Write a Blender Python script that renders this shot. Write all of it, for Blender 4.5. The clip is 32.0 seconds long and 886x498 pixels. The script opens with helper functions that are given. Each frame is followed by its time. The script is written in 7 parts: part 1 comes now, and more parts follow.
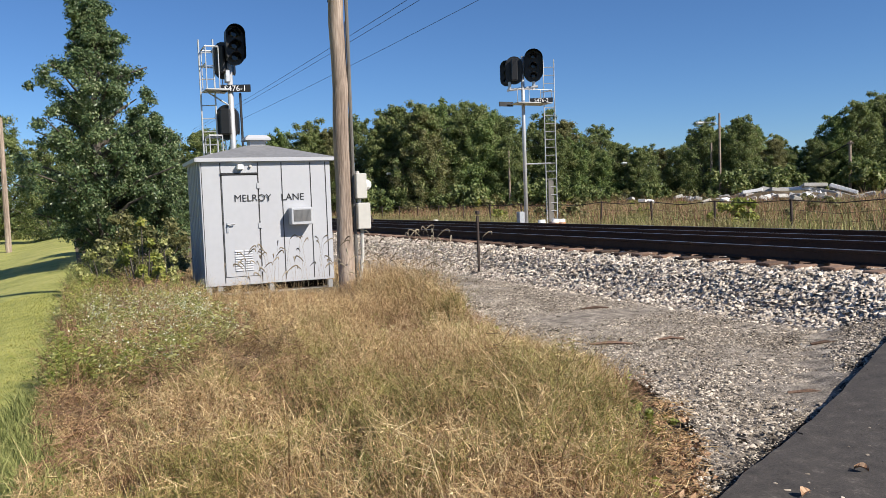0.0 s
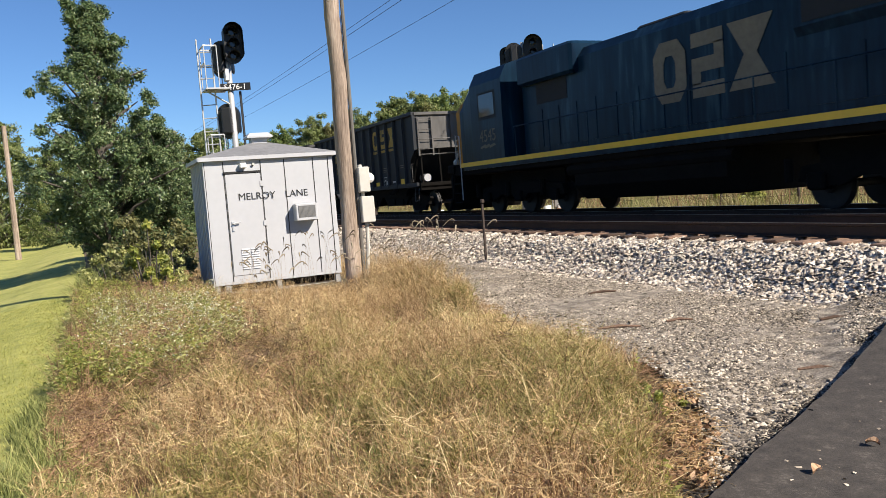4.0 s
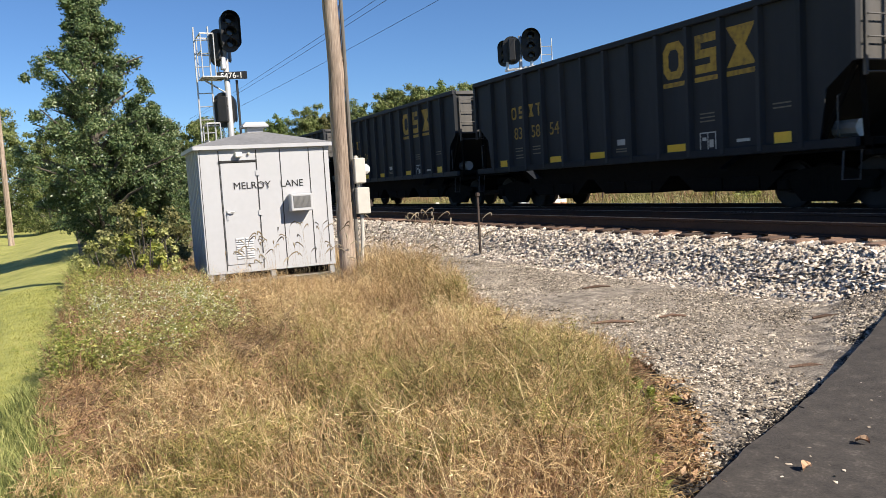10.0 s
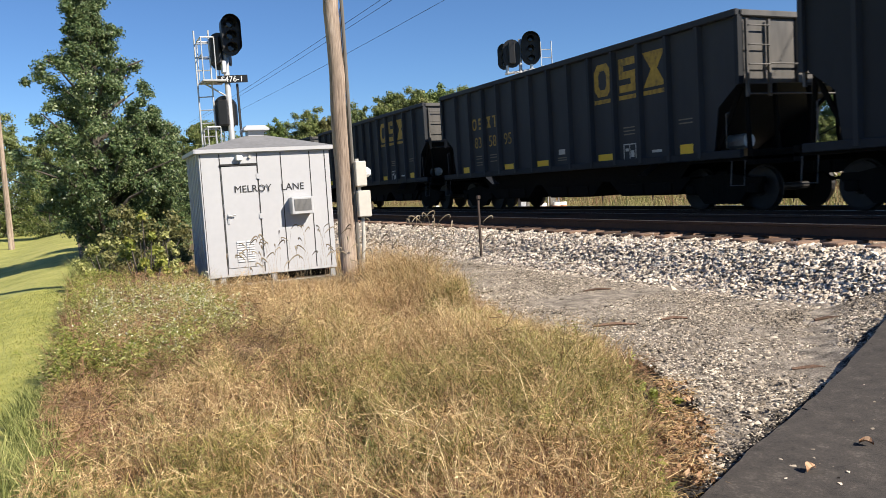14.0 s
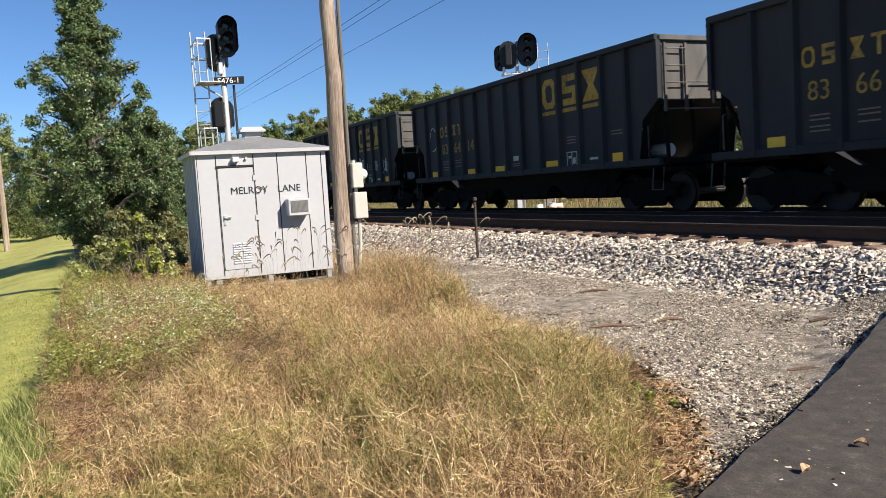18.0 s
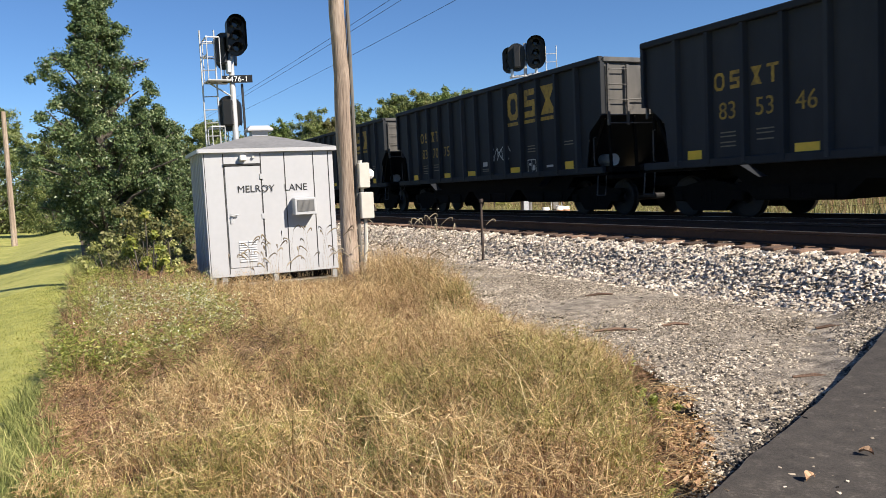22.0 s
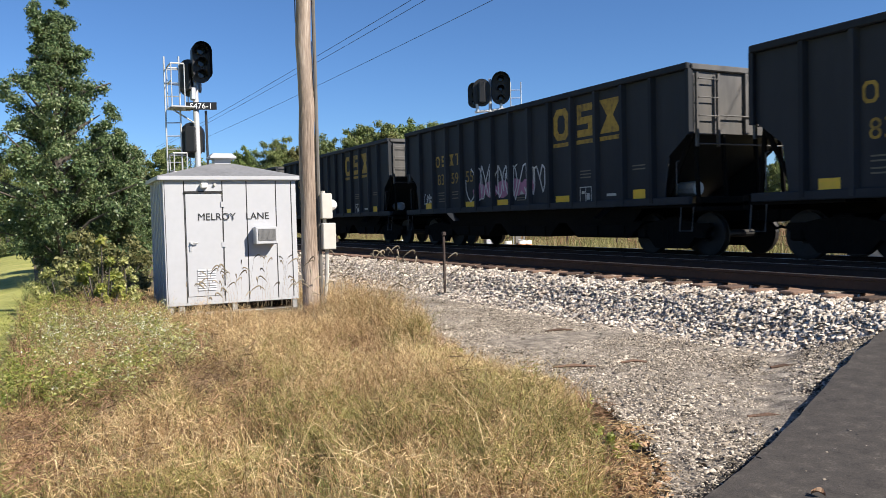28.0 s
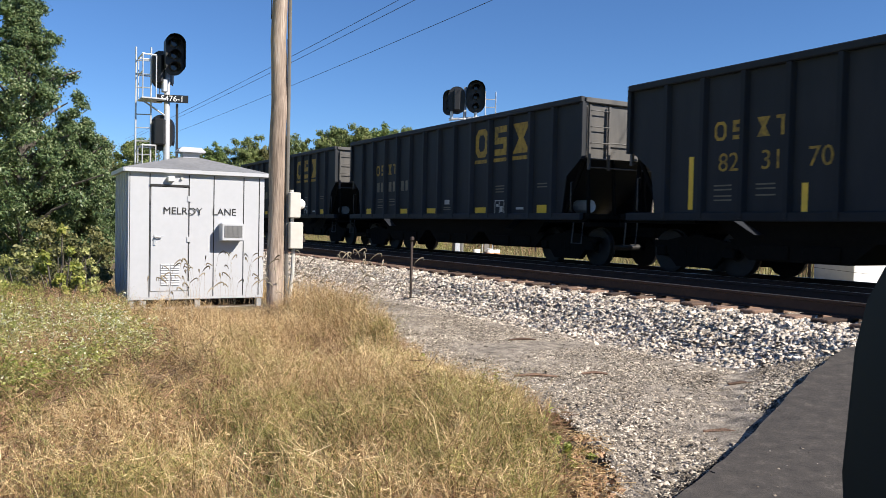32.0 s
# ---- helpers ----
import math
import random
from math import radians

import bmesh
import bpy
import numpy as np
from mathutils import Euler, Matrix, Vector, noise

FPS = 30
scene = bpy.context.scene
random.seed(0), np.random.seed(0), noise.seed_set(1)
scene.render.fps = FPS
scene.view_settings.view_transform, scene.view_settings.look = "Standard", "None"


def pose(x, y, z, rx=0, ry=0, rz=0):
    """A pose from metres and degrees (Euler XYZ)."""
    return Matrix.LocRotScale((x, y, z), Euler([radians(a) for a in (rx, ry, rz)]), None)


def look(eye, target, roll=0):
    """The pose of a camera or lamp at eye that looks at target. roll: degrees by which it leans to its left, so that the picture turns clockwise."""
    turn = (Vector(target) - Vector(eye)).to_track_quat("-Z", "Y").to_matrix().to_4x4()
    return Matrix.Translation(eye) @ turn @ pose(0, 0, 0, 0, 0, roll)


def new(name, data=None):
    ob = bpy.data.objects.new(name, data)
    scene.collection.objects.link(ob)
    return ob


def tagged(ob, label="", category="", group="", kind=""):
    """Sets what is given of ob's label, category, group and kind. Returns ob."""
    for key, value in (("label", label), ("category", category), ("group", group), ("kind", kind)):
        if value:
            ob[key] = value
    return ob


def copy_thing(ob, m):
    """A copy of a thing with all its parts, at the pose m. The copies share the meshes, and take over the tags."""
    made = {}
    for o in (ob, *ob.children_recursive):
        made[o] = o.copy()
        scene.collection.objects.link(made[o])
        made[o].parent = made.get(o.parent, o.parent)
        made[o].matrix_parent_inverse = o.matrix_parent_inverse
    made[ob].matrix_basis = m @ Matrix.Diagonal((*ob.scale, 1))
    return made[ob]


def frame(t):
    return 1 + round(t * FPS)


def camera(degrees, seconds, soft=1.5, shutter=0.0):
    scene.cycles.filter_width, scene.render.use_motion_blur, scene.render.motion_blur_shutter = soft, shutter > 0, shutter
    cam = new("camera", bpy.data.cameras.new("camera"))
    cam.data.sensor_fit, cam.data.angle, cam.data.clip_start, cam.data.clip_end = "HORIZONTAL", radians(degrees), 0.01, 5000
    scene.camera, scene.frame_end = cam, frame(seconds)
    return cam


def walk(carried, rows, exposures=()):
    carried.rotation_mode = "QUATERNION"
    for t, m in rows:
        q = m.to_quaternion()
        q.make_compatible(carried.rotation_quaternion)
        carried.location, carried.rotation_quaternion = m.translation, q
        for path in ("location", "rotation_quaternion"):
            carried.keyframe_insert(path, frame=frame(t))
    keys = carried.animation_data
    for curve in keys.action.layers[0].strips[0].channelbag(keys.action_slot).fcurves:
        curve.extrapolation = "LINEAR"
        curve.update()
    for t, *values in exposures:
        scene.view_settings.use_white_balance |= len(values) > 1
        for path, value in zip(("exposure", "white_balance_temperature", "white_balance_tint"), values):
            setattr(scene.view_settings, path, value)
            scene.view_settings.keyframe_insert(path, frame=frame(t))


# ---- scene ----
cam = camera(58.5, 32.0, soft=0.6, shutter=0.06)
PATH = [
    (0, (-0.017, -0.091, 0.918), (-1.825, 0.755, 0.793), -2.0),
    (0.5, (-0.022, -0.075, 0.916), (-1.831, 0.766, 0.785), -2.3),
    (1, (-0.018, -0.082, 0.915), (-1.829, 0.756, 0.779), -2.7),
    (1.5, (-0.008, -0.075, 0.921), (-1.82, 0.758, 0.779), -3.1),
    (2, (-0.012, -0.074, 0.922), (-1.827, 0.754, 0.775), -3.5),
    (2.5, (-0.015, -0.063, 0.92), (-1.831, 0.761, 0.772), -4.0),
    (3, (-0.008, -0.058, 0.915), (-1.825, 0.765, 0.768), -4.2),
    (3.5, (-0.009, -0.054, 0.919), (-1.825, 0.77, 0.771), -4.4),
    (5.5, (-0.014, -0.055, 0.918), (-1.825, 0.781, 0.764), -3.9),
    (6, (-0.019, -0.054, 0.915), (-1.829, 0.783, 0.761), -3.7),
    (6.5, (-0.014, -0.06, 0.918), (-1.823, 0.778, 0.762), -3.6),
    (7, (-0.015, -0.056, 0.914), (-1.825, 0.782, 0.757), -3.6),
    (7.5, (-0.018, -0.055, 0.911), (-1.826, 0.784, 0.753), -3.6),
    (8, (-0.016, -0.053, 0.914), (-1.825, 0.785, 0.753), -3.5),
    (8.5, (-0.011, -0.069, 0.92), (-1.819, 0.769, 0.756), -3.4),
    (9, (-0.01, -0.07, 0.921), (-1.818, 0.768, 0.754), -3.4),
    (9.5, (-0.013, -0.067, 0.918), (-1.821, 0.772, 0.75), -3.4),
    (10, (-0.015, -0.057, 0.915), (-1.824, 0.78, 0.747), -3.4),
    (10.5, (-0.01, -0.07, 0.923), (-1.818, 0.769, 0.755), -3.5),
    (11, (-0.02, -0.055, 0.912), (-1.829, 0.781, 0.748), -3.4),
    (11.5, (-0.02, -0.054, 0.909), (-1.83, 0.781, 0.746), -3.4),
    (12, (-0.016, -0.058, 0.916), (-1.826, 0.776, 0.752), -3.5),
    (12.5, (-0.015, -0.06, 0.917), (-1.826, 0.775, 0.755), -3.5),
    (13, (-0.015, -0.062, 0.92), (-1.825, 0.774, 0.757), -3.6),
    (13.5, (-0.017, -0.085, 0.914), (-1.826, 0.752, 0.753), -3.6),
    (14, (-0.019, -0.077, 0.912), (-1.828, 0.761, 0.752), -3.5),
    (14.5, (-0.022, -0.072, 0.907), (-1.83, 0.767, 0.748), -3.5),
    (16.5, (-0.016, -0.079, 0.912), (-1.822, 0.765, 0.755), -3.5),
    (17, (-0.014, -0.07, 0.911), (-1.821, 0.774, 0.754), -3.5),
    (17.5, (-0.016, -0.072, 0.911), (-1.822, 0.773, 0.754), -3.5),
    (18, (-0.013, -0.076, 0.915), (-1.819, 0.77, 0.758), -3.5),
    (18.5, (-0.021, -0.068, 0.91), (-1.826, 0.778, 0.755), -3.3),
    (19, (-0.016, -0.071, 0.913), (-1.822, 0.774, 0.758), -3.2),
    (19.5, (-0.018, -0.076, 0.912), (-1.824, 0.769, 0.76), -3.0),
    (20, (-0.019, -0.073, 0.909), (-1.826, 0.77, 0.758), -2.9),
    (20.5, (-0.02, -0.072, 0.907), (-1.827, 0.771, 0.756), -2.8),
    (21, (-0.022, -0.069, 0.913), (-1.829, 0.774, 0.76), -2.8),
    (21.5, (-0.019, -0.072, 0.912), (-1.828, 0.769, 0.759), -2.8),
    (22, (-0.017, -0.074, 0.914), (-1.828, 0.759, 0.761), -2.7),
    (22.5, (-0.024, -0.067, 0.909), (-1.84, 0.757, 0.759), -2.6),
    (23, (-0.019, -0.069, 0.909), (-1.838, 0.748, 0.76), -2.5),
    (23.5, (-0.019, -0.071, 0.911), (-1.84, 0.742, 0.761), -2.5),
    (24, (-0.014, -0.079, 0.911), (-1.835, 0.735, 0.76), -2.6),
    (24.5, (-0.016, -0.077, 0.913), (-1.834, 0.744, 0.759), -2.7),
    (25, (-0.022, -0.068, 0.906), (-1.836, 0.761, 0.749), -2.6),
    (25.5, (-0.019, -0.063, 0.913), (-1.826, 0.778, 0.748), -2.5),
    (27.5, (-0.008, -0.074, 0.929), (-1.79, 0.828, 0.814), -1.5),
    (28, (-0.025, -0.053, 0.934), (-1.798, 0.869, 0.857), -1.4),
    (28.5, (-0.034, -0.042, 0.93), (-1.797, 0.902, 0.882), -1.0),
    (29, (-0.033, -0.038, 0.923), (-1.786, 0.924, 0.888), -0.5),
    (29.5, (-0.031, -0.036, 0.924), (-1.777, 0.94, 0.889), -0.0),
    (30, (-0.037, -0.033, 0.917), (-1.777, 0.951, 0.876), 0.4),
    (30.5, (-0.033, -0.031, 0.917), (-1.77, 0.959, 0.869), 0.7),
    (31, (-0.032, -0.028, 0.919), (-1.767, 0.964, 0.864), 0.9),
    (31.5, (-0.041, -0.013, 0.91), (-1.777, 0.979, 0.852), 1.1),
    (32, (-0.034, -0.02, 0.91), (-1.77, 0.971, 0.85), 1.2),
]
walk(cam, [(t, look(eye, target, roll)) for t, eye, target, roll in PATH], exposures=[(0.0, 0.58, 6090, 10), (2.0, 0.62, 6130, 10), (3.0, 0.77, 6330, 10), (6.0, 0.82, 6390, 10), (25.0, 0.82, 6390, 10), (28.0, 0.84, 6150, 10), (32.0, 0.87, 6080, 10)])

# ---- light ----
SUN_EL, SUN_AZ = 38.0, 58.0          # azimuth from +y towards +x
world = bpy.data.worlds.new("sky")
scene.world = world
world.use_nodes = True
wn, wl = world.node_tree.nodes, world.node_tree.links
sky = wn.new("ShaderNodeTexSky")
sky.sky_type = "NISHITA"
sky.sun_disc = False
sky.sun_elevation, sky.sun_rotation = radians(SUN_EL), radians(SUN_AZ)
sky.altitude, sky.air_density, sky.dust_density, sky.ozone_density = 1200, 1.0, 0.0, 9.0
wn["Background"].inputs["Strength"].default_value = 0.068
wl.new(sky.outputs[0], wn["Background"].inputs["Color"])
sun = new("sun", bpy.data.lights.new("sun", "SUN"))
sun.data.energy, sun.data.angle, sun.data.color = 5.0, radians(0.5), (1.0, 0.90, 0.76)
to_sun = Vector((math.sin(radians(SUN_AZ)) * math.cos(radians(SUN_EL)), math.cos(radians(SUN_AZ)) * math.cos(radians(SUN_EL)), math.sin(radians(SUN_EL))))
sun.matrix_world = look(to_sun * 50, (0, 0, 0))


# ---- materials ----
def mat(name, base, rough=0.7, metal=0.0, vary=0.25, scale=8.0, bump=0.0, bscale=60.0, by="", dark=None, trans=0.0, spec=0.5, stretch=(1, 1, 1)):
    """Principled surface: two noises vary the colour, by='island' or 'object' adds a random shade for each piece."""
    m = bpy.data.materials.new(name)
    m.use_nodes = True
    n, l = m.node_tree.nodes, m.node_tree.links
    p = n["Principled BSDF"]
    p.inputs["Roughness"].default_value, p.inputs["Metallic"].default_value = rough, metal
    p.inputs["Specular IOR Level"].default_value = spec
    co = n.new("ShaderNodeTexCoord")
    mp = n.new("ShaderNodeMapping")
    mp.inputs["Scale"].default_value = stretch
    l.new(co.outputs["Object"], mp.inputs["Vector"])
    big, small = n.new("ShaderNodeTexNoise"), n.new("ShaderNodeTexNoise")
    big.inputs["Scale"].default_value, small.inputs["Scale"].default_value = scale * 0.13, scale
    big.inputs["Detail"].default_value, small.inputs["Detail"].default_value = 4, 6
    for t in (big, small):
        l.new(mp.outputs[0], t.inputs["Vector"])
    add = n.new("ShaderNodeMath")
    add.operation = "ADD"
    l.new(big.outputs["Fac"], add.inputs[0])
    l.new(small.outputs["Fac"], add.inputs[1])
    last = add.outputs[0]
    if by:
        r = n.new("ShaderNodeNewGeometry") if by == "island" else n.new("ShaderNodeObjectInfo")
        mr = n.new("ShaderNodeMath")
        mr.operation = "MULTIPLY_ADD"
        mr.inputs[1].default_value = 1.1
        l.new(r.outputs["Random Per Island" if by == "island" else "Random"], mr.inputs[0])
        mr.inputs[2].default_value = -0.55
        a2 = n.new("ShaderNodeMath")
        a2.operation = "ADD"
        l.new(last, a2.inputs[0])
        l.new(mr.outputs[0], a2.inputs[1])
        last = a2.outputs[0]
    ramp = n.new("ShaderNodeValToRGB")
    rng = n.new("ShaderNodeMapRange")
    rng.inputs["From Min"].default_value, rng.inputs["From Max"].default_value = (0.25, 1.75) if by else (0.65, 1.35)
    l.new(last, rng.inputs["Value"])
    l.new(rng.outputs[0], ramp.inputs["Fac"])
    e = ramp.color_ramp.elements
    if isinstance(base, list):
        while len(e) < len(base):
            e.new(0.5)
        for k, c in enumerate(base):
            e[k].position = k / (len(base) - 1)
            e[k].color = (*c, 1)
    else:
        lo = dark or tuple(c * (1 - vary) for c in base)
        e[0].color, e[1].color = (*lo, 1), (*[min(1, c * (1 + vary * 0.6)) for c in base], 1)
    l.new(ramp.outputs["Color"], p.inputs["Base Color"])
    if bump:
        bn = n.new("ShaderNodeTexNoise")
        bn.inputs["Scale"].default_value, bn.inputs["Detail"].default_value = bscale, 5
        l.new(mp.outputs[0], bn.inputs["Vector"])
        b = n.new("ShaderNodeBump")
        b.inputs["Strength"].default_value, b.inputs["Distance"].default_value = 0.6, bump
        l.new(bn.outputs["Fac"], b.inputs["Height"])
        l.new(b.outputs[0], p.inputs["Normal"])
    if trans:
        tr, mx = n.new("ShaderNodeBsdfTranslucent"), n.new("ShaderNodeMixShader")
        l.new(ramp.outputs["Color"], tr.inputs["Color"])
        mx.inputs[0].default_value = trans
        l.new(p.outputs[0], mx.inputs[1])
        l.new(tr.outputs[0], mx.inputs[2])
        l.new(mx.outputs[0], n["Material Output"].inputs["Surface"])
    return m


M_SOIL = mat("soil_dry", [(0.055, 0.04, 0.024), (0.12, 0.088, 0.05), (0.10, 0.088, 0.035)], 0.95, scale=3, bump=0.03, bscale=25)
M_LAWN = mat("lawn_turf", [(0.20, 0.22, 0.045), (0.34, 0.34, 0.085), (0.46, 0.42, 0.13)], 0.9, scale=6, bump=0.02, bscale=90)
M_FIELD = mat("field_turf", [(0.10, 0.09, 0.03), (0.21, 0.17, 0.07), (0.26, 0.19, 0.09)], 0.95, scale=1.5, bump=0.05, bscale=20)
M_GRAVEL = mat("fine_gravel", [(0.05, 0.041, 0.033), (0.165, 0.139, 0.111), (0.31, 0.265, 0.212), (0.56, 0.49, 0.40)], 0.95, scale=55, bump=0.03, bscale=70)
M_BALLASTBED = mat("ballast_bed", [(0.07, 0.058, 0.045), (0.28, 0.238, 0.19), (0.48, 0.415, 0.34)], 0.95, scale=18, bump=0.05, bscale=18)
M_STONE = mat("ballast_stone", [(0.13, 0.105, 0.08), (0.43, 0.36, 0.285), (0.70, 0.605, 0.495), (0.90, 0.80, 0.675)], 0.9, scale=30, by="island")
M_ASPHALT = mat("asphalt", [(0.024, 0.020, 0.017), (0.047, 0.040, 0.035), (0.062, 0.053, 0.045), (0.12, 0.103, 0.087)], 0.9, scale=70, bump=0.008, bscale=160)
M_CRUMB = mat("asphalt_crumb", (0.034, 0.028, 0.023), 0.9, vary=0.6, scale=60, by="island")
M_TIE = mat("creosote_timber", [(0.028, 0.017, 0.011), (0.13, 0.078, 0.052), (0.31, 0.20, 0.14)], 0.9, scale=12, bump=0.01, by="object", stretch=(6, 1, 6))
M_RAIL = mat("rusty_rail", (0.045, 0.024, 0.016), 0.75, metal=0.2, vary=0.4, scale=20)
M_RAILHEAD = mat("polished_rail_head", (0.42, 0.41, 0.40), 0.3, metal=1.0, vary=0.1, scale=30)
M_SHED = mat("shed_enamel", (0.435, 0.44, 0.46), 0.45, vary=0.05, scale=9, bump=0.0)
M_SHEDROOF = mat("roof_coating", (0.20, 0.20, 0.205), 0.7, vary=0.25, scale=14)
M_SEAM = mat("seam_black", (0.02, 0.02, 0.02), 0.8)
M_INK = mat("ink_black", (0.012, 0.012, 0.012), 0.6)
M_CONC = mat("concrete", (0.42, 0.40, 0.36), 0.9, vary=0.3, scale=8, bump=0.01, bscale=50)
M_POLEWOOD = mat("weathered_pole_wood", [(0.11, 0.078, 0.058), (0.29, 0.222, 0.17), (0.50, 0.405, 0.325)], 0.85, scale=16, bump=0.012, bscale=30, stretch=(5, 5, 0.25))
M_GALV = mat("galvanised_steel", (0.55, 0.56, 0.57), 0.45, metal=0.7, vary=0.2, scale=12)
M_ALU = mat("silver_paint", (0.50, 0.50, 0.50), 0.4, metal=0.3, vary=0.15, scale=10)
M_BLACK = mat("signal_black", (0.012, 0.012, 0.013), 0.5, vary=0.3)
M_GREYBOX = mat("beige_grey_box", (0.50, 0.48, 0.43), 0.6, vary=0.12, scale=9)
M_WHITE = mat("white_paint", (0.78, 0.77, 0.74), 0.55, vary=0.08)
M_RUSTPOST = mat("rusty_post", (0.045, 0.030, 0.024), 0.8, vary=0.4, scale=30)
M_HOPPER = mat("hopper_black_paint", [(0.011, 0.0125, 0.0155), (0.020, 0.0225, 0.027), (0.034, 0.036, 0.041)], 0.6, scale=3.0, spec=0.22, by="object", bump=0.004, bscale=6, stretch=(1, 1, 0.3))
M_HOPPEREND = mat("hopper_grey_end", [(0.035, 0.033, 0.032), (0.07, 0.066, 0.062), (0.11, 0.10, 0.092)], 0.6, scale=4, stretch=(1, 1, 0.3))
# Grimy near-black, lowered further so that underbody shade sits in the colour.
M_UNDER = mat("underframe_grime_shade", (0.008, 0.007, 0.006), 0.85, vary=0.4, scale=10, spec=0.08)
M_WHEEL = mat("wheel_steel", (0.016, 0.014, 0.013), 0.6, metal=0.3, vary=0.4)
M_TREAD = mat("wheel_tread", (0.4, 0.39, 0.38), 0.3, metal=1.0)
M_YEL = mat("yellow_stencil", [(0.07, 0.055, 0.025), (0.34, 0.215, 0.03), (0.48, 0.31, 0.04)], 0.7, scale=9)
M_YELREF = mat("yellow_reflector", (0.80, 0.50, 0.02), 0.4, vary=0.1)
M_PALEMARK = mat("pale_stencil", (0.45, 0.45, 0.42), 0.6, vary=0.2)
M_FADED = mat("faded_stencil", (0.16, 0.14, 0.10), 0.7, vary=0.3)
M_LOCOBLUE = mat("loco_dark_blue", [(0.002, 0.007, 0.018), (0.004, 0.016, 0.034), (0.007, 0.026, 0.050), (0.03, 0.068, 0.10)], 0.3, scale=7, spec=0.12, bump=0.002, bscale=8, stretch=(1, 1, 0.12))
M_LOCOYEL = mat("loco_yellow", [(0.27, 0.115, 0.004), (0.46, 0.205, 0.006)], 0.5, scale=5, spec=0.2)
# Darker copy of the yellow: shadow tone painted on nose rails, steps and seams.
M_NOSEDARK = mat("loco_nose_shade_yellow", (0.20, 0.085, 0.006), 0.6, vary=0.3)
M_LOCOTXTBLUE = mat("loco_logo_blue", (0.006, 0.012, 0.045), 0.4)
M_HOSE = mat("hose_pale_yellow", (0.62, 0.60, 0.30), 0.5)
M_COIL = mat("coil_grey", (0.15, 0.15, 0.15), 0.7)
M_GRILLE = mat("loco_grille", (0.008, 0.010, 0.014), 0.8)
M_HANDRAIL = mat("handrail_grey", (0.45, 0.46, 0.47), 0.5)
M_GLASSDARK = mat("dark_window_glass", (0.02, 0.025, 0.03), 0.06, vary=0.1)
M_TEAL = mat("spray_teal", (0.05, 0.30, 0.27), 0.5, vary=0.3)
M_SPRAYWHITE = mat("spray_white", (0.55, 0.56, 0.55), 0.5, vary=0.3)
M_SPRAYBLUE = mat("spray_blue", (0.10, 0.16, 0.34), 0.5, vary=0.3)
M_SPRAYPINK = mat("spray_mauve", (0.36, 0.14, 0.24), 0.5, vary=0.3)
M_BARK = mat("bark", [(0.06, 0.05, 0.04), (0.14, 0.12, 0.10)], 0.95, scale=9, bump=0.02, stretch=(4, 4, 0.6))
M_LEAF_NEAR = mat("leaf_dark_green", [(0.018, 0.038, 0.014), (0.075, 0.125, 0.047), (0.17, 0.225, 0.092), (0.33, 0.36, 0.19)], 0.42, scale=1.2, by="island", trans=0.3)
M_LEAF_FAR = mat("leaf_wood_green", [(0.035, 0.055, 0.014), (0.13, 0.175, 0.05), (0.235, 0.275, 0.09), (0.37, 0.36, 0.16)], 0.6, scale=0.5, by="island", trans=0.35)
M_LEAF_FAR2 = mat("leaf_fresh_green", [(0.05, 0.09, 0.02), (0.12, 0.18, 0.045), (0.20, 0.26, 0.07), (0.27, 0.28, 0.10)], 0.6, scale=0.5, by="island", trans=0.25)
M_LEAF_OLIVE = mat("leaf_olive", [(0.06, 0.066, 0.02), (0.19, 0.19, 0.068), (0.34, 0.305, 0.13)], 0.6, scale=0.5, by="island", trans=0.35)
M_LEAF_YEL = mat("leaf_yellow_green", [(0.14, 0.18, 0.03), (0.32, 0.35, 0.075), (0.55, 0.50, 0.14)], 0.55, scale=1.5, by="island", trans=0.4)
M_WEED = mat("weed_green", [(0.08, 0.10, 0.025), (0.37, 0.385, 0.125), (0.70, 0.66, 0.31)], 0.7, scale=4, by="island", trans=0.42)
M_PETAL = mat("aster_petal", (0.66, 0.66, 0.50), 0.7, vary=0.25, by="island")
M_STRAW = mat("straw_grass", [(0.11, 0.06, 0.026), (0.38, 0.238, 0.105), (0.63, 0.452, 0.222), (0.84, 0.69, 0.40)], 0.75, scale=3.6, by="island", trans=0.22)
M_RUSSET = mat("russet_grass", [(0.09, 0.046, 0.026), (0.29, 0.162, 0.09), (0.52, 0.33, 0.19)], 0.8, scale=3.6, by="island", trans=0.2)
M_OLIVEGRASS = mat("olive_grass", [(0.085, 0.08, 0.022), (0.30, 0.268, 0.078), (0.56, 0.485, 0.175)], 0.75, scale=3.6, by="island", trans=0.22)
M_PEBBLE = mat("gravel_pebble", [(0.045, 0.036, 0.027), (0.18, 0.149, 0.113), (0.43, 0.365, 0.285), (0.82, 0.72, 0.59)], 0.9, scale=1.3, by="island")
M_BRAMBLE = mat("dead_bramble", [(0.055, 0.034, 0.019), (0.15, 0.095, 0.055), (0.29, 0.19, 0.115)], 0.9, scale=3, by="island")
M_FIELDGRASS = mat("field_grass", [(0.14, 0.13, 0.05), (0.28, 0.25, 0.10), (0.46, 0.39, 0.20)], 0.8, scale=0.4, by="island", trans=0.25)
M_FOXTAIL = mat("foxtail_head", [(0.16, 0.12, 0.08), (0.30, 0.25, 0.17), (0.44, 0.38, 0.27)], 0.9, scale=3, by="island", trans=0.3)
M_CONDUIT = mat("conduit_grey", (0.13, 0.12, 0.105), 0.7, vary=0.25)
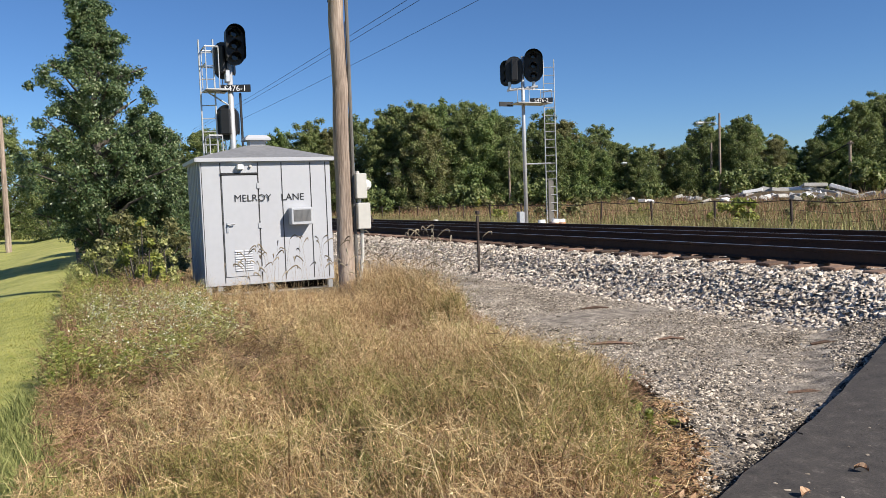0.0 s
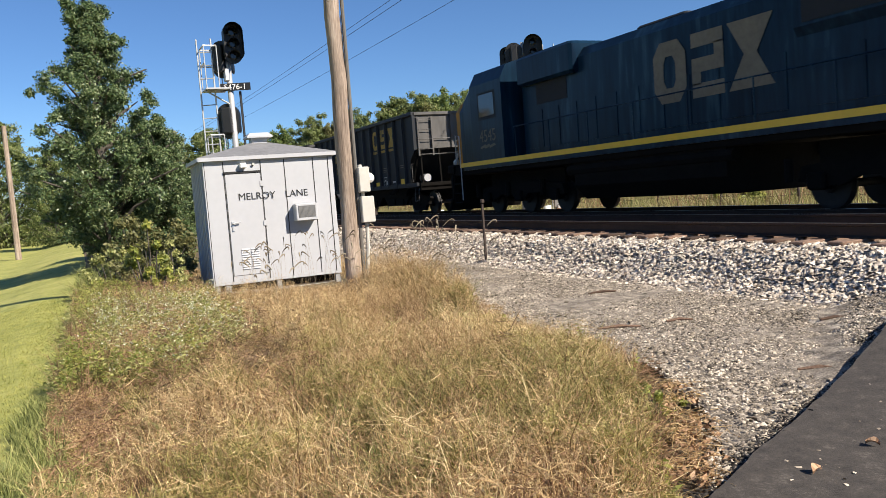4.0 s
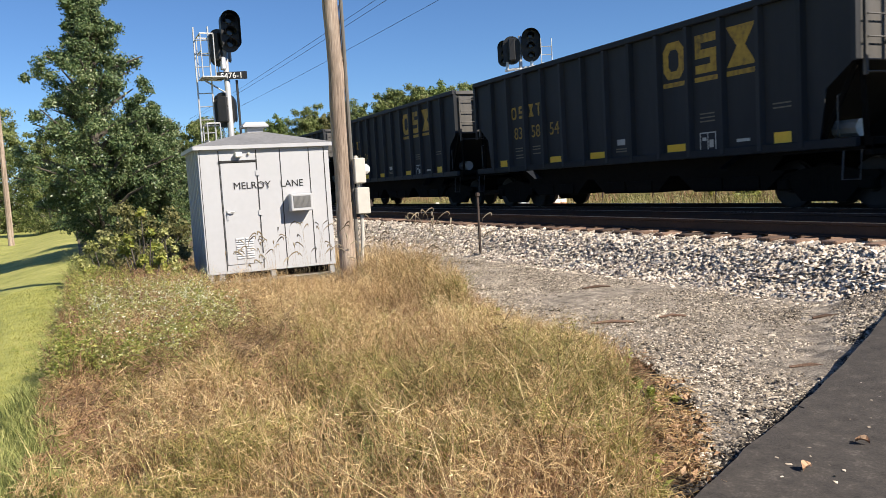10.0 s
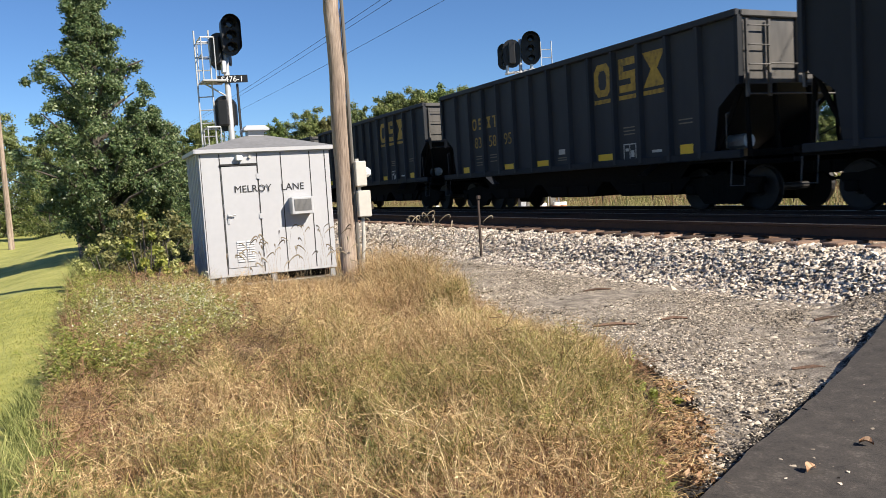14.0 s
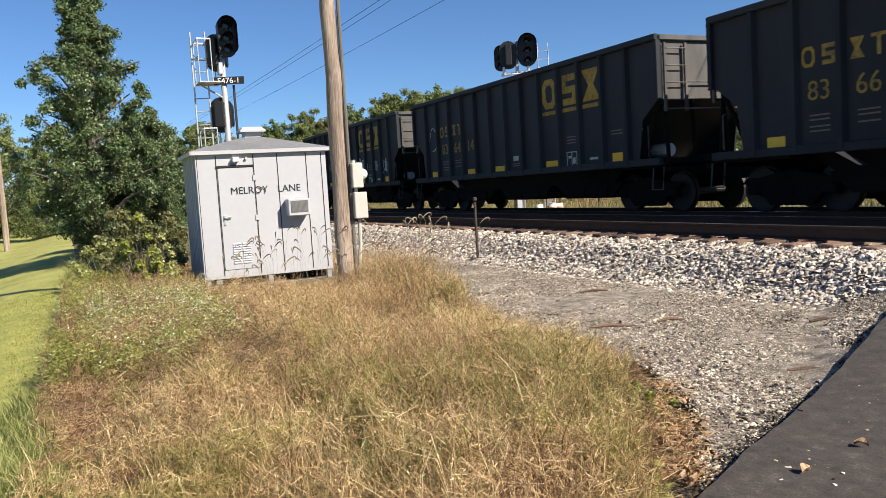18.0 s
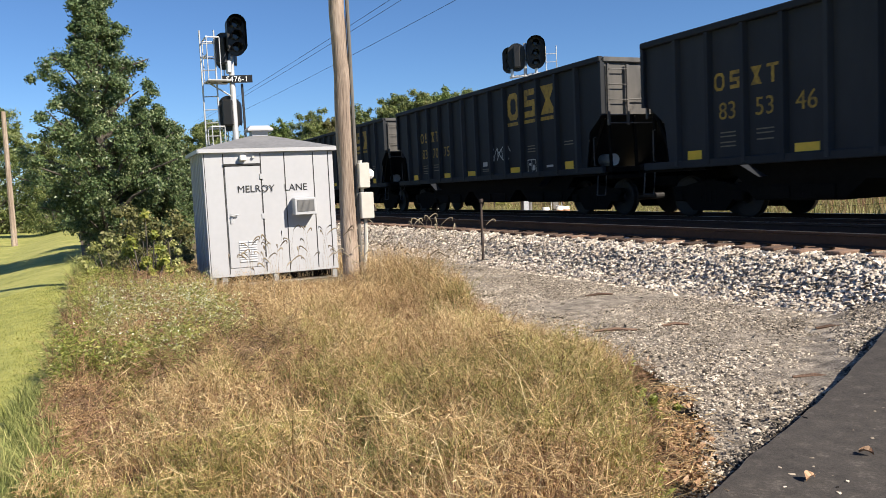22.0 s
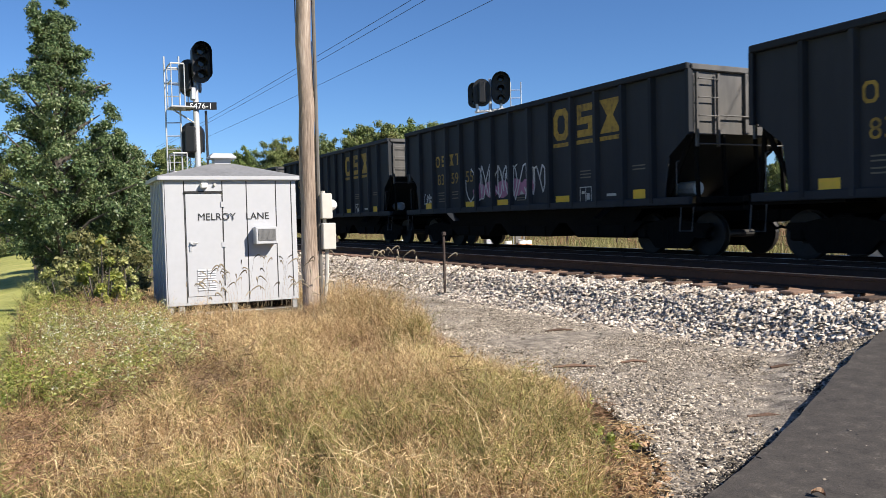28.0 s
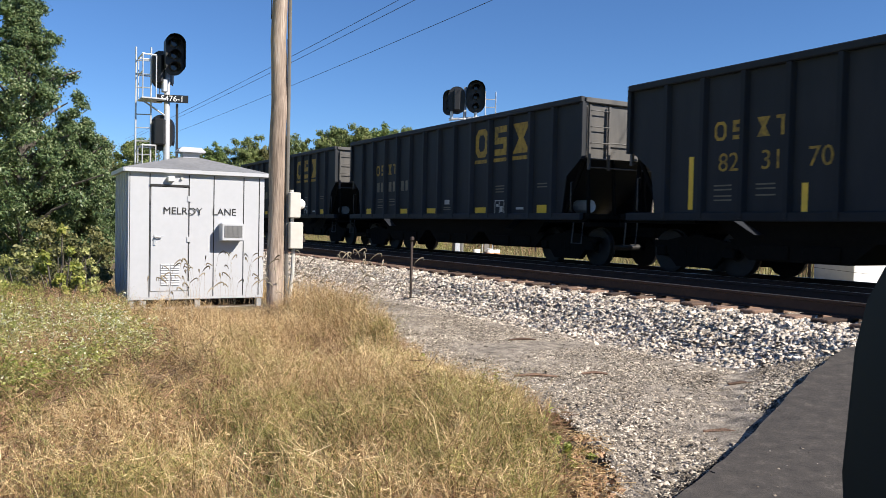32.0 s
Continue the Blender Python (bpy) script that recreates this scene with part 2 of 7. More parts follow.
M_GRASSGREEN = mat("green_grass", [(0.07, 0.09, 0.022), (0.255, 0.28, 0.08), (0.50, 0.46, 0.18)], 0.7, scale=3.6, by="island", trans=0.25)
M_DEADLEAF = mat("dead_leaf", [(0.16, 0.085, 0.045), (0.38, 0.225, 0.125), (0.58, 0.41, 0.26)], 0.8, scale=5, by="island")
M_WIRE = mat("wire_black", (0.015, 0.015, 0.016), 0.6)
M_MIRROR = bpy.data.materials.new("mirror_glass")
M_MIRROR.use_nodes = True
_p = M_MIRROR.node_tree.nodes["Principled BSDF"]
_p.inputs["Metallic"].default_value, _p.inputs["Roughness"].default_value = 1.0, 0.03
_p.inputs["Base Color"].default_value = (0.75, 0.78, 0.78, 1)
M_CARPLASTIC = mat("car_black_plastic", (0.010, 0.010, 0.011), 0.45, vary=0.2, scale=80)
M_CARPAINT = mat("car_dark_paint", (0.015, 0.016, 0.018), 0.2, vary=0.1)
M_RED = mat("red_paint", (0.45, 0.03, 0.02), 0.5)


# ---- mesh tools ----
class Geo:
    """Collects vertices and faces of one mesh."""

    def __init__(self):
        self.v, self.f = [], []

    def box(self, x0, x1, y0, y1, z0, z1, c=0.0):
        b = len(self.v)
        if c <= 0:
            self.v += [(x, y, z) for z in (z0, z1) for y in (y0, y1) for x in (x0, x1)]
            self.f += [tuple(b + i for i in q) for q in ((0, 2, 3, 1), (4, 5, 7, 6), (0, 1, 5, 4), (2, 6, 7, 3), (0, 4, 6, 2), (1, 3, 7, 5))]
            return self
        for z, k in ((z0, c), (z0 + c, 0), (z1 - c, 0), (z1, c)):
            x2, x3, y2, y3 = x0 + k, x1 - k, y0 + k, y1 - k
            self.v += [(x2 + c, y2, z), (x3 - c, y2, z), (x3, y2 + c, z), (x3, y3 - c, z), (x3 - c, y3, z), (x2 + c, y3, z), (x2, y3 - c, z), (x2, y2 + c, z)]
        self.f.append(tuple(b + i for i in range(7, -1, -1)))
        self.f.append(tuple(b + 24 + i for i in range(8)))
        for r in range(3):
            for i in range(8):
                j = (i + 1) % 8
                self.f.append((b + r * 8 + i, b + r * 8 + j, b + r * 8 + 8 + j, b + r * 8 + 8 + i))
        return self

    def tube(self, pts, radii, n=8, cap=True):
        """A round bar through pts; radii: one number or one for each point."""
        pts = [Vector(p) for p in pts]
        if not hasattr(radii, "__len__"):
            radii = [radii] * len(pts)
        b = len(self.v)
        for k, p in enumerate(pts):
            d = (pts[min(k + 1, len(pts) - 1)] - pts[max(k - 1, 0)]).normalized()
            a = d.cross(Vector((0, 0, 1)) if abs(d.z) < 0.9 else Vector((1, 0, 0))).normalized()
            w = d.cross(a)
            for i in range(n):
                t = 2 * math.pi * i / n
                self.v.append(tuple(p + (a * math.cos(t) + w * math.sin(t)) * radii[k]))
        for k in range(len(pts) - 1):
            for i in range(n):
                j = (i + 1) % n
                self.f.append((b + k * n + i, b + k * n + j, b + k * n + n + j, b + k * n + n + i))
        if cap:
            self.f.append(tuple(b + i for i in range(n - 1, -1, -1)))
            self.f.append(tuple(b + (len(pts) - 1) * n + i for i in range(n)))
        return self

    def prism(self, outline, axis, a, z):
        """A flat outline of (u, v) pushed along an axis from a to z: axis 0: (y, z), 1: (x, z), 2: (x, y)."""
        b, n = len(self.v), len(outline)
        for w in (a, z):
            for u, v in outline:
                self.v.append((w, u, v) if axis == 0 else (u, w, v) if axis == 1 else (u, v, w))
        self.f.append(tuple(b + i for i in range(n)))
        self.f.append(tuple(b + n + i for i in range(n - 1, -1, -1)))
        for i in range(n):
            j = (i + 1) % n
            self.f.append((b + i, b + n + i, b + n + j, b + j))
        return self

    def quad(self, *p):
        b = len(self.v)
        self.v += [tuple(q) for q in p]
        self.f.append(tuple(range(b, b + len(p))))
        return self

    def mesh(self, name, material, smooth=False):
        me = bpy.data.meshes.new(name)
        me.from_pydata(self.v, [], self.f)
        bm = bmesh.new()
        bm.from_mesh(me)
        bmesh.ops.recalc_face_normals(bm, faces=bm.faces)
        bm.to_mesh(me)
        bm.free()
        me.materials.append(material)
        if smooth:
            me.polygons.foreach_set("use_smooth", [True] * len(me.polygons))
        return me


def part(name, geo, material, parent=None, label="", smooth=False):
    """Links a Geo or a mesh as one object under its thing."""
    me = geo.mesh(name, material, smooth) if isinstance(geo, Geo) else geo
    ob = new(name, me)
    ob.parent = parent
    return tagged(ob, label)


def thing(name, label, category, m=None, group="", kind=""):
    ob = new(name)
    ob.empty_display_size = 0.2
    if m is not None:
        ob.matrix_world = m
    return tagged(ob, label, category, group, kind)


def array_mesh(name, verts, faces_tri, material):
    """A mesh from numpy arrays of vertices and triangles or quads."""
    me = bpy.data.meshes.new(name)
    n, k = faces_tri.shape
    me.vertices.add(len(verts))
    me.vertices.foreach_set("co", np.ascontiguousarray(verts, dtype=np.float32).ravel())
    me.loops.add(n * k)
    me.loops.foreach_set("vertex_index", np.ascontiguousarray(faces_tri, dtype=np.int32).ravel())
    me.polygons.add(n)
    me.polygons.foreach_set("loop_start", np.arange(0, n * k, k, dtype=np.int32))
    me.update(calc_edges=True)
    me.materials.append(material)
    return me


GLYPHS = {}


def text_mesh(text, size, material):
    key = (text, size, material.name)
    if key not in GLYPHS:
        cu = bpy.data.curves.new("lettering", "FONT")
        cu.body, cu.size, cu.align_x, cu.resolution_u = text, size, "CENTER", 3
        cu.extrude = 0.002
        ob = new("lettering", cu)
        me = bpy.data.meshes.new_from_object(ob.evaluated_get(bpy.context.evaluated_depsgraph_get()))
        bpy.data.objects.remove(ob)
        bpy.data.curves.remove(cu)
        me.materials.clear()
        me.materials.append(material)
        GLYPHS[key] = me
    return GLYPHS[key]


# ---- ground ----
def smooth(a, b, x):
    t = min(1.0, max(0.0, (x - a) / (b - a)))
    return t * t * (3 - 2 * t)


def ground_z(x, y):
    """Height of the land: rail tops are at 0, the lawn lies lower, the field beyond the tracks rises slowly."""
    z = -0.74 - 0.5 * (1 - smooth(-3.4, -0.2, y))
    z += 0.12 * smooth(15, 19, y) + 0.9 * smooth(25, 75, y)
    z -= 0.25 * (1 - smooth(-60, -10, y))
    z += 0.05 * smooth(-2.0, 0.0, y) * (noise.noise((x * 0.25, y * 0.25, 0)) if -40 < x < 10 and y < 40 else 0)
    return z


def spaced(lo, hi, fine_lo, fine_hi, step, grow=1.35):
    vals = list(np.arange(fine_lo, fine_hi + step / 2, step))
    s, v = step, fine_hi
    while v < hi:
        s *= grow
        v += s
        vals.append(min(v, hi))
    s, v = step, fine_lo
    while v > lo:
        s *= grow
        v -= s
        vals.insert(0, max(v, lo))
    return vals


gx, gy = spaced(-2000, 1500, -40, 4, 0.5), spaced(-1500, 2000, -12, 22, 0.5)
gv = [(x, y, ground_z(x, y)) for y in gy for x in gx]
gf, gm = [], []
for j in range(len(gy) - 1):
    for i in range(len(gx) - 1):
        a = j * len(gx) + i
        gf.append((a, a + 1, a + 1 + len(gx), a + len(gx)))
        yc = (gy[j] + gy[j + 1]) / 2
        gm.append(1 if yc < -0.2 else 2 if yc > 16 else 0)
me = bpy.data.meshes.new("ground")
me.from_pydata(gv, [], gf)
for m_ in (M_SOIL, M_LAWN, M_FIELD):
    me.materials.append(m_)
me.polygons.foreach_set("material_index", gm)
tagged(new("ground", me), "dry soil, mown lawn and rough field around the railway", "ground", kind="structure")

# asphalt road that climbs to the crossing
ROAD = [(-2.2, -6.0), (-2.3, -1.0), (-2.45, 1.2), (-2.80, 2.45), (-3.2, 3.25), (-3.62, 4.2), (-4.0, 5.1), (-4.4, 6.0), (-4.75, 6.9), (-5.0, 7.6), (-5.1, 8.05)]


def road_z(y):
    return -0.62 + 0.36 * smooth(3.6, 8.0, y)


def road_edge(y):
    """The x of the asphalt's edge."""
    for (xa, ya), (xb, yb) in zip(ROAD, ROAD[1:]):
        if ya <= y <= yb:
            return xa + (xb - xa) * (y - ya) / (yb - ya)
    return ROAD[-1][0]


# gravel apron between the weeds and the ballast
ap = Geo()
edge = [(-2.6, 2.4), (-3.2, 2.95), (-4.05, 3.65), (-4.6, 3.95), (-5.3, 4.25), (-6.2, 4.2), (-7.2, 4.0), (-8.0, 4.1), (-10.3, 4.65), (-14.6, 5.3), (-22, 5.6), (-45, 5.6)]


def apron_y(x):
    for (x0, y0), (x1, y1) in zip(edge, edge[1:]):
        if x1 <= x <= x0:
            return y0 + (y1 - y0) * (x - x0) / (x1 - x0)
    return 5.6 if x < -45 else 2.2


def apron_z(x, y):
    """The gravel lies flat and climbs beside the road to just under the asphalt's edge."""
    flat_ = max(-0.70, ground_z(x, y) + 0.03) + 0.03
    return max(flat_, road_z(y) - 0.055 - 0.30 * max(0.0, road_edge(y) - x))


xs = np.arange(-45, -1.9, 0.3)
for xa, xb in zip(xs, xs[1:]):
    for k in range(12):
        def pt(x, s):
            y = apron_y(x) + 0.12 * noise.noise((x * 1.3, 4, 0)) + (7.9 - apron_y(x)) * s
            return (x, y, apron_z(x, y) - 0.03 * (1 - smooth(0, 0.3, s)) + 0.02 * noise.noise((x, y, 3)))
        ap.quad(pt(xa, k / 12), pt(xb, k / 12), pt(xb, (k + 1) / 12), pt(xa, (k + 1) / 12))
apron = tagged(new("gravel_apron", ap.mesh("gravel_apron", M_GRAVEL, True)), "packed pale grey gravel service strip beside the track", "gravel", kind="structure")

# ballast bed under both tracks
bed = Geo()
prof = [(7.25, -0.73), (7.60, -0.58), (8.02, -0.27), (8.22, -0.175), (8.6, -0.135), (11.0, -0.135), (11.6, -0.28), (12.2, -0.24), (15.0, -0.24), (15.2, -0.31), (16.3, -0.75)]
bx = spaced(-420, 120, -40, 2, 1.0, 1.5)
for xa, xb in zip(bx, bx[1:]):
    for (ya, za), (yb, zb) in zip(prof, prof[1:]):
        bed.quad((xa, ya, za), (xb, ya, za), (xb, yb, zb), (xa, yb, zb))
tagged(new("ballast_bed", bed.mesh("ballast_bed", M_BALLASTBED)), "bank of crushed grey stone ballast under two tracks", "ballast", kind="structure")

# asphalt road
rd = Geo()
for (xa, ya), (xb, yb) in zip(ROAD, ROAD[1:]):
    n = max(1, int((yb - ya) / 0.12))
    for s in range(n):
        p, q = s / n, (s + 1) / n
        e0, e1 = xa + (xb - xa) * p, xa + (xb - xa) * q
        y0, y1 = ya + (yb - ya) * p, ya + (yb - ya) * q
        e0 += 0.025 * noise.noise((y0 * 3, 1, 0)) + 0.02 * noise.noise((y0 * 11, 1, 0))
        e1 += 0.025 * noise.noise((y1 * 3, 1, 0)) + 0.02 * noise.noise((y1 * 11, 1, 0))
        rd.quad((e0, y0, road_z(y0)), (6, y0, road_z(y0)), (6, y1, road_z(y1)), (e1, y1, road_z(y1)))
        rd.quad((e0, y0, road_z(y0)), (e1, y1, road_z(y1)), (e1 - 0.10, y1, -0.80), (e0 - 0.10, y0, -0.80))
road = tagged(new("road", rd.mesh("road", M_ASPHALT)), "dark fresh asphalt road rising to the level crossing", "road", kind="structure")

# ---- tracks ----
RAIL_PROFILE = [(-0.07, -0.185), (0.07, -0.185), (0.07, -0.172), (0.012, -0.155), (0.009, -0.045), (0.034, -0.035), (0.036, -0.006), (0.028, 0.0), (-0.028, 0.0), (-0.036, -0.006), (-0.034, -0.035), (-0.009, -0.045), (-0.012, -0.155), (-0.07, -0.172)]
TRACKS = []
for yc, zc in ((9.6, 0.10), (13.6, 0.0)):
    tr = thing("railway_track", "straight track of brown rusty rails on dark timber ties", "track", pose(0, yc, zc), group="parallel tracks", kind="structure")
    TRACKS.append(tr)
    for s in (-0.755, 0.755):
        g = Geo()
        g.prism([(s + u, v) for u, v in RAIL_PROFILE], 0, -420, 120)
        rail = part("rail", g, M_RAIL, tr, "rust-brown steel rail")
        part("rail_head", Geo().box(-420, 120, s - 0.026, s + 0.026, -0.001, 0.0015), M_RAILHEAD, rail, "worn shiny running surface")

# ---- freight cars ----
HALF, P1, PW = 6.875, 1.09, 0.964
POSTS = [-HALF + P1 + PW * k for k in range(13)]


def panel(k):
    """The middle of side panel k (1 to 14), counted from the rear."""
    b = [-HALF] + POSTS + [HALF]
    return (b[k - 1] + b[k]) / 2


def ring(g, x, z, w, h, t):
    out = [(0.5, 0.28), (0.28, 0.5), (-0.28, 0.5), (-0.5, 0.28), (-0.5, -0.28), (-0.28, -0.5), (0.28, -0.5), (0.5, -0.28)]
    for (a, b), (c, d) in zip(out, out[1:] + out[:1]):
        k, m = 1 - 2 * t / w, 1 - 2 * t / h
        g.quad((x + a * w, 0, z + b * h), (x + c * w, 0, z + d * h), (x + c * w * k, 0, z + d * h * m), (x + a * w * k, 0, z + b * h * m))


def bars3(g, x, z, w, h):
    for k in (-0.39, 0, 0.39):
        g.quad((x - w / 2, 0, z + (k - 0.11) * h), (x + w / 2, 0, z + (k - 0.11) * h), (x + w / 2, 0, z + (k + 0.11) * h), (x - w / 2, 0, z + (k + 0.11) * h))
    for k, s in ((0.2, -1), (-0.2, 1)):
        g.quad((x + s * w * 0.22, 0, z + (k - 0.1) * h), (x + s * w * 0.5, 0, z + (k - 0.1) * h), (x + s * w * 0.5, 0, z + (k + 0.1) * h), (x + s * w * 0.22, 0, z + (k + 0.1) * h))


def hourglass(g, x, z, w, h):
    g.quad((x - w / 2, 0, z + h / 2), (x + w / 2, 0, z + h / 2), (x + w * 0.14, 0, z), (x - w * 0.14, 0, z))
    g.quad((x - w * 0.14, 0, z), (x + w * 0.14, 0, z), (x + w / 2, 0, z - h / 2), (x - w / 2, 0, z - h / 2))


def rect(g, x, z, w, h):
    g.quad((x - w / 2, 0, z - h / 2), (x + w / 2, 0, z - h / 2), (x + w / 2, 0, z + h / 2), (x - w / 2, 0, z + h / 2))


def flat(name, g, material, parent, y, label=""):
    """A painted mark on a side wall that faces -y."""
    ob = part(name, g, material, parent, label)
    ob.location = (0, y, 0)
    return ob


def wheelset(parent, x):
    g = Geo()
    for s in (-1, 1):
        y = s * 0.755
        g.tube([(0, y + s * 0.07, 0), (0, y + s * 0.06, 0), (0, y - s * 0.03, 0), (0, y - s * 0.032, 0), (0, y - s * 0.075, 0)], [0.40, 0.455, 0.457, 0.485, 0.48], 20)
        g.tube([(0, y + s * 0.07, 0), (0, y + s * 0.13, 0)], [0.16, 0.13], 12)
    g.tube([(0, -1.0, 0), (0, 1.0, 0)], 0.085, 10)
    g.box(-0.07, 0.07, -1.02, -1.0, -0.07, 0.07)
    g.box(-0.07, 0.07, 1.0, 1.02, -0.07, 0.07)
    ob = part("wheelset", g, M_WHEEL, parent, "worn steel wheels on an axle")
    ob.location = (x, 0, 0.457)
    return ob


def truck_frame_mesh():
    g = Geo()
    for s in (-1, 1):
        y0, y1 = s * 0.98 - 0.07, s * 0.98 + 0.07
        g.prism([(-1.15, 0.62), (-1.1, 0.70), (-0.75, 0.70), (-0.35, 0.78), (0.35, 0.78), (0.75, 0.70), (1.1, 0.70), (1.15, 0.62), (1.0, 0.45), (0.78, 0.45), (0.48, 0.15), (-0.48, 0.15), (-0.78, 0.45), (-1.0, 0.45)], 1, y0, y1)
        for k in (-0.22, -0.07, 0.08, 0.23):
            g.tube([(k, s * 1.0, 0.33), (k, s * 1.0, 0.60)], 0.06, 8)
        for k in (-0.9, 0.9):
            g.box(k - 0.14, k + 0.14, s * 0.98 - 0.12, s * 0.98 + 0.12, 0.36, 0.58, 0.03)
    g.box(-0.2, 0.2, -1.0, 1.0, 0.5, 0.85, 0.03)
    return g.mesh("side_frames", M_UNDER)


TRUCK = truck_frame_mesh()


def hopper():
    """Open-topped coal hopper: origin at mid-length on the rail tops, front towards +x."""
    car = thing("hopper_car", "black open-topped steel coal hopper car with ribbed sides", "freight car", group="coal train")
    for s in (-1, 1):
        g = Geo()
        y0, y1 = sorted((s * 1.46, s * 1.49))
        g.prism([(-HALF, 3.93), (HALF, 3.93), (HALF, 2.62), (6.25, 2.15), (6.1, 1.16), (-6.1, 1.16), (-6.25, 2.15), (-HALF, 2.62)], 1, y0, y1)
        part("side_sheet", g, M_HOPPER, car, "black painted side sheet")
        # Bay sides take the darker underframe tone, which paints in their shade.
        y0, y1 = sorted((s * 1.18, s * 1.20))
        part("bay_side", Geo().prism([(5.15, 1.14), (4.75, 0.74), (-4.25, 0.74), (-4.75, 1.14)], 1, y0, y1), M_UNDER, car)
        g = Geo().box(-HALF - 0.03, HALF + 0.03, s * 1.54 - 0.075, s * 1.54 + 0.075, 3.88, 4.02, 0.02)
        part("top_chord", g, M_HOPPER, car)
        g = Geo().box(-6.9, 6.9, s * 1.52 - 0.06, s * 1.52 + 0.06, 1.10, 1.27, 0.015)
        part("side_sill", g, M_HOPPER, car)
        post = Geo()
        post.prism([(-0.09, s * 1.475), (-0.045, s * 1.60), (0.045, s * 1.60), (0.09, s * 1.475)], 2, 1.15, 3.90)
        pm = post.mesh("side_post", M_HOPPER)
        for x in POSTS:
            part("side_post", pm, M_HOPPER, car).location = (x, 0, 0)
        corner = Geo().box(-0.05, 0.05, s * 1.52 - 0.06, s * 1.52 + 0.06, 2.55, 3.9).mesh("corner_post", M_HOPPER)
        for e in (-1, 1):
            part("corner_post", corner, M_HOPPER, car).location = (e * HALF, 0, 0)
    for e in (-1, 1):
        g = Geo()
        x0, x1 = sorted((e * (HALF - 0.03), e * HALF))
        g.box(x0, x1, -1.46, 1.46, 2.58, 3.9)
        part("end_sheet", g, M_HOPPEREND, car, "grey weathered end sheet")
        part("end_chord", Geo().box(*sorted((e * (HALF - 0.08), e * (HALF + 0.08))), -1.5, 1.5, 3.87, 4.0, 0.02), M_HOPPEREND, car)
        g = Geo()
        g.quad((e * HALF, -1.46, 2.6), (e * HALF, 1.46, 2.6), (e * 3.6, 1.46, 0.85), (e * 3.6, -1.46, 0.85))
        part("slope_sheet", g, M_HOPPER, car)
        g = Geo()
        for y in (-1.38, -0.78):
            g.box(*sorted((e * (HALF + 0.05), e * (HALF + 0.11))), y - 0.03, y + 0.03, 2.3, 3.82)
        for k in range(4):
            z = 2.55 + 0.38 * k
            g.tube([(e * (HALF + 0.05), -1.38, z), (e * (HALF + 0.12), -1.36, z), (e * (HALF + 0.12), -0.80, z), (e * (HALF + 0.05), -0.78, z)], 0.014, 6)
        part("end_ladder", g, M_HOPPEREND, car)
        g = Geo()
        g.tube([(e * (HALF + 0.1), -0.75, 2.95), (e * (HALF + 0.1), 1.25, 2.95)], 0.018, 6)
        g.tube([(e * (HALF + 0.1), -1.4, 2.35), (e * (HALF + 0.1), 1.25, 2.35)], 0.018, 6)
        for y in (-0.72, 0.25, 1.25):
            g.tube([(e * (HALF + 0.02), y, 2.95), (e * (HALF + 0.1), y, 2.95)], 0.014, 5)
        part("grab_iron", g, M_HOPPEREND, car)
        for y in (0.1, 1.2):
            part("end_stake", Geo().box(*sorted((e * (HALF + 0.0), e * (HALF + 0.07))), y - 0.05, y + 0.05, 2.58, 3.88), M_HOPPEREND, car)
        g = Geo()
        g.box(*sorted((e * 5.0, e * 7.15)), -1.5, 1.5, 1.05, 1.12)
        g.box(*sorted((e * 7.0, e * 7.15)), -1.5, 1.5, 0.95, 1.25, 0.01)
        part("end_platform", g, M_UNDER, car)
        for y in (-1.3, -0.5, 0.5, 1.3):
            part("end_brace", Geo().tube([(e * 6.9, y, 1.12), (e * 6.8, y * 0.98, 2.6)], 0.05, 6), M_UNDER, car)
        part("end_brace", Geo().tube([(e * 6.0, -1.35, 1.12), (e * 6.75, -1.35, 2.5)], 0.05, 6), M_UNDER, car)
        g = Geo()
        g.tube([(e * 6.55, -1.52, 1.3), (e * 6.55, -1.57, 1.32), (e * 6.55, -1.57, 2.0), (e * 6.55, -1.5, 2.02)], 0.015, 6)
        g.tube([(e * 6.6, -1.5, 1.05), (e * 6.6, -1.55, 0.55), (e * 6.95, -1.55, 0.55), (e * 6.95, -1.5, 1.05)], 0.018, 6)
        part("step", g, M_HOPPEREND, car)
        g = Geo()
        g.box(*sorted((e * 6.9, e * 7.45)), -0.13, 0.13, 0.72, 1.0, 0.02)
        g.box(*sorted((e * 7.4, e * 7.76)), -0.17, 0.17, 0.70, 1.02, 0.04)
        g.tube([(e * 7.2, 0.25, 0.85), (e * 7.5, 0.3, 0.55), (e * 7.72, 0.2, 0.6)], 0.03, 6)
        part("coupler", g, M_UNDER, car)
    part("brake_cylinder", Geo().tube([(6.0, -0.9, 1.45), (6.5, -0.9, 1.45)], 0.16, 10), M_GALV, car, "pale brake cylinder")
    part("center_sill", Geo().box(-7.1, 7.1, -0.16, 0.16, 0.72, 1.05), M_UNDER, car)
    for x in (-2.95, 0.3, 3.55):
        g = Geo()
        g.prism([(x - 1.5, 0.76), (x + 1.5, 0.76), (x + 1.0, 0.37), (x - 1.0, 0.37)], 1, -1.15, 1.15)
        for w in (-1, 1):
            g.box(x + w * 0.5 - 0.36, x + w * 0.5 + 0.36, -1.19, -1.15, 0.40, 0.66, 0.01)
        part("hopper_bay", g, M_UNDER, car)
    for x in (-5.4, 5.8):
        tr = part("truck", TRUCK, M_UNDER, car, "cast steel freight truck")
        tr.location = (x, 0, 0)
        wheelset(tr, -0.89)
        wheelset(tr, 0.89)
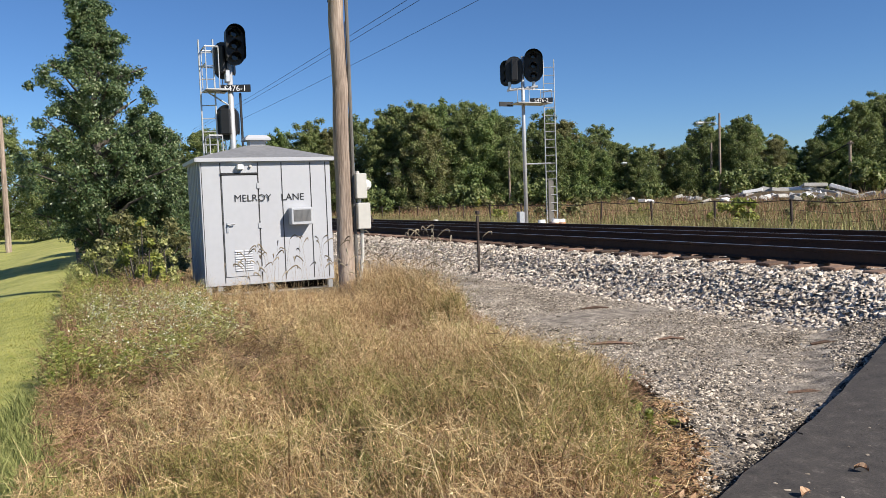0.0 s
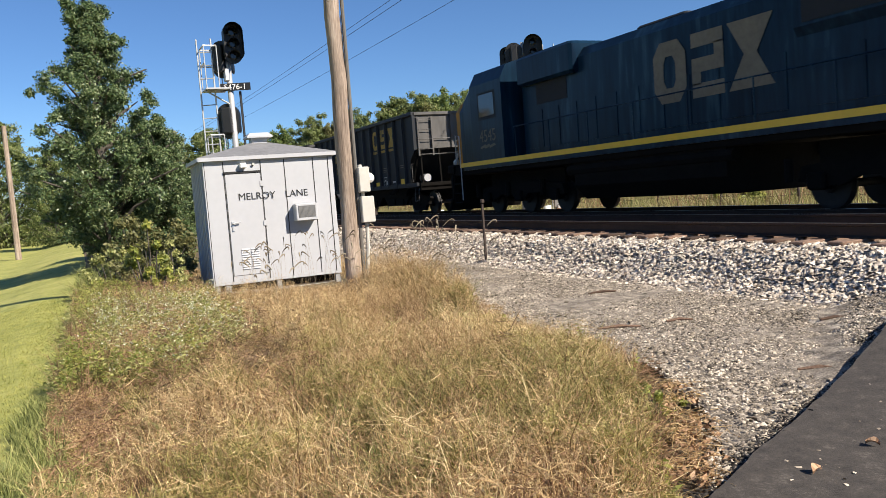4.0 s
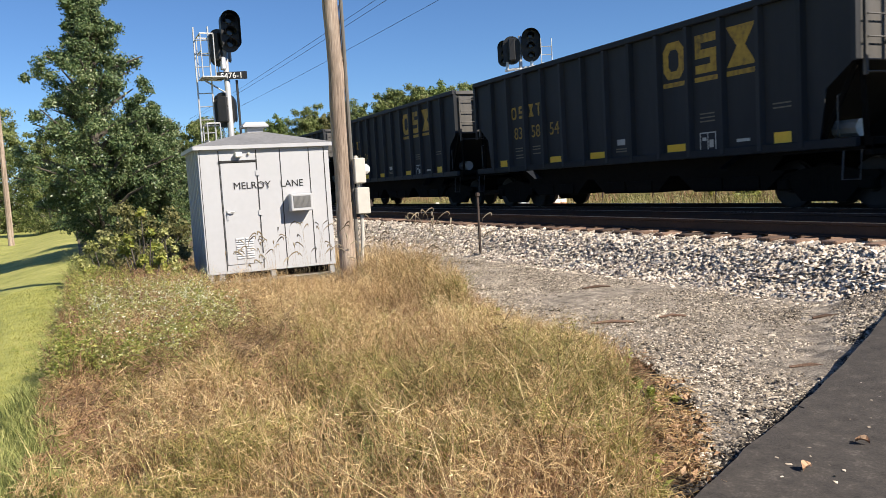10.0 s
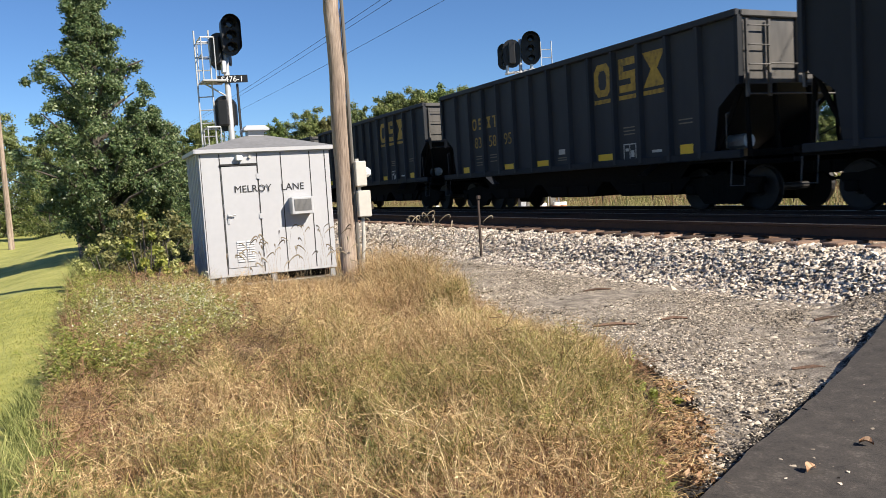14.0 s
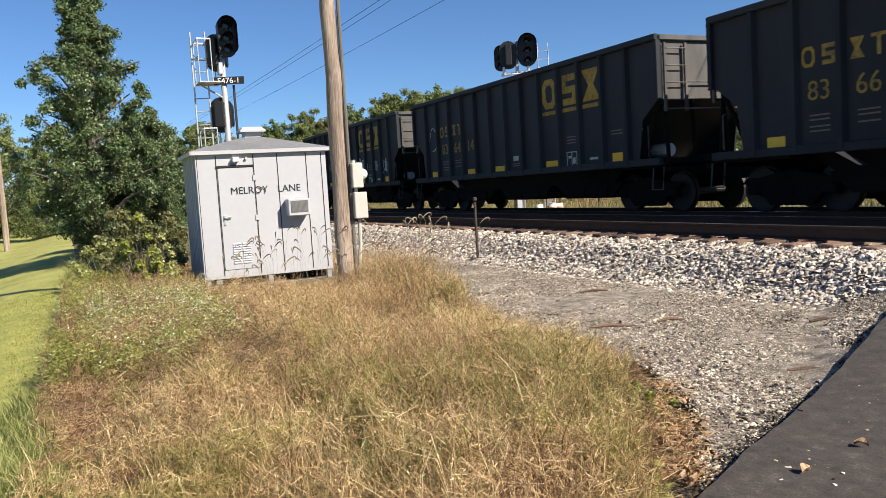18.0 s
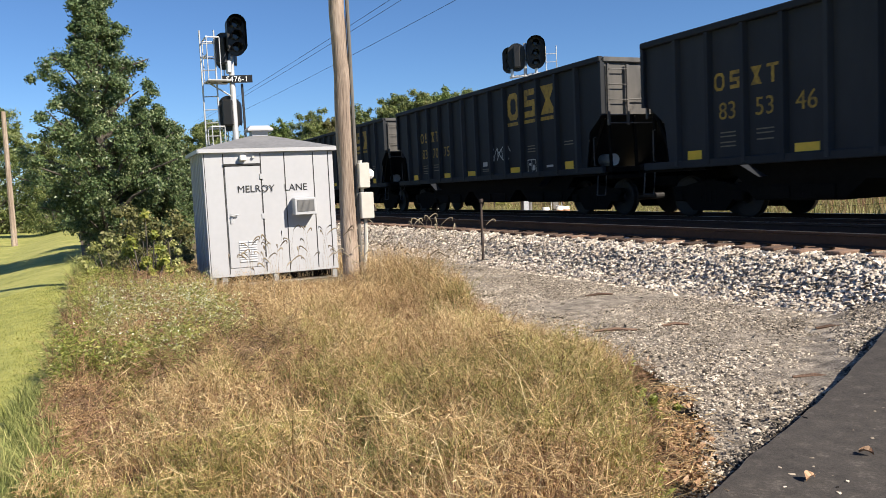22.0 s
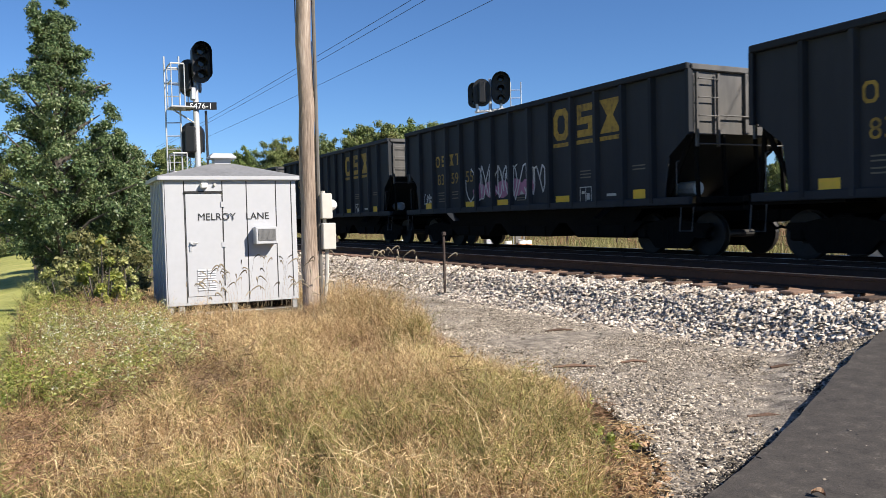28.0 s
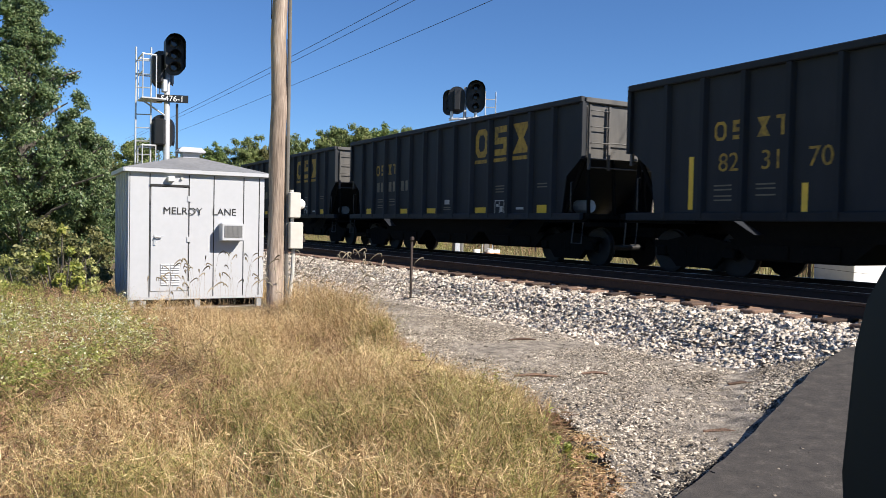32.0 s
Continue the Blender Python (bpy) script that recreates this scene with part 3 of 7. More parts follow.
    # painted marks on the side towards the gravel
    ys, yp = -1.494, -1.606
    g = Geo()
    ring(g, panel(10), 3.26, 0.66, 0.80, 0.17)
    rect(g, panel(10), 2.74, 0.70, 0.10)
    flat("emblem", g, M_YEL, car, ys, "worn yellow ring emblem with underline")
    g = Geo()
    bars3(g, panel(11), 3.26, 0.60, 0.80)
    rect(g, panel(11), 2.74, 0.66, 0.10)
    flat("emblem", g, M_YEL, car, ys, "worn yellow barred emblem with underline")
    g = Geo()
    hourglass(g, panel(12), 3.26, 0.76, 0.80)
    rect(g, panel(12), 2.74, 0.78, 0.10)
    flat("emblem", g, M_YEL, car, ys, "worn yellow hourglass emblem with underline")
    for shape, x in ((0, panel(3) - 0.21), (1, panel(3) + 0.21), (2, panel(4) - 0.2), (3, panel(4) + 0.2)):
        g = Geo()
        if shape == 0:
            ring(g, x, 2.82, 0.28, 0.36, 0.06)
        elif shape == 1:
            bars3(g, x, 2.82, 0.26, 0.36)
        elif shape == 2:
            hourglass(g, x, 2.82, 0.28, 0.36)
        else:
            rect(g, x, 2.97, 0.28, 0.06)
            rect(g, x, 2.79, 0.07, 0.301)
        flat("reporting_mark", g, M_YEL, car, ys)
    line = Geo()
    rect(line, 0, 0, 0.42, 0.028)
    lm = line.mesh("stencil_line", M_FADED)
    for k, zs in ((3, (1.78, 1.70, 1.58, 1.50)), (4, (1.78, 1.70, 1.58)), (8, (1.46, 1.40)), (11, (2.02, 1.94, 1.86)), (13, (2.02, 1.94))):
        for z in zs:
            part("stencil_line", lm, M_FADED, car).location = (panel(k), ys, z)
    for k, z, w, h in ((8, 1.62, 0.30, 0.14), (12, 1.40, 0.34, 0.06)):
        g = Geo()
        rect(g, panel(k), z, w, h)
        flat("data_label", g, M_PALEMARK, car, ys)
    g = Geo()
    x, z = panel(11), 1.43
    for a, b, w, h in ((0, 0.19, 0.44, 0.025), (0, -0.19, 0.44, 0.025), (-0.22, 0, 0.025, 0.40), (0.22, 0, 0.025, 0.40), (0, 0, 0.025, 0.36), (-0.1, 0.06, 0.12, 0.07), (0.1, -0.04, 0.12, 0.16)):
        rect(g, x + a, z + b, w, h)
    flat("lube_stencil", g, M_PALEMARK, car, ys)
    return car


REFLECT = [(2, 0.42, 0.21), (5, 0.55, 0.16), (7, 0.62, 0.16), (10, 0.58, 0.16), (13, 0.40, 0.24)]


def reflectors(car, upright):
    for k, w, h in REFLECT:
        g = Geo()
        if upright:
            if k not in (2, 5, 7, 13):
                continue
            x, z, hh = {2: (-5.13, 1.85, 1.05), 5: (-2.57, 1.52, 0.5), 7: (0.19, 1.6, 0.6), 13: (5.5, 2.0, 0.9)}[k]
            rect(g, x, z, 0.12, hh)
        else:
            rect(g, panel(k), 1.36, w, h)
        flat("reflector", g, M_YELREF, car, -1.495, "bright yellow reflective patch")


def number(car, digits, dx=0.0):
    for k, pair in zip((3, 4, 5), (digits[:2], digits[2:4], digits[4:])):
        if pair.strip():
            ob = part("fleet_number", text_mesh(pair, 0.50, M_YEL), M_YEL, car, "yellow stencilled digits " + pair)
            ob.matrix_local = pose(panel(k) + dx, -1.494, 2.05, 90, 0, 0)
        else:
            g = Geo()
            for s in (-0.17, 0.17):
                rect(g, panel(k) + s, 2.22, 0.22, 0.34)
            flat("number_patch", g, M_FADED, car, -1.494)


def scrawl(car, x, z, w, h, material, seed, strokes=7, r=0.016):
    """Sprayed loops and strokes."""
    rnd = random.Random(seed)
    g = Geo()
    for s in range(strokes):
        cx = x - w / 2 + w * (s + 0.5) / strokes
        a0, n = rnd.uniform(0, 6), 9
        rx, rz = w / strokes * rnd.uniform(0.5, 0.75), h * rnd.uniform(0.32, 0.5)
        k = rnd.choice((1, 2))
        pts = [(cx + rx * math.cos(a0 + i * 0.62) + 0.03 * rnd.uniform(-1, 1), 0, z + rz * math.sin(k * (a0 + i * 0.62)) + 0.04 * rnd.uniform(-1, 1)) for i in range(n)]
        for p, q in zip(pts, pts[1:]):
            d = Vector((q[0] - p[0], 0, q[2] - p[2]))
            m = Vector((-d.z, 0, d.x)).normalized() * r
            g.quad(Vector(p) - m, Vector(q) - m, Vector(q) + m, Vector(p) + m)
    flat("graffiti", g, material, car, -1.4965, "sprayed scrawl of looping lines")


def bubbles(car, x0, x1, z, h, n, fill, from_, seed):
    """Row of fat rounded letters-like outlines, the last of them filled with colour."""
    rnd = random.Random(seed)
    line, body, inner = Geo(), Geo(), Geo()
    w = (x1 - x0) / n
    for s in range(n):
        cx, cz = x0 + w * (s + 0.5), z + rnd.uniform(-0.05, 0.05) * h
        lean, hh, ww = rnd.uniform(-0.1, 0.1), h * rnd.uniform(0.46, 0.54), w * rnd.uniform(0.56, 0.66)
        pts = []
        for i in range(20):
            a = i * math.pi / 10
            k = 1 + 0.07 * math.sin(3 * a + s)
            u, v = ww * k * math.copysign(abs(math.cos(a)) ** 0.7, math.cos(a)), hh * k * math.copysign(abs(math.sin(a)) ** 0.7, math.sin(a))
            pts.append(Vector((cx + u + lean * v, 0.0002 * s, cz + v)))
        mid = Vector((cx, 0.0002 * s, cz))
        for p, q in zip(pts, pts[1:] + pts[:1]):
            line.quad(p, q, mid.lerp(q, 0.90), mid.lerp(p, 0.90))
        if s >= from_:
            body.quad(*[mid.lerp(p, 0.89) for p in pts])
        for t in range(2):
            a = Vector((cx + rnd.uniform(-0.25, 0.25) * ww, 0.0002 * s, cz - hh * rnd.uniform(0.1, 0.6)))
            b = a + Vector((rnd.uniform(-0.1, 0.1) * ww, 0, hh * rnd.uniform(0.5, 0.9)))
            inner.quad(a, a + Vector((0.03, 0, 0)), b + Vector((0.03, 0, 0)), b)
    flat("graffiti", line, M_SPRAYWHITE, car, -1.4965, "white sprayed outlines of rounded shapes")
    flat("graffiti", inner, M_SPRAYWHITE, car, -1.4968, "white sprayed strokes")
    flat("graffiti", body, fill, car, -1.4956, "sprayed colour filling")


def blobfill(car, x, z, w, h, material, seed):
    rnd = random.Random(seed)
    g = Geo()
    n = 5
    for s in range(n):
        cx = x - w / 2 + w * (s + 0.5) / n
        pts = []
        for i in range(12):
            a = i * math.pi / 6
            k = rnd.uniform(0.85, 1.1)
            pts.append((cx + 0.6 * w / n * k * math.cos(a), 0.0003 * s, z + h / 2 * k * math.sin(a)))
        g.quad(*pts)
    flat("graffiti", g, material, car, -1.4956, "sprayed colour patch")


# fleet numbers by place in the train; blank where too blurred to read
NUMBERS = {11: "836982", 17: "822277", 22: "836659", 23: "836414", 25: "835985", 28: "837075", 34: "836292", 7: "837434", 8: "837224", 9: "837452", 10: "837498", 12: "836662", 13: "835854", 14: "836104", 15: "837501", 16: "819200", 18: "835895", 21: "836117", 24: "836542", 26: "836912", 27: "835346", 29: "836601", 30: "836407", 31: "835504", 35: "835955", 36: "837196", 37: "835355", 38: "835347", 39: "823170"}
SHIFT = {7: 0.18, 8: 0.28, 9: 0.07, 10: 0.12, 11: 0.0, 13: -0.01, 14: 0.06, 15: 0.03, 16: -0.41, 17: -0.34, 18: -0.2, 19: -0.12, 20: -0.08, 21: -0.04, 22: -0.09, 23: -0.07, 24: -0.08, 25: -0.1, 26: 0.04, 27: -0.08, 28: -0.07, 30: -0.04, 31: -0.09, 33: 0.0, 34: 0.08, 35: 0.1, 36: 0.14, 37: 0.17, 38: 0.2, 39: -0.04}
SPEED = 18.653
CARS = []
first = hopper()
for k in range(7, 45):
    x0 = -9.344 - 15.4 * k + HALF + SHIFT.get(k, 0.0)
    car = first if k == 7 else copy_thing(first, pose(x0, 13.6, 0))
    car.matrix_world = pose(x0, 13.6, 0)
    CARS.append((k, x0, car))
for k, x0, car in CARS:
    reflectors(car, k in (16, 17, 39))
    aside = {16: 0.10, 17: 0.10, 39: 0.12}.get(k, 0.0)      # the older cars carry their marks farther in
    number(car, NUMBERS.get(k, "      "), aside)
    for ch in car.children:
        if ch.name.startswith("reporting_mark"):
            ch.location.x += aside
    if k == 7:
        scrawl(car, panel(1) + 0.1, 3.2, 0.5, 0.9, M_SPRAYWHITE, 5, 2, 0.012)
        tagged(car, "black coal hopper car with a white chalk outline scrawled on it")
    if k == 24:
        bubbles(car, -2.2, 2.95, 1.80, 1.15, 7, M_TEAL, 5, 3)
        scrawl(car, 3.95, 1.95, 0.62, 0.55, M_SPRAYWHITE, 9, 6, 0.014)
        scrawl(car, 5.0, 1.95, 0.85, 0.6, M_SPRAYWHITE, 10, 6, 0.014)
        scrawl(car, panel(2), 1.9, 0.6, 0.4, M_SPRAYWHITE, 11, 3, 0.014)
        tagged(car, "black coal hopper car with large teal and white graffiti")
    if k == 35:
        blobfill(car, panel(7), 1.75, 3.3, 0.5, M_SPRAYPINK, 4)
        scrawl(car, panel(7), 1.95, 4.2, 1.1, M_SPRAYWHITE, 12, 9, 0.024)
        scrawl(car, panel(2), 1.6, 0.6, 0.4, M_SPRAYWHITE, 13, 3, 0.014)
        tagged(car, "black coal hopper car with white and mauve graffiti")
    if k == 38:
        scrawl(car, panel(2), 2.1, 0.7, 0.6, M_SPRAYWHITE, 14, 4, 0.014)
        scrawl(car, panel(5), 1.85, 0.85, 0.4, M_SPRAYWHITE, 15, 5, 0.016)
        scrawl(car, panel(6), 1.95, 0.9, 0.7, M_FADED, 16, 5, 0.02)
        tagged(car, "black coal hopper car with small white graffiti tags")
    if k == 28:
        scrawl(car, panel(9), 1.9, 1.3, 0.5, M_SPRAYWHITE, 18, 5, 0.016)
    if k == 16:
        scrawl(car, panel(8), 2.3, 1.0, 0.6, M_FADED, 19, 4, 0.02)
    if k == 17:
        scrawl(car, panel(5) + 0.1, 1.75, 0.7, 0.4, M_SPRAYWHITE, 21, 4, 0.013)
        scrawl(car, panel(8), 3.0, 1.0, 0.9, M_SPRAYWHITE, 22, 4, 0.02)
        scrawl(car, panel(6), 1.8, 0.7, 1.0, M_FADED, 23, 4, 0.02)
    if k == 22:
        scrawl(car, panel(6) + 0.1, 1.75, 1.9, 0.8, M_SPRAYWHITE, 24, 4, 0.016)
        scrawl(car, panel(8), 1.9, 1.0, 0.9, M_SPRAYWHITE, 25, 2, 0.016)
        tagged(car, "black coal hopper car with looping white spray lines")
    if k == 23:
        scrawl(car, panel(2), 2.6, 0.5, 1.2, M_SPRAYWHITE, 26, 1, 0.014)
        tagged(car, "black coal hopper car with a white chalk outline scrawled on it")
    if k == 25:
        scrawl(car, panel(8), 1.8, 1.6, 0.6, M_SPRAYBLUE, 27, 7, 0.018)
        tagged(car, "black coal hopper car with a small blue spray tag")
    if k in (16, 17, 39):
        tagged(car, "older black coal hopper car with upright yellow reflector strips")


# ---- locomotives ----
def locomotive(label):
    """Six-axle freight locomotive: origin at mid-length on the rail tops, cab towards +x."""
    lo = thing("locomotive", label, "locomotive", group="train engines")
    part("underframe", Geo().box(-10.35, 10.2, -1.5, 1.5, 1.35, 1.72, 0.02), M_UNDER, lo)
    for s in (-1, 1):
        part("walkway_edge", Geo().box(-9.2, 9.35, *sorted((s * 1.5, s * 1.56)), 1.50, 1.66, 0.0), M_LOCOBLUE, lo)
        part("stripe", Geo().box(-10.4, 9.6, *sorted((s * 1.56, s * 1.572)), 1.62, 1.76), M_YELREF, lo, "yellow sill stripe")
    # long hood with flared radiator at the rear
    g = Geo()
    g.prism([(-1.05, 1.72), (-1.05, 4.2), (-0.85, 4.45), (0.85, 4.45), (1.05, 4.2), (1.05, 1.72)], 0, -4.2, 6.0)
    part("long_hood", g, M_LOCOBLUE, lo, "dark blue engine hood")
    g = Geo()
    g.prism([(-1.12, 1.72), (-1.12, 3.25), (-1.22, 3.42), (-1.22, 4.5), (-1.05, 4.66), (1.05, 4.66), (1.22, 4.5), (1.22, 3.42), (1.12, 3.25), (1.12, 1.72)], 0, -9.8, -4.2)
    part("radiator_hood", g, M_LOCOBLUE, lo)
    part("hood_end", Geo().prism([(-1.10, 1.85), (-1.10, 4.36), (-0.95, 4.5), (0.95, 4.5), (1.10, 4.36), (1.10, 1.85)], 0, -9.86, -9.802), M_LOCOYEL, lo, "bright yellow rear hood end")
    g = Geo()
    bars3(g, 0.0, 2.95, 0.3, 0.5)
    ring(g, -0.5, 2.95, 0.46, 0.52, 0.1)
    hourglass(g, 0.48, 2.95, 0.42, 0.52)
    ob = part("emblem", g, M_LOCOTXTBLUE, lo, "dark blue emblem shapes")
    ob.matrix_local = pose(-9.866, 0, 0, 0, 0, -90)
    for s in (-1, 1):
        part("radiator_grille", Geo().box(-9.5, -4.4, *sorted((s * 1.22, s * 1.232)), 3.48, 4.46), M_GRILLE, lo)
        part("intake_grille", Geo().box(3.6, 5.2, *sorted((s * 1.05, s * 1.062)), 3.2, 3.95), M_GRILLE, lo)
        for k in range(11):
            x = -3.9 + 0.88 * k
            part("hood_door", Geo().box(x + 0.03, x + 0.83, *sorted((s * 1.05, s * 1.068)), 1.95, 3.05, 0.0), M_LOCOBLUE, lo)
        for k in range(4):
            x = -9.1 + 1.15 * k
            part("hood_door", Geo().box(x + 0.04, x + 1.08, *sorted((s * 1.12, s * 1.138)), 1.95, 2.95), M_LOCOBLUE, lo)
    for x in (-8.3, -7.0, -5.7):
        part("roof_fan", Geo().tube([(x, 0, 4.66), (x, 0, 4.78), (x, 0, 4.80)], [0.62, 0.62, 0.5], 18), M_GRILLE, lo)
    part("exhaust_hood", Geo().box(-0.6, 1.2, -0.5, 0.5, 4.44, 4.62, 0.05), M_GRILLE, lo)
    part("blower_housing", Geo().box(3.0, 5.9, -1.3, 1.3, 3.8, 4.66, 0.08), M_LOCOBLUE, lo)
    # wide cab and nose
    g = Geo()
    g.prism([(-1.55, 1.72), (-1.55, 4.2), (-1.32, 4.62), (-0.8, 4.78), (0.8, 4.78), (1.32, 4.62), (1.55, 4.2), (1.55, 1.72)], 0, 6.0, 8.1)
    part("cab", g, M_LOCOBLUE, lo, "dark blue cab")
    g = Geo()
    g.v += [(8.1, y, z) for y, z in ((-1.5, 1.72), (-1.5, 4.15), (-1.28, 4.58), (-0.75, 4.74), (0.75, 4.74), (1.28, 4.58), (1.5, 4.15), (1.5, 1.72))]
    g.v += [(8.85, y, z) for y, z in ((-1.45, 1.72), (-1.45, 3.74), (-1.05, 3.86), (-0.7, 3.86), (0.7, 3.86), (1.05, 3.86), (1.45, 3.74), (1.45, 1.72))]
    g.f += [(i, (i + 1) % 8, 8 + (i + 1) % 8, 8 + i) for i in range(8)] + [tuple(range(8, 16))]
    part("cab_front", g, M_LOCOBLUE, lo)
    g = Geo()
    g.prism([(-1.42, 1.72), (-1.42, 3.5), (-1.2, 3.82), (1.2, 3.82), (1.42, 3.5), (1.42, 1.72)], 0, 8.5, 9.45)
    part("nose_side", g, M_LOCOBLUE, lo)
    g = Geo()
    ou = [(-1.42, 1.74), (-1.42, 3.5), (-1.2, 3.82), (1.2, 3.82), (1.42, 3.5), (1.42, 1.74)]
    inn = [(-1.15, 1.74), (-1.12, 3.3), (-0.85, 3.66), (0.85, 3.66), (1.12, 3.3), (1.15, 1.74)]
    g.v += [(9.2, y, z + 0.004) for y, z in ou] + [(9.45, y * 1.004, z + 0.004) for y, z in ou] + [(9.72, y, z) for y, z in inn]
    for r in (0, 6):
        g.f += [(r + i, r + (i + 1) % 6, r + 6 + (i + 1) % 6, r + 6 + i) for i in range(6)]
    g.f.append(tuple(range(12, 18)))
    part("nose", g, M_LOCOYEL, lo, "bright yellow rounded nose")
    g = Geo()
    ring(g, -0.40, 2.95, 0.42, 0.42, 0.11)
    bars3(g, 0.06, 2.95, 0.34, 0.42)
    hourglass(g, 0.47, 2.95, 0.38, 0.42)
    ob = part("emblem", g, M_LOCOTXTBLUE, lo, "dark blue emblem shapes")
    ob.matrix_local = pose(9.742, 0, 0, 0, 0, 90)
    part("nose_window", Geo().box(9.715, 9.735, -0.75, -0.42, 3.38, 3.6), M_GLASSDARK, lo)
    part("nose_door_edge", Geo().box(9.715, 9.73, 0.1, 0.8, 1.8, 3.45), M_LOCOYEL, lo)
    for y0, y1 in ((-1.15, -0.12), (0.12, 1.15)):
        g = Geo()
        g.quad((8.80, y0 * 1.08, 3.93), (8.80, y1 * 1.08, 3.93), (8.33, y1 * 1.0, 4.42), (8.33, y0 * 1.0, 4.42))
        g.v = [(x + 0.02, y, z + 0.02) for x, y, z in g.v]
        part("windshield", g, M_GLASSDARK, lo, "dark windscreen pane")
    for s in (-1, 1):
        part("cab_window", Geo().box(6.5, 7.5, *sorted((s * 1.55, s * 1.56)), 3.15, 3.85), M_GLASSDARK, lo)
        part("window_frame", Geo().box(6.4, 7.6, *sorted((s * 1.545, s * 1.553)), 3.05, 3.92), M_GRILLE, lo)
        part("nose_handrail", Geo().tube([(9.8, s * 1.25, 1.75), (9.85, s * 1.25, 2.6), (9.3, s * 1.35, 2.9)], 0.018, 6), M_NOSEDARK, lo)
        part("number_board", Geo().box(8.16, 8.39, *sorted((s * 0.30, s * 1.0)), 4.42, 4.68, 0.01), M_WHITE, lo, "white number board")
        ob = part("board_number", text_mesh("4545", 0.29, M_INK), M_INK, lo)
        ob.matrix_local = pose(8.395, s * 0.65, 4.45, 90, 0, 90)
        ob = part("cab_number", text_mesh("4545", 0.55, M_FADED), M_FADED, lo, "faded cab number")
        ob.matrix_local = pose(7.0, s * 1.562, 2.35, 90, 0, 0 if s < 0 else 180)
        g = Geo()
        for a, b in ((-0.5, -0.1), (-0.15, 0.2), (0.1, 0.5)):
            g.quad((7.0 + a, 0, 2.20), (7.0 + a + 0.1, 0, 2.27), (7.0 + b + 0.05, 0, 2.2), (7.0 + b, 0, 2.13))
        flat("flash_stripe", g, M_FADED, lo, s * 1.563)
        g = Geo()
        ring(g, -1.8 + 1.2 * s, 3.2, 1.08, 1.4, 0.34)
        bars3(g, -1.8, 3.2, 0.95, 1.4)
        hourglass(g, -1.8 - 1.2 * s, 3.2, 1.2, 1.4)
        flat("emblem", g, M_YEL, lo, s * 1.072, "large worn yellow emblem shapes")
        g = Geo()
        g.tube([(-9.1, s * 1.5, 2.65), (5.9, s * 1.5, 2.65)], 0.018, 6)
        for k in range(9):
            x = -9.0 + 1.85 * k
            g.tube([(x, s * 1.5, 1.7), (x, s * 1.5, 2.65)], 0.018, 6)
        part("handrail", g, M_LOCOBLUE, lo)
        for e, x in ((1, 9.9), (-1, -9.9)):
            g = Geo()
            for k in range(4):
                g.box(x - 0.28, x + 0.28, *sorted((s * 1.3, s * 1.55)), 0.40 + 0.33 * k, 0.44 + 0.33 * k)
            g.box(x - 0.3, x - 0.27, *sorted((s * 1.3, s * 1.55)), 0.4, 1.7)
            g.box(x + 0.27, x + 0.3, *sorted((s * 1.3, s * 1.55)), 0.4, 1.7)
            part("step_well", g, M_UNDER, lo)
            part("grab_rail", Geo().tube([(x - 0.35, s * 1.56, 0.5), (x - 0.35, s * 1.56, 2.7), (x + 0.05, s * 1.5, 2.75), (x + 0.1, s * 1.5, 1.8)], 0.02, 6), M_HANDRAIL, lo, "pale grab rail")
        part("ditch_light", Geo().tube([(10.25, s * 1.1, 1.85), (10.38, s * 1.1, 1.85)], [0.11, 0.13], 12), M_PALEMARK, lo)
        part("front_hose", Geo().tube([(10.2, s * 0.45, 1.5), (10.42, s * 0.4, 1.05), (10.4, s * 0.25, 1.0), (10.3, s * 0.1, 1.3)], 0.025, 6), M_PALEMARK, lo)
    for z in (4.58,):
        for y in (-0.12, 0.12):
            part("headlight", Geo().tube([(8.2, y, z), (8.41, y, z)], 0.085, 12), M_PALEMARK, lo)
    for k in range(7):
        z = 2.0 + 0.36 * k
        part("hood_rung", Geo().tube([(-9.37, -1.0, z), (-9.47, -0.98, z), (-9.47, -0.62, z), (-9.37, -0.6, z)], 0.016, 6), M_LOCOYEL, lo)
    part("hood_door_frame", Geo().box(-9.375, -9.362, -0.45, 0.35, 1.8, 2.62), M_LOCOYEL, lo)
    part("end_handrail", Geo().tube([(-10.3, -1.45, 1.7), (-10.3, -1.45, 2.65), (-10.3, 1.45, 2.65), (-10.3, 1.45, 1.7)], 0.02, 6), M_HANDRAIL, lo)
    hose = [(-0.75, 1.45), (-0.74, 1.2), (-0.66, 1.02), (-0.52, 0.93), (-0.36, 0.96), (-0.22, 1.1), (-0.08, 1.27), (0.1, 1.37), (0.32, 1.39), (0.52, 1.37), (0.6, 1.46)]
    part("air_hose", Geo().tube([(10.86, y, z) for y, z in hose], 0.026, 8), M_HOSE, lo, "pale yellow air hose")
    for y, z in ((0.45, 3.42), (0.45, 2.3), (0.35, 1.98), (-0.2, 3.5)):
        part("nose_step", Geo().tube([(10.16, y - 0.18, z + 0.05), (10.22, y - 0.17, z), (10.22, y + 0.17, z), (10.16, y + 0.18, z + 0.05)], 0.014, 6), M_NOSEDARK, lo)
    for y0, y1 in ((-0.92, -0.895), (0.895, 0.92)):
        part("nose_seam", Geo().box(10.166, 10.176, y0, y1, 1.85, 3.45), M_NOSEDARK, lo)
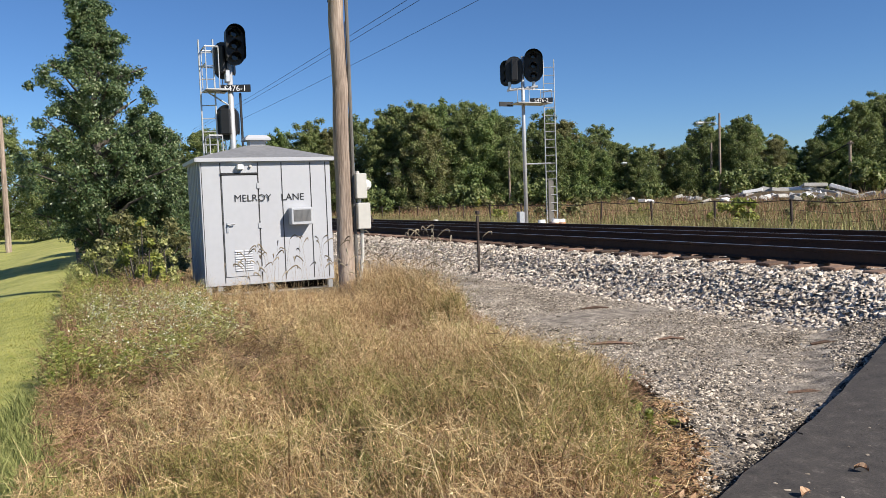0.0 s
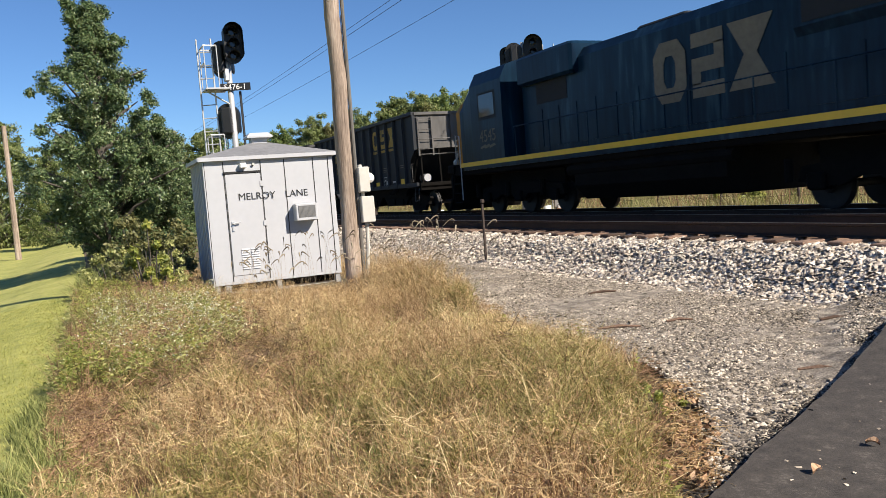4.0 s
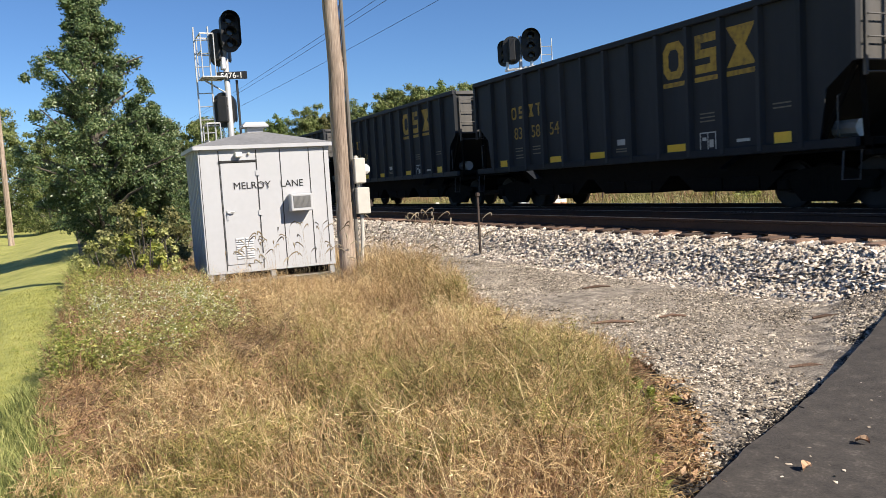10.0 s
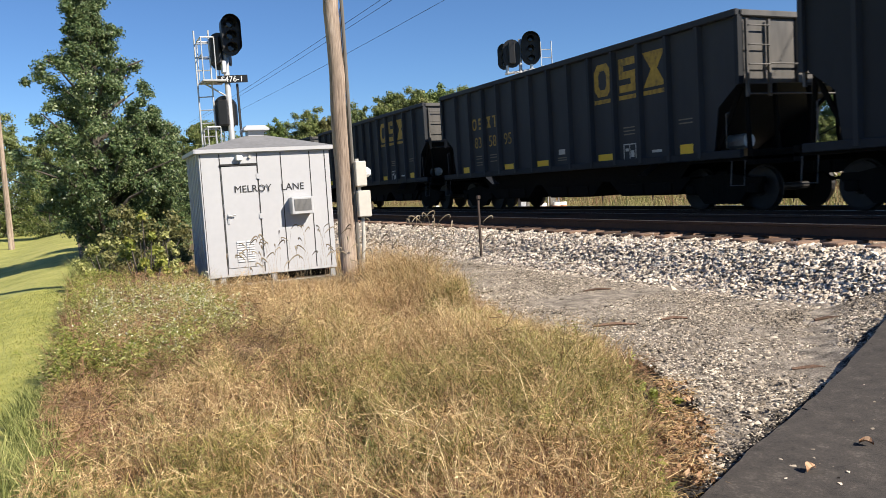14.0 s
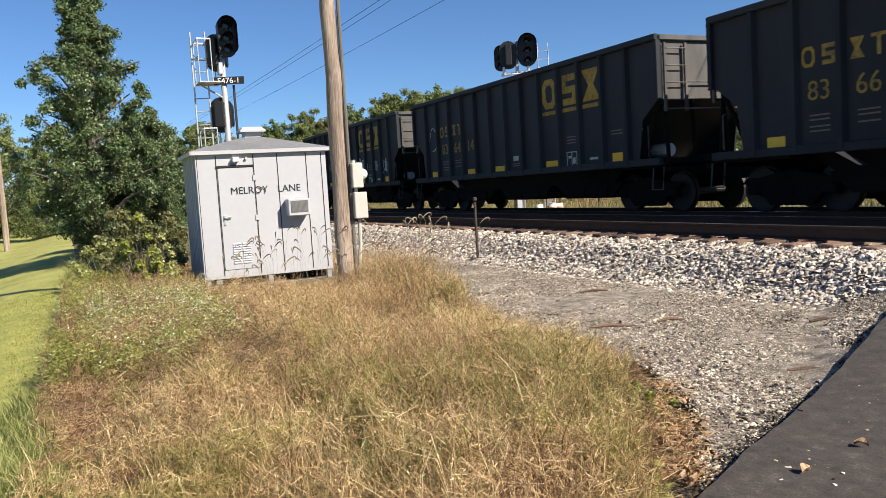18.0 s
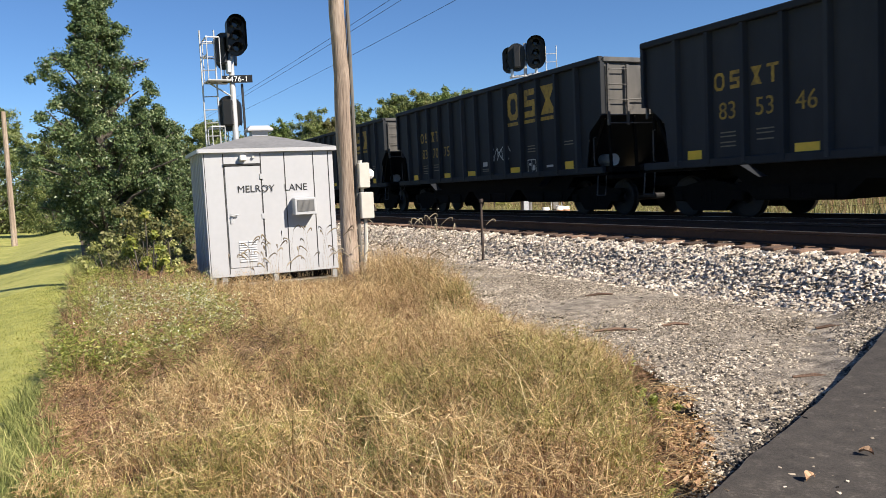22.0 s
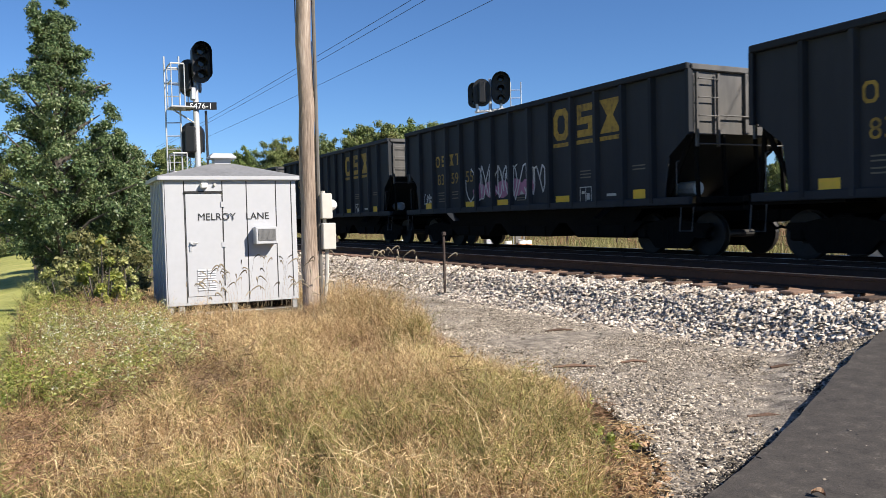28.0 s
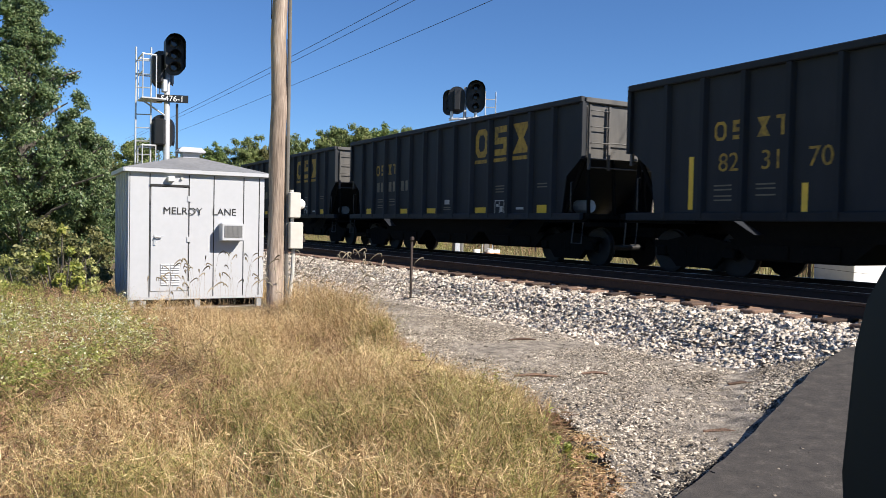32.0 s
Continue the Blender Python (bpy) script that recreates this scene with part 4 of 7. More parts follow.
    for y in (-1.02, -0.92, -0.82, 0.82, 0.92, 1.02):
        part("brake_hose", Geo().tube([(10.70, y, 1.05), (10.86, y, 0.7), (11.0, y + 0.03, 0.38)], 0.022, 6), M_CONDUIT, lo)
    for y in (-1.3, 1.3):
        part("corner_rail", Geo().tube([(10.72, y, 0.55), (10.74, y, 1.3), (10.6, y * 0.94, 1.75), (10.35, y * 0.88, 2.55)], 0.024, 6), M_HANDRAIL, lo, "pale corner grab rail")
    part("rear_headlight", Geo().tube([(-9.86, 0.12, 4.42), (-9.94, 0.12, 4.42)], 0.11, 12), M_PALEMARK, lo)
    part("anticlimber", Geo().box(9.6, 10.3, -1.5, 1.5, 1.45, 1.75, 0.03), M_UNDER, lo)
    part("rear_platform", Geo().box(-10.4, -9.4, -1.5, 1.5, 1.45, 1.72, 0.03), M_LOCOBLUE, lo)
    part("pilot_plate", Geo().box(10.05, 10.2, -1.45, 1.45, 0.55, 1.5), M_UNDER, lo)
    part("rear_pilot", Geo().box(-10.3, -10.15, -1.45, 1.45, 0.5, 1.5), M_UNDER, lo)
    g = Geo()
    g.prism([(10.2, 0.75), (10.48, 0.14), (10.40, 0.14), (10.1, 0.75)], 1, -1.45, 0)
    g.prism([(10.2, 0.75), (10.48, 0.14), (10.40, 0.14), (10.1, 0.75)], 1, 0, 1.45)
    part("snow_plough", g, M_UNDER, lo, "black snow plough")
    for x in (-10.3, 10.2):
        e = 1 if x > 0 else -1
        part("coupler", Geo().box(*sorted((x, e * 11.28)), -0.16, 0.16, 0.7, 1.02, 0.04), M_UNDER, lo)
    g = Geo()
    g.prism([(-1.45, 0.75), (-1.1, 0.38), (1.1, 0.38), (1.45, 0.75), (1.45, 1.35), (-1.45, 1.35)], 0, -2.6, 2.9)
    part("fuel_tank", g, M_UNDER, lo, "black fuel tank")
    for s in (-1, 1):
        part("air_reservoir", Geo().tube([(-2.8, s * 1.35, 1.18), (3.2, s * 1.35, 1.18)], 0.16, 10), M_UNDER, lo)
    for x in (-6.6, 6.4):
        g = Geo()
        for s in (-1, 1):
            g.prism([(-2.5, 0.55), (-2.4, 0.85), (-0.6, 1.0), (0.6, 1.0), (2.4, 0.85), (2.5, 0.55), (1.6, 0.45), (1.2, 0.62), (0.5, 0.62), (0.3, 0.45), (-0.3, 0.45), (-0.5, 0.62), (-1.2, 0.62), (-1.6, 0.45)], 1, *sorted((s * 1.0, s * 1.15)))
            for k in (-2.05, 0, 2.05):
                g.box(k - 0.2, k + 0.2, *sorted((s * 1.08, s * 1.25)), 0.38, 0.72, 0.04)
                g.tube([(k + 0.6, s * 1.2, 0.55), (k + 0.6, s * 1.2, 1.0)], 0.09, 8)
        g.box(-2.2, 2.2, -0.9, 0.9, 0.75, 1.3)
        tr = part("truck", g, M_UNDER, lo, "three-axle cast truck")
        tr.location = (x, 0, 0)
        for k in (-2.05, 0, 2.05):
            wheelset(tr, k)
    ahead = ("cab", "cab_front", "nose", "nose_side", "nose_window", "nose_door_edge", "windshield", "cab_window", "window_frame", "nose_handrail", "number_board", "board_number", "cab_number", "flash_stripe", "headlight", "ditch_light", "front_hose", "anticlimber", "pilot_plate", "snow_plough")
    for ob in lo.children:
        name = ob.name.split(".")[0]
        if name in ahead or (name == "emblem" and ob.location.x > 9):
            ob.location.x += 0.45
    return lo


ENGINES = []
lead = locomotive("dark blue and yellow freight locomotive leading the coal train")
second = copy_thing(lead, pose(0, 0, 0))
tagged(second, "dark blue freight locomotive running backwards, yellow hood end forward")
for ch in second.children:
    if ch.name.startswith("emblem") and abs(ch.location.x) < 1:      # the second engine's side lettering is worn away
        ch.material_slots[0].link = "OBJECT"
        ch.material_slots[0].material = M_FADED
        tagged(ch, "faded remains of emblem shapes")
for ob, x0, turn in ((lead, -66.8, 0), (second, -89.65, 180)):
    ob.matrix_world = pose(x0, 13.6, 0, 0, 0, turn)
    ENGINES.append((ob, x0, turn))

# ---- signal bungalow ----
shed = thing("signal_bungalow", "white painted steel railway equipment shed with a shallow grey hip roof", "equipment shed", pose(-15.14, 2.10, 0, 0, 0, 88.6))
# local axes: x along the front, y towards the back, z up
SW, SD, Z0, Z1 = 2.46, 1.85, -0.53, 1.76
for name, b in (("front_wall", (0, SW, 0, 0.04)), ("rear_wall", (0, SW, SD - 0.04, SD)), ("side_wall", (0, 0.04, 0.04, SD - 0.04)), ("side_wall", (SW - 0.04, SW, 0.04, SD - 0.04))):
    part(name, Geo().box(b[0], b[1], b[2], b[3], Z0, Z1), M_SHED, shed)
part("floor_pan", Geo().box(0, SW, 0, SD, Z0 - 0.03, Z0 - 0.002), M_SHED, shed)
# Added near-black bars that stand in for the shade beneath the floor.
for y in (0.4, 1.3):
    part("skid_beam", Geo().box(0.35, SW - 0.05, y, y + 0.2, -0.80, Z0 - 0.03), M_UNDER, shed, "dark bar added to stand for the shade under the shed")
for s in (0.0, 0.36, 1.05, 1.50, 2.06, 2.36):
    part("panel_seam", Geo().box(s - 0.003 if s else 0.02, s + 0.014 if s else 0.03, -0.004, 0.002, Z0 + 0.02, Z1 - 0.02), M_SEAM, shed)
for k in range(7):
    y = 0.12 + 0.26 * k
    part("side_rib", Geo().box(-0.035, 0.002, y, y + 0.07, Z0, Z1), M_SHED, shed)
    part("side_rib", Geo().box(SW - 0.002, SW + 0.035, y, y + 0.07, Z0, Z1), M_SHED, shed)
g = Geo()
o = 0.09
g.v += [(-o - 0.01, -o, Z1), (SW + o, -o, Z1), (SW + o, SD + o, Z1), (-o - 0.01, SD + o, Z1), (-o - 0.01, -o, Z1 + 0.07), (SW + o, -o, Z1 + 0.07), (SW + o, SD + o, Z1 + 0.07), (-o - 0.01, SD + o, Z1 + 0.07)]
g.f += [(3, 2, 1, 0), (0, 1, 5, 4), (1, 2, 6, 5), (2, 3, 7, 6), (3, 0, 4, 7)]
part("eave", g, M_SHED, shed, "white eave band")
g = Geo()
cx, cy, zr = SW / 2, SD / 2, Z1 + 0.36
g.v += [(-o - 0.01, -o, Z1 + 0.072), (SW + o, -o, Z1 + 0.072), (SW + o, SD + o, Z1 + 0.072), (-o - 0.01, SD + o, Z1 + 0.072), (cx - 0.2, cy - 0.15, zr), (cx + 0.2, cy - 0.15, zr), (cx + 0.2, cy + 0.15, zr), (cx - 0.2, cy + 0.15, zr)]
g.f += [(0, 1, 5, 4), (1, 2, 6, 5), (2, 3, 7, 6), (3, 0, 4, 7), (4, 5, 6, 7)]
part("roof", g, M_SHEDROOF, shed, "grey shallow hip roof")
g = Geo()
g.box(cx - 0.155, cx + 0.155, cy - 0.155, cy + 0.155, zr - 0.02, zr + 0.10)
vent = part("roof_vent", g, M_SHED, shed, "pale square roof vent")
g = Geo()
g.v += [(cx + a, cy + b, z) for z, w in ((zr + 0.10, 0.25), (zr + 0.13, 0.25), (zr + 0.20, 0.18)) for a, b in ((-w, -w), (w, -w), (w, w), (-w, w))]
g.f += [(3, 2, 1, 0), (8, 9, 10, 11)] + [(r + i, r + (i + 1) % 4, r + 4 + (i + 1) % 4, r + 4 + i) for r in (0, 4) for i in range(4)]
part("vent_cap", g, M_SHED, vent)
door = part("door", Geo().box(0.385, 1.035, -0.014, 0.0, -0.40, 1.50, 0.004), M_SHED, shed, "white steel door")
part("door_gap", Geo().box(0.378, 1.042, -0.003, 0.003, -0.407, 1.545), M_SEAM, shed)
for x in (1.0,):
    for z in (1.30, 0.55, -0.28):
        part("hinge", Geo().box(x + 0.02, x + 0.09, -0.03, -0.012, z - 0.05, z + 0.05), M_SHED, door)
part("handle", Geo().tube([(0.45, -0.02, 0.58), (0.45, -0.06, 0.58), (0.58, -0.065, 0.60)], 0.014, 6).box(0.43, 0.47, -0.03, -0.012, 0.44, 0.62), M_GALV, door)
part("drip_cap", Geo().box(0.36, 1.06, -0.03, 0.0, 1.515, 1.55), M_SEAM, shed)
for k in range(9):
    for x in (0.56, 0.74):
        z = 0.10 - 0.045 * k
        g = Geo()
        g.quad((x, -0.015, z), (x + 0.15, -0.015, z), (x + 0.15, -0.035, z - 0.03), (x, -0.035, z - 0.03))
        g.quad((x, -0.035, z - 0.03), (x + 0.15, -0.035, z - 0.03), (x + 0.15, -0.015, z - 0.034), (x, -0.015, z - 0.034))
        part("louvre", g, M_SHED, door)
lamp = part("door_lamp", Geo().box(0.66, 0.78, -0.12, 0.0, 1.60, 1.70, 0.015), M_WHITE, shed)
part("door_sensor", Geo().tube([(0.92, 0, 1.67), (0.92, -0.05, 1.67)], 0.025, 8), M_GREYBOX, shed)
ac = part("air_conditioner", Geo().box(1.60, 2.02, -0.26, 0.0, 0.53, 0.86, 0.015), M_SHED, shed, "white box air conditioner")
part("coil_grille", Geo().box(1.65, 1.98, -0.268, -0.258, 0.60, 0.82), M_COIL, ac)
for k in range(14):
    part("fin", Geo().box(1.655 + 0.0232 * k, 1.660 + 0.0232 * k, -0.272, -0.266, 0.605, 0.815), M_COIL, ac)
for word, x in (("MELROY", 0.94), ("LANE", 1.70)):
    ob = part("lettering", text_mesh(word, 0.185, M_INK), M_INK, shed, "black painted word " + word)
    ob.matrix_local = pose(x, -0.022 if word == "MELROY" else -0.008, 1.01, 90, 0, 0)
for x in (0.07, 0.27, SW - 0.07, SW / 2):
    for y in (0.07, SD - 0.07):
        part("leg", Geo().box(x - 0.045, x + 0.045, y - 0.045, y + 0.045, -0.86, Z0 - 0.05), M_GALV, shed)
tagged(new("concrete_footing", Geo().box(0.0, SW, 0.1, SD - 0.1, -0.90, -0.735, 0.02).mesh("concrete_footing", M_CONC)), "weathered concrete slab under the equipment shed", "slab").matrix_world = pose(-15.14, 2.10, 0, 0, 0, 88.6)

# ---- pole, signals and posts ----
pole = thing("utility_pole", "weathered grey-brown wooden utility pole beside the equipment shed", "utility pole", pose(-11.8, 3.75, -0.8, -0.5, -1.0, 0))
g = Geo()
g.tube([(0.02 * math.sin(k * 1.3), 0.015 * math.cos(k * 1.7), k * 0.5) for k in range(21)], [0.131 - 0.0016 * k for k in range(21)], 18)
part("shaft", g, M_POLEWOOD, pole, smooth=True)
g = Geo()
for k in range(5):
    a = 0.9 + 1.15 * k
    pts = [(0.128 * math.cos(a), 0.128 * math.sin(a), 1.5 + 1.1 * k), (0.121 * math.cos(a + 0.02), 0.121 * math.sin(a + 0.02), 4.5 + 1.0 * k)]
    g.tube(pts, 0.006, 4)
part("drying_crack", g, M_SEAM, pole)
part("conduit", Geo().tube([(0.06, 0.15, 0.0), (0.05, 0.145, 4.0), (0.04, 0.135, 9.6)], 0.03, 8), M_CONDUIT, pole, "dark grey conduit up the pole")
part("ground_wire", Geo().tube([(-0.02, 0.19, 0.2), (-0.02, 0.17, 5.0), (-0.02, 0.16, 9.8)], 0.008, 5), M_WIRE, pole)
box1 = part("meter_box", Geo().box(-0.04, 0.18, 0.15, 0.325, 1.775, 2.165, 0.012), M_GREYBOX, pole, "beige electricity meter box")
part("meter_dial", Geo().tube([(0.09, 0.325, 1.99), (0.09, 0.37, 1.99), (0.09, 0.41, 1.99)], [0.085, 0.08, 0.05], 14), M_WHITE, box1, "round glass meter")
part("meter_hub", Geo().tube([(-0.02, 0.24, 2.165), (-0.02, 0.24, 2.21)], 0.035, 10), M_GREYBOX, box1)
box2 = part("breaker_box", Geo().box(-0.05, 0.18, 0.16, 0.37, 1.30, 1.71, 0.012), M_GREYBOX, pole, "beige breaker box with a padlock")
part("padlock", Geo().tube([(0.08, 0.37, 1.52), (0.08, 0.41, 1.50), (0.08, 0.41, 1.45)], 0.018, 6).box(0.05, 0.11, 0.39, 0.43, 1.41, 1.47), M_RUSTPOST, box2)
part("conduit_elbow", Geo().tube([(0.06, 0.23, 1.70), (0.06, 0.23, 1.79)], 0.03, 8).tube([(0.06, 0.26, 1.30), (0.06, 0.25, 0.9), (0.06, 0.20, 0.5), (0.06, 0.20, 0.0)], 0.03, 8), M_GREYBOX, pole)

WIRES = [(15.56, 10.5), (14.99, 10.5), (18.3, 10.5)]
for y, z in WIRES:
    g = Geo()
    g.tube([(x, y, z + 0.00012 * (x + 30) ** 2 - 0.05) for x in range(-110, 61, 5)], 0.013, 5)
    tagged(new("overhead_wire", g.mesh("overhead_wire", M_WIRE)), "thin black overhead wire running along the railway", "wire", "line wires")


def signal_head(parent, x, y, z, turn, w=0.5, h=0.98, lamps=3, deep=0.30):
    """Tall oval backing with hooded lamps, facing local -y after the turn."""
    g = Geo()
    ou = [(w / 2 * math.cos(a), (h / 2 - w / 2) * (1 if math.sin(a) >= 0 else -1) + w / 2 * math.sin(a)) for a in [math.pi * 2 * (i + 0.5) / 20 for i in range(20)]]
    g.prism(ou, 1, -0.02, 0.02)
    head = part("signal_head", g, M_BLACK, parent, "black oval backboard")
    head.matrix_local = pose(x, y, z, 0, 0, turn)
    part("lamp_case", Geo().box(-0.12, 0.12, 0.02, 0.28, -h / 2 + 0.12, h / 2 - 0.12, 0.03), M_BLACK, head)
    for k in range(lamps):
        zc = (k - (lamps - 1) / 2) * h * 0.30
        g = Geo()
        n = 12
        for i in range(n):
            a, b = math.pi * (-0.12 + 1.24 * i / n), math.pi * (-0.12 + 1.24 * (i + 1) / n)
            r = 0.125
            g.quad((r * math.cos(a), -0.02, zc + r * math.sin(a)), (r * math.cos(b), -0.02, zc + r * math.sin(b)), (r * math.cos(b), -0.02 - deep, zc + r * math.sin(b) - 0.03), (r * math.cos(a), -0.02 - deep, zc + r * math.sin(a) - 0.03))
        part("hood", g, M_BLACK, head)
        part("lens", Geo().tube([(0, -0.02, zc), (0, -0.035, zc), (0, -0.045, zc)], [0.10, 0.10, 0.07], 14), M_GLASSDARK, head)
    # deep surround hood over the whole backboard
    g = Geo()
    for (a, b), (c, d) in zip(ou, ou[1:] + ou[:1]):
        if (b + d) / 2 > -h * 0.36:
            g.quad((a, -0.02, b), (c, -0.02, d), (c, -0.02 - deep * 0.9, d), (a, -0.02 - deep * 0.9, b))
    part("visor", g, M_BLACK, head)
    return head


def ladder(parent, x, y, z0, z1, w, material=M_ALU, dx=0.0, dy=1.0, lean=0.0):
    g = Geo()
    for s in (-w / 2, w / 2):
        g.tube([(x + s * dx, y + s * dy, z0), (x + s * dx + lean, y + s * dy, z1)], 0.021, 6)
    part("ladder_rail", g, material, parent)
    rung = Geo().tube([(-w / 2 * dx, -w / 2 * dy, 0), (w / 2 * dx, w / 2 * dy, 0)], 0.014, 6).mesh("rung", material)
    n = int((z1 - z0) / 0.3)
    for k in range(1, n):
        part("rung", rung, material, parent).location = (x + lean * k / n, y, z0 + (z1 - z0) * k / n)


def number_plate(parent, x, y, z, text, turn, w=0.72):
    pl = part("plate", Geo().box(-w / 2, w / 2, -0.008, 0.008, -0.09, 0.09), M_BLACK, parent, "black plate with white characters")
    pl.matrix_local = pose(x, y, z, 0, 0, turn)
    ob = part("plate_text", text_mesh(text, 0.19, M_WHITE), M_WHITE, pl, "white characters " + text)
    ob.matrix_local = pose(0, -0.012, -0.062, 90, 0, 0)


sg = thing("railway_signal", "silver signal mast with two black signal heads and a ladder", "railway signal", pose(-19.79, 3.60, -0.82), group="lineside signals")
part("mast", Geo().tube([(0, 0, 0), (0, 0, 3.0), (0, 0, 5.25)], [0.075, 0.075, 0.065], 14), M_ALU, sg, smooth=True)
part("mast_base", Geo().box(-0.3, 0.3, -0.3, 0.3, -0.1, 0.12, 0.03), M_CONC, sg)
signal_head(sg, 0.12, 0.12, 5.62, 88, 0.46, 0.94, 3, 0.32)
signal_head(sg, -0.15, -0.12, 5.3, 242, 0.44, 0.9, 3)
signal_head(sg, -0.1, -0.1, 3.80, 250, 0.52, 0.86, 3)
ladder(sg, -0.1, -0.52, 0.1, 5.78, 0.34, dx=0.35, dy=0.94)
g = Geo().box(-0.35, 0.35, -0.62, -0.08, 4.53, 4.56)
part("platform", g, M_ALU, sg)
for z0, top in ((4.56, 5.55), (2.75, 3.45)):
    for x, y in ((-0.32, -0.6), (0.32, -0.6), (-0.32, -0.12), (0.3, -0.3)):
        part("rail_post", Geo().tube([(x, y, z0), (x, y, top)], 0.014, 6), M_ALU, sg)
    part("guard_rail", Geo().tube([(-0.32, -0.12, top), (-0.32, -0.6, top), (0.32, -0.6, top), (0.3, -0.3, top)], 0.02, 6), M_ALU, sg)
    part("guard_rail", Geo().tube([(-0.32, -0.12, top - 0.4), (-0.32, -0.6, top - 0.4), (0.32, -0.6, top - 0.4)], 0.018, 6), M_ALU, sg)
part("lower_platform", Geo().box(-0.35, 0.35, -0.62, -0.08, 2.72, 2.75), M_ALU, sg)
part("strut", Geo().tube([(0.02, -0.05, 4.2), (0.1, -0.6, 4.52)], 0.02, 6), M_ALU, sg)
number_plate(sg, 0.12, 0.1, 4.6, "S476-1", 72)
part("cable_pipe", Geo().tube([(0.05, 0.24, 0), (0.05, 0.22, 4.5)], 0.03, 6), M_BLACK, sg)
part("junction_box", Geo().box(-0.1, 0.1, -0.12, 0.0, 4.75, 5.05, 0.02), M_GALV, sg)

sg = thing("railway_signal", "silver signal mast with paired black signal heads beyond the tracks", "railway signal", pose(-26.0, 15.62, -0.6), group="lineside signals")
part("mast", Geo().tube([(0, 0, 0), (0, 0, 4.0), (-0.05, 0.05, 6.8)], [0.075, 0.07, 0.06], 14), M_ALU, sg, smooth=True)
part("mast_base", Geo().tube([(0, 0, -0.1), (0, 0, 0.1), (0, 0, 0.5)], [0.24, 0.22, 0.11], 12), M_ALU, sg)
signal_head(sg, -0.15, -0.26, 6.28, 242, 0.66, 1.05, 3, 0.32)
signal_head(sg, -0.45, -0.42, 6.2, 62, 0.5, 0.95, 3, 0.2)
signal_head(sg, 0.1, 0.42, 6.42, 62, 0.70, 1.20, 3, 0.40)
part("cross_arm", Geo().tube([(-0.3, -0.5, 5.55), (0.2, 0.55, 5.65)], 0.05, 8), M_ALU, sg)
for x, y in ((-0.25, -0.42), (0.12, 0.42)):
    part("head_bracket", Geo().tube([(x, y, 5.55), (x, y, 5.85)], 0.06, 8), M_GALV, sg)
ladder(sg, 0.42, 0.9, 0.05, 6.65, 0.40, dx=0.4, dy=0.92)
part("platform", Geo().box(-0.35, 0.5, -0.5, 1.0, 5.0, 5.03), M_ALU, sg)
for y in (-0.5, 0.0, 0.5, 1.0):
    part("rail_post", Geo().tube([(0.45, y, 5.03), (0.45, y, 5.5)], 0.016, 6), M_ALU, sg)
part("guard_rail", Geo().tube([(0.45, -0.5, 5.5), (0.45, 1.0, 5.5), (-0.3, 1.0, 5.5)], 0.016, 6), M_ALU, sg)
number_plate(sg, 0.5, 0.5, 5.1, "S476-2", 62, 0.85)
part("side_plate", Geo().box(-0.35, -0.30, -0.85, -0.25, 4.95, 5.12), M_BLACK, sg)
part("ladder_brace", Geo().tube([(0.0, 0, 2.75), (0.42, 0.9, 2.75)], 0.03, 6), M_ALU, sg)
part("climb_guard", Geo().box(0.36, 0.42, 0.76, 1.00, 0.3, 2.1, 0.01), M_CONDUIT, sg, "dark grey ladder guard board")
part("relay_box", Geo().box(-0.14, 0.1, -0.35, -0.12, 0.35, 0.95, 0.015), M_GALV, sg)

for x, y in ((-25.55, 16.02), (-25.35, 16.5), (-25.3, 16.75)):
    g = Geo().tube([(0, 0, 0), (0, 0, 0.3), (0, 0, 0.32), (0, 0, 0.62)], [0.17, 0.16, 0.15, 0.14], 14)
    b = thing("marker_barrel", "white plastic marker post beside the signal base", "marker", pose(x, y, -0.60), group="white markers")
    part("body", g, M_WHITE, b, smooth=True)
    part("band", Geo().tube([(0, 0, 0.34), (0, 0, 0.5)], 0.158, 14), mat("marker_orange", (0.55, 0.25, 0.1), 0.6), b)
wp = thing("marker_post", "short white plastic marker post by the rails", "marker", pose(-36.0, 16.4, -0.7))
part("post", Geo().box(-0.1, 0.1, -0.1, 0.1, 0, 0.62, 0.02), M_WHITE, wp)

rp = thing("steel_post", "thin rusty black steel marker post standing in the ballast", "post", pose(-14.5, 7.50, -0.72))
part("stake", Geo().prism([(-0.024, -0.024), (0.024, -0.024), (0.024, 0.0), (0.005, 0.0), (0.005, 0.024), (-0.024, 0.024)], 2, 0, 1.28), M_RUSTPOST, rp)
part("cap", Geo().box(-0.038, 0.038, -0.038, 0.038, 1.30, 1.38, 0.012), M_RUSTPOST, rp)

# fence beyond the tracks
fence = thing("wire_fence", "sagging rusty wire fence on steel posts beyond the tracks", "fence")
pm = Geo().tube([(0, 0, 0), (0, 0, 1.2)], 0.045, 8).mesh("post", M_RUSTPOST)
FX = [-8.5 - 3.6 * k for k in range(16)]
for k, x in enumerate(FX):
    ob = part("post", pm, M_RUSTPOST, fence)
    ob.matrix_world = pose(x, 22.0 + 0.02 * k, ground_z(x, 22) - 0.05, random.uniform(-3, 3), random.uniform(-3, 3), 0)
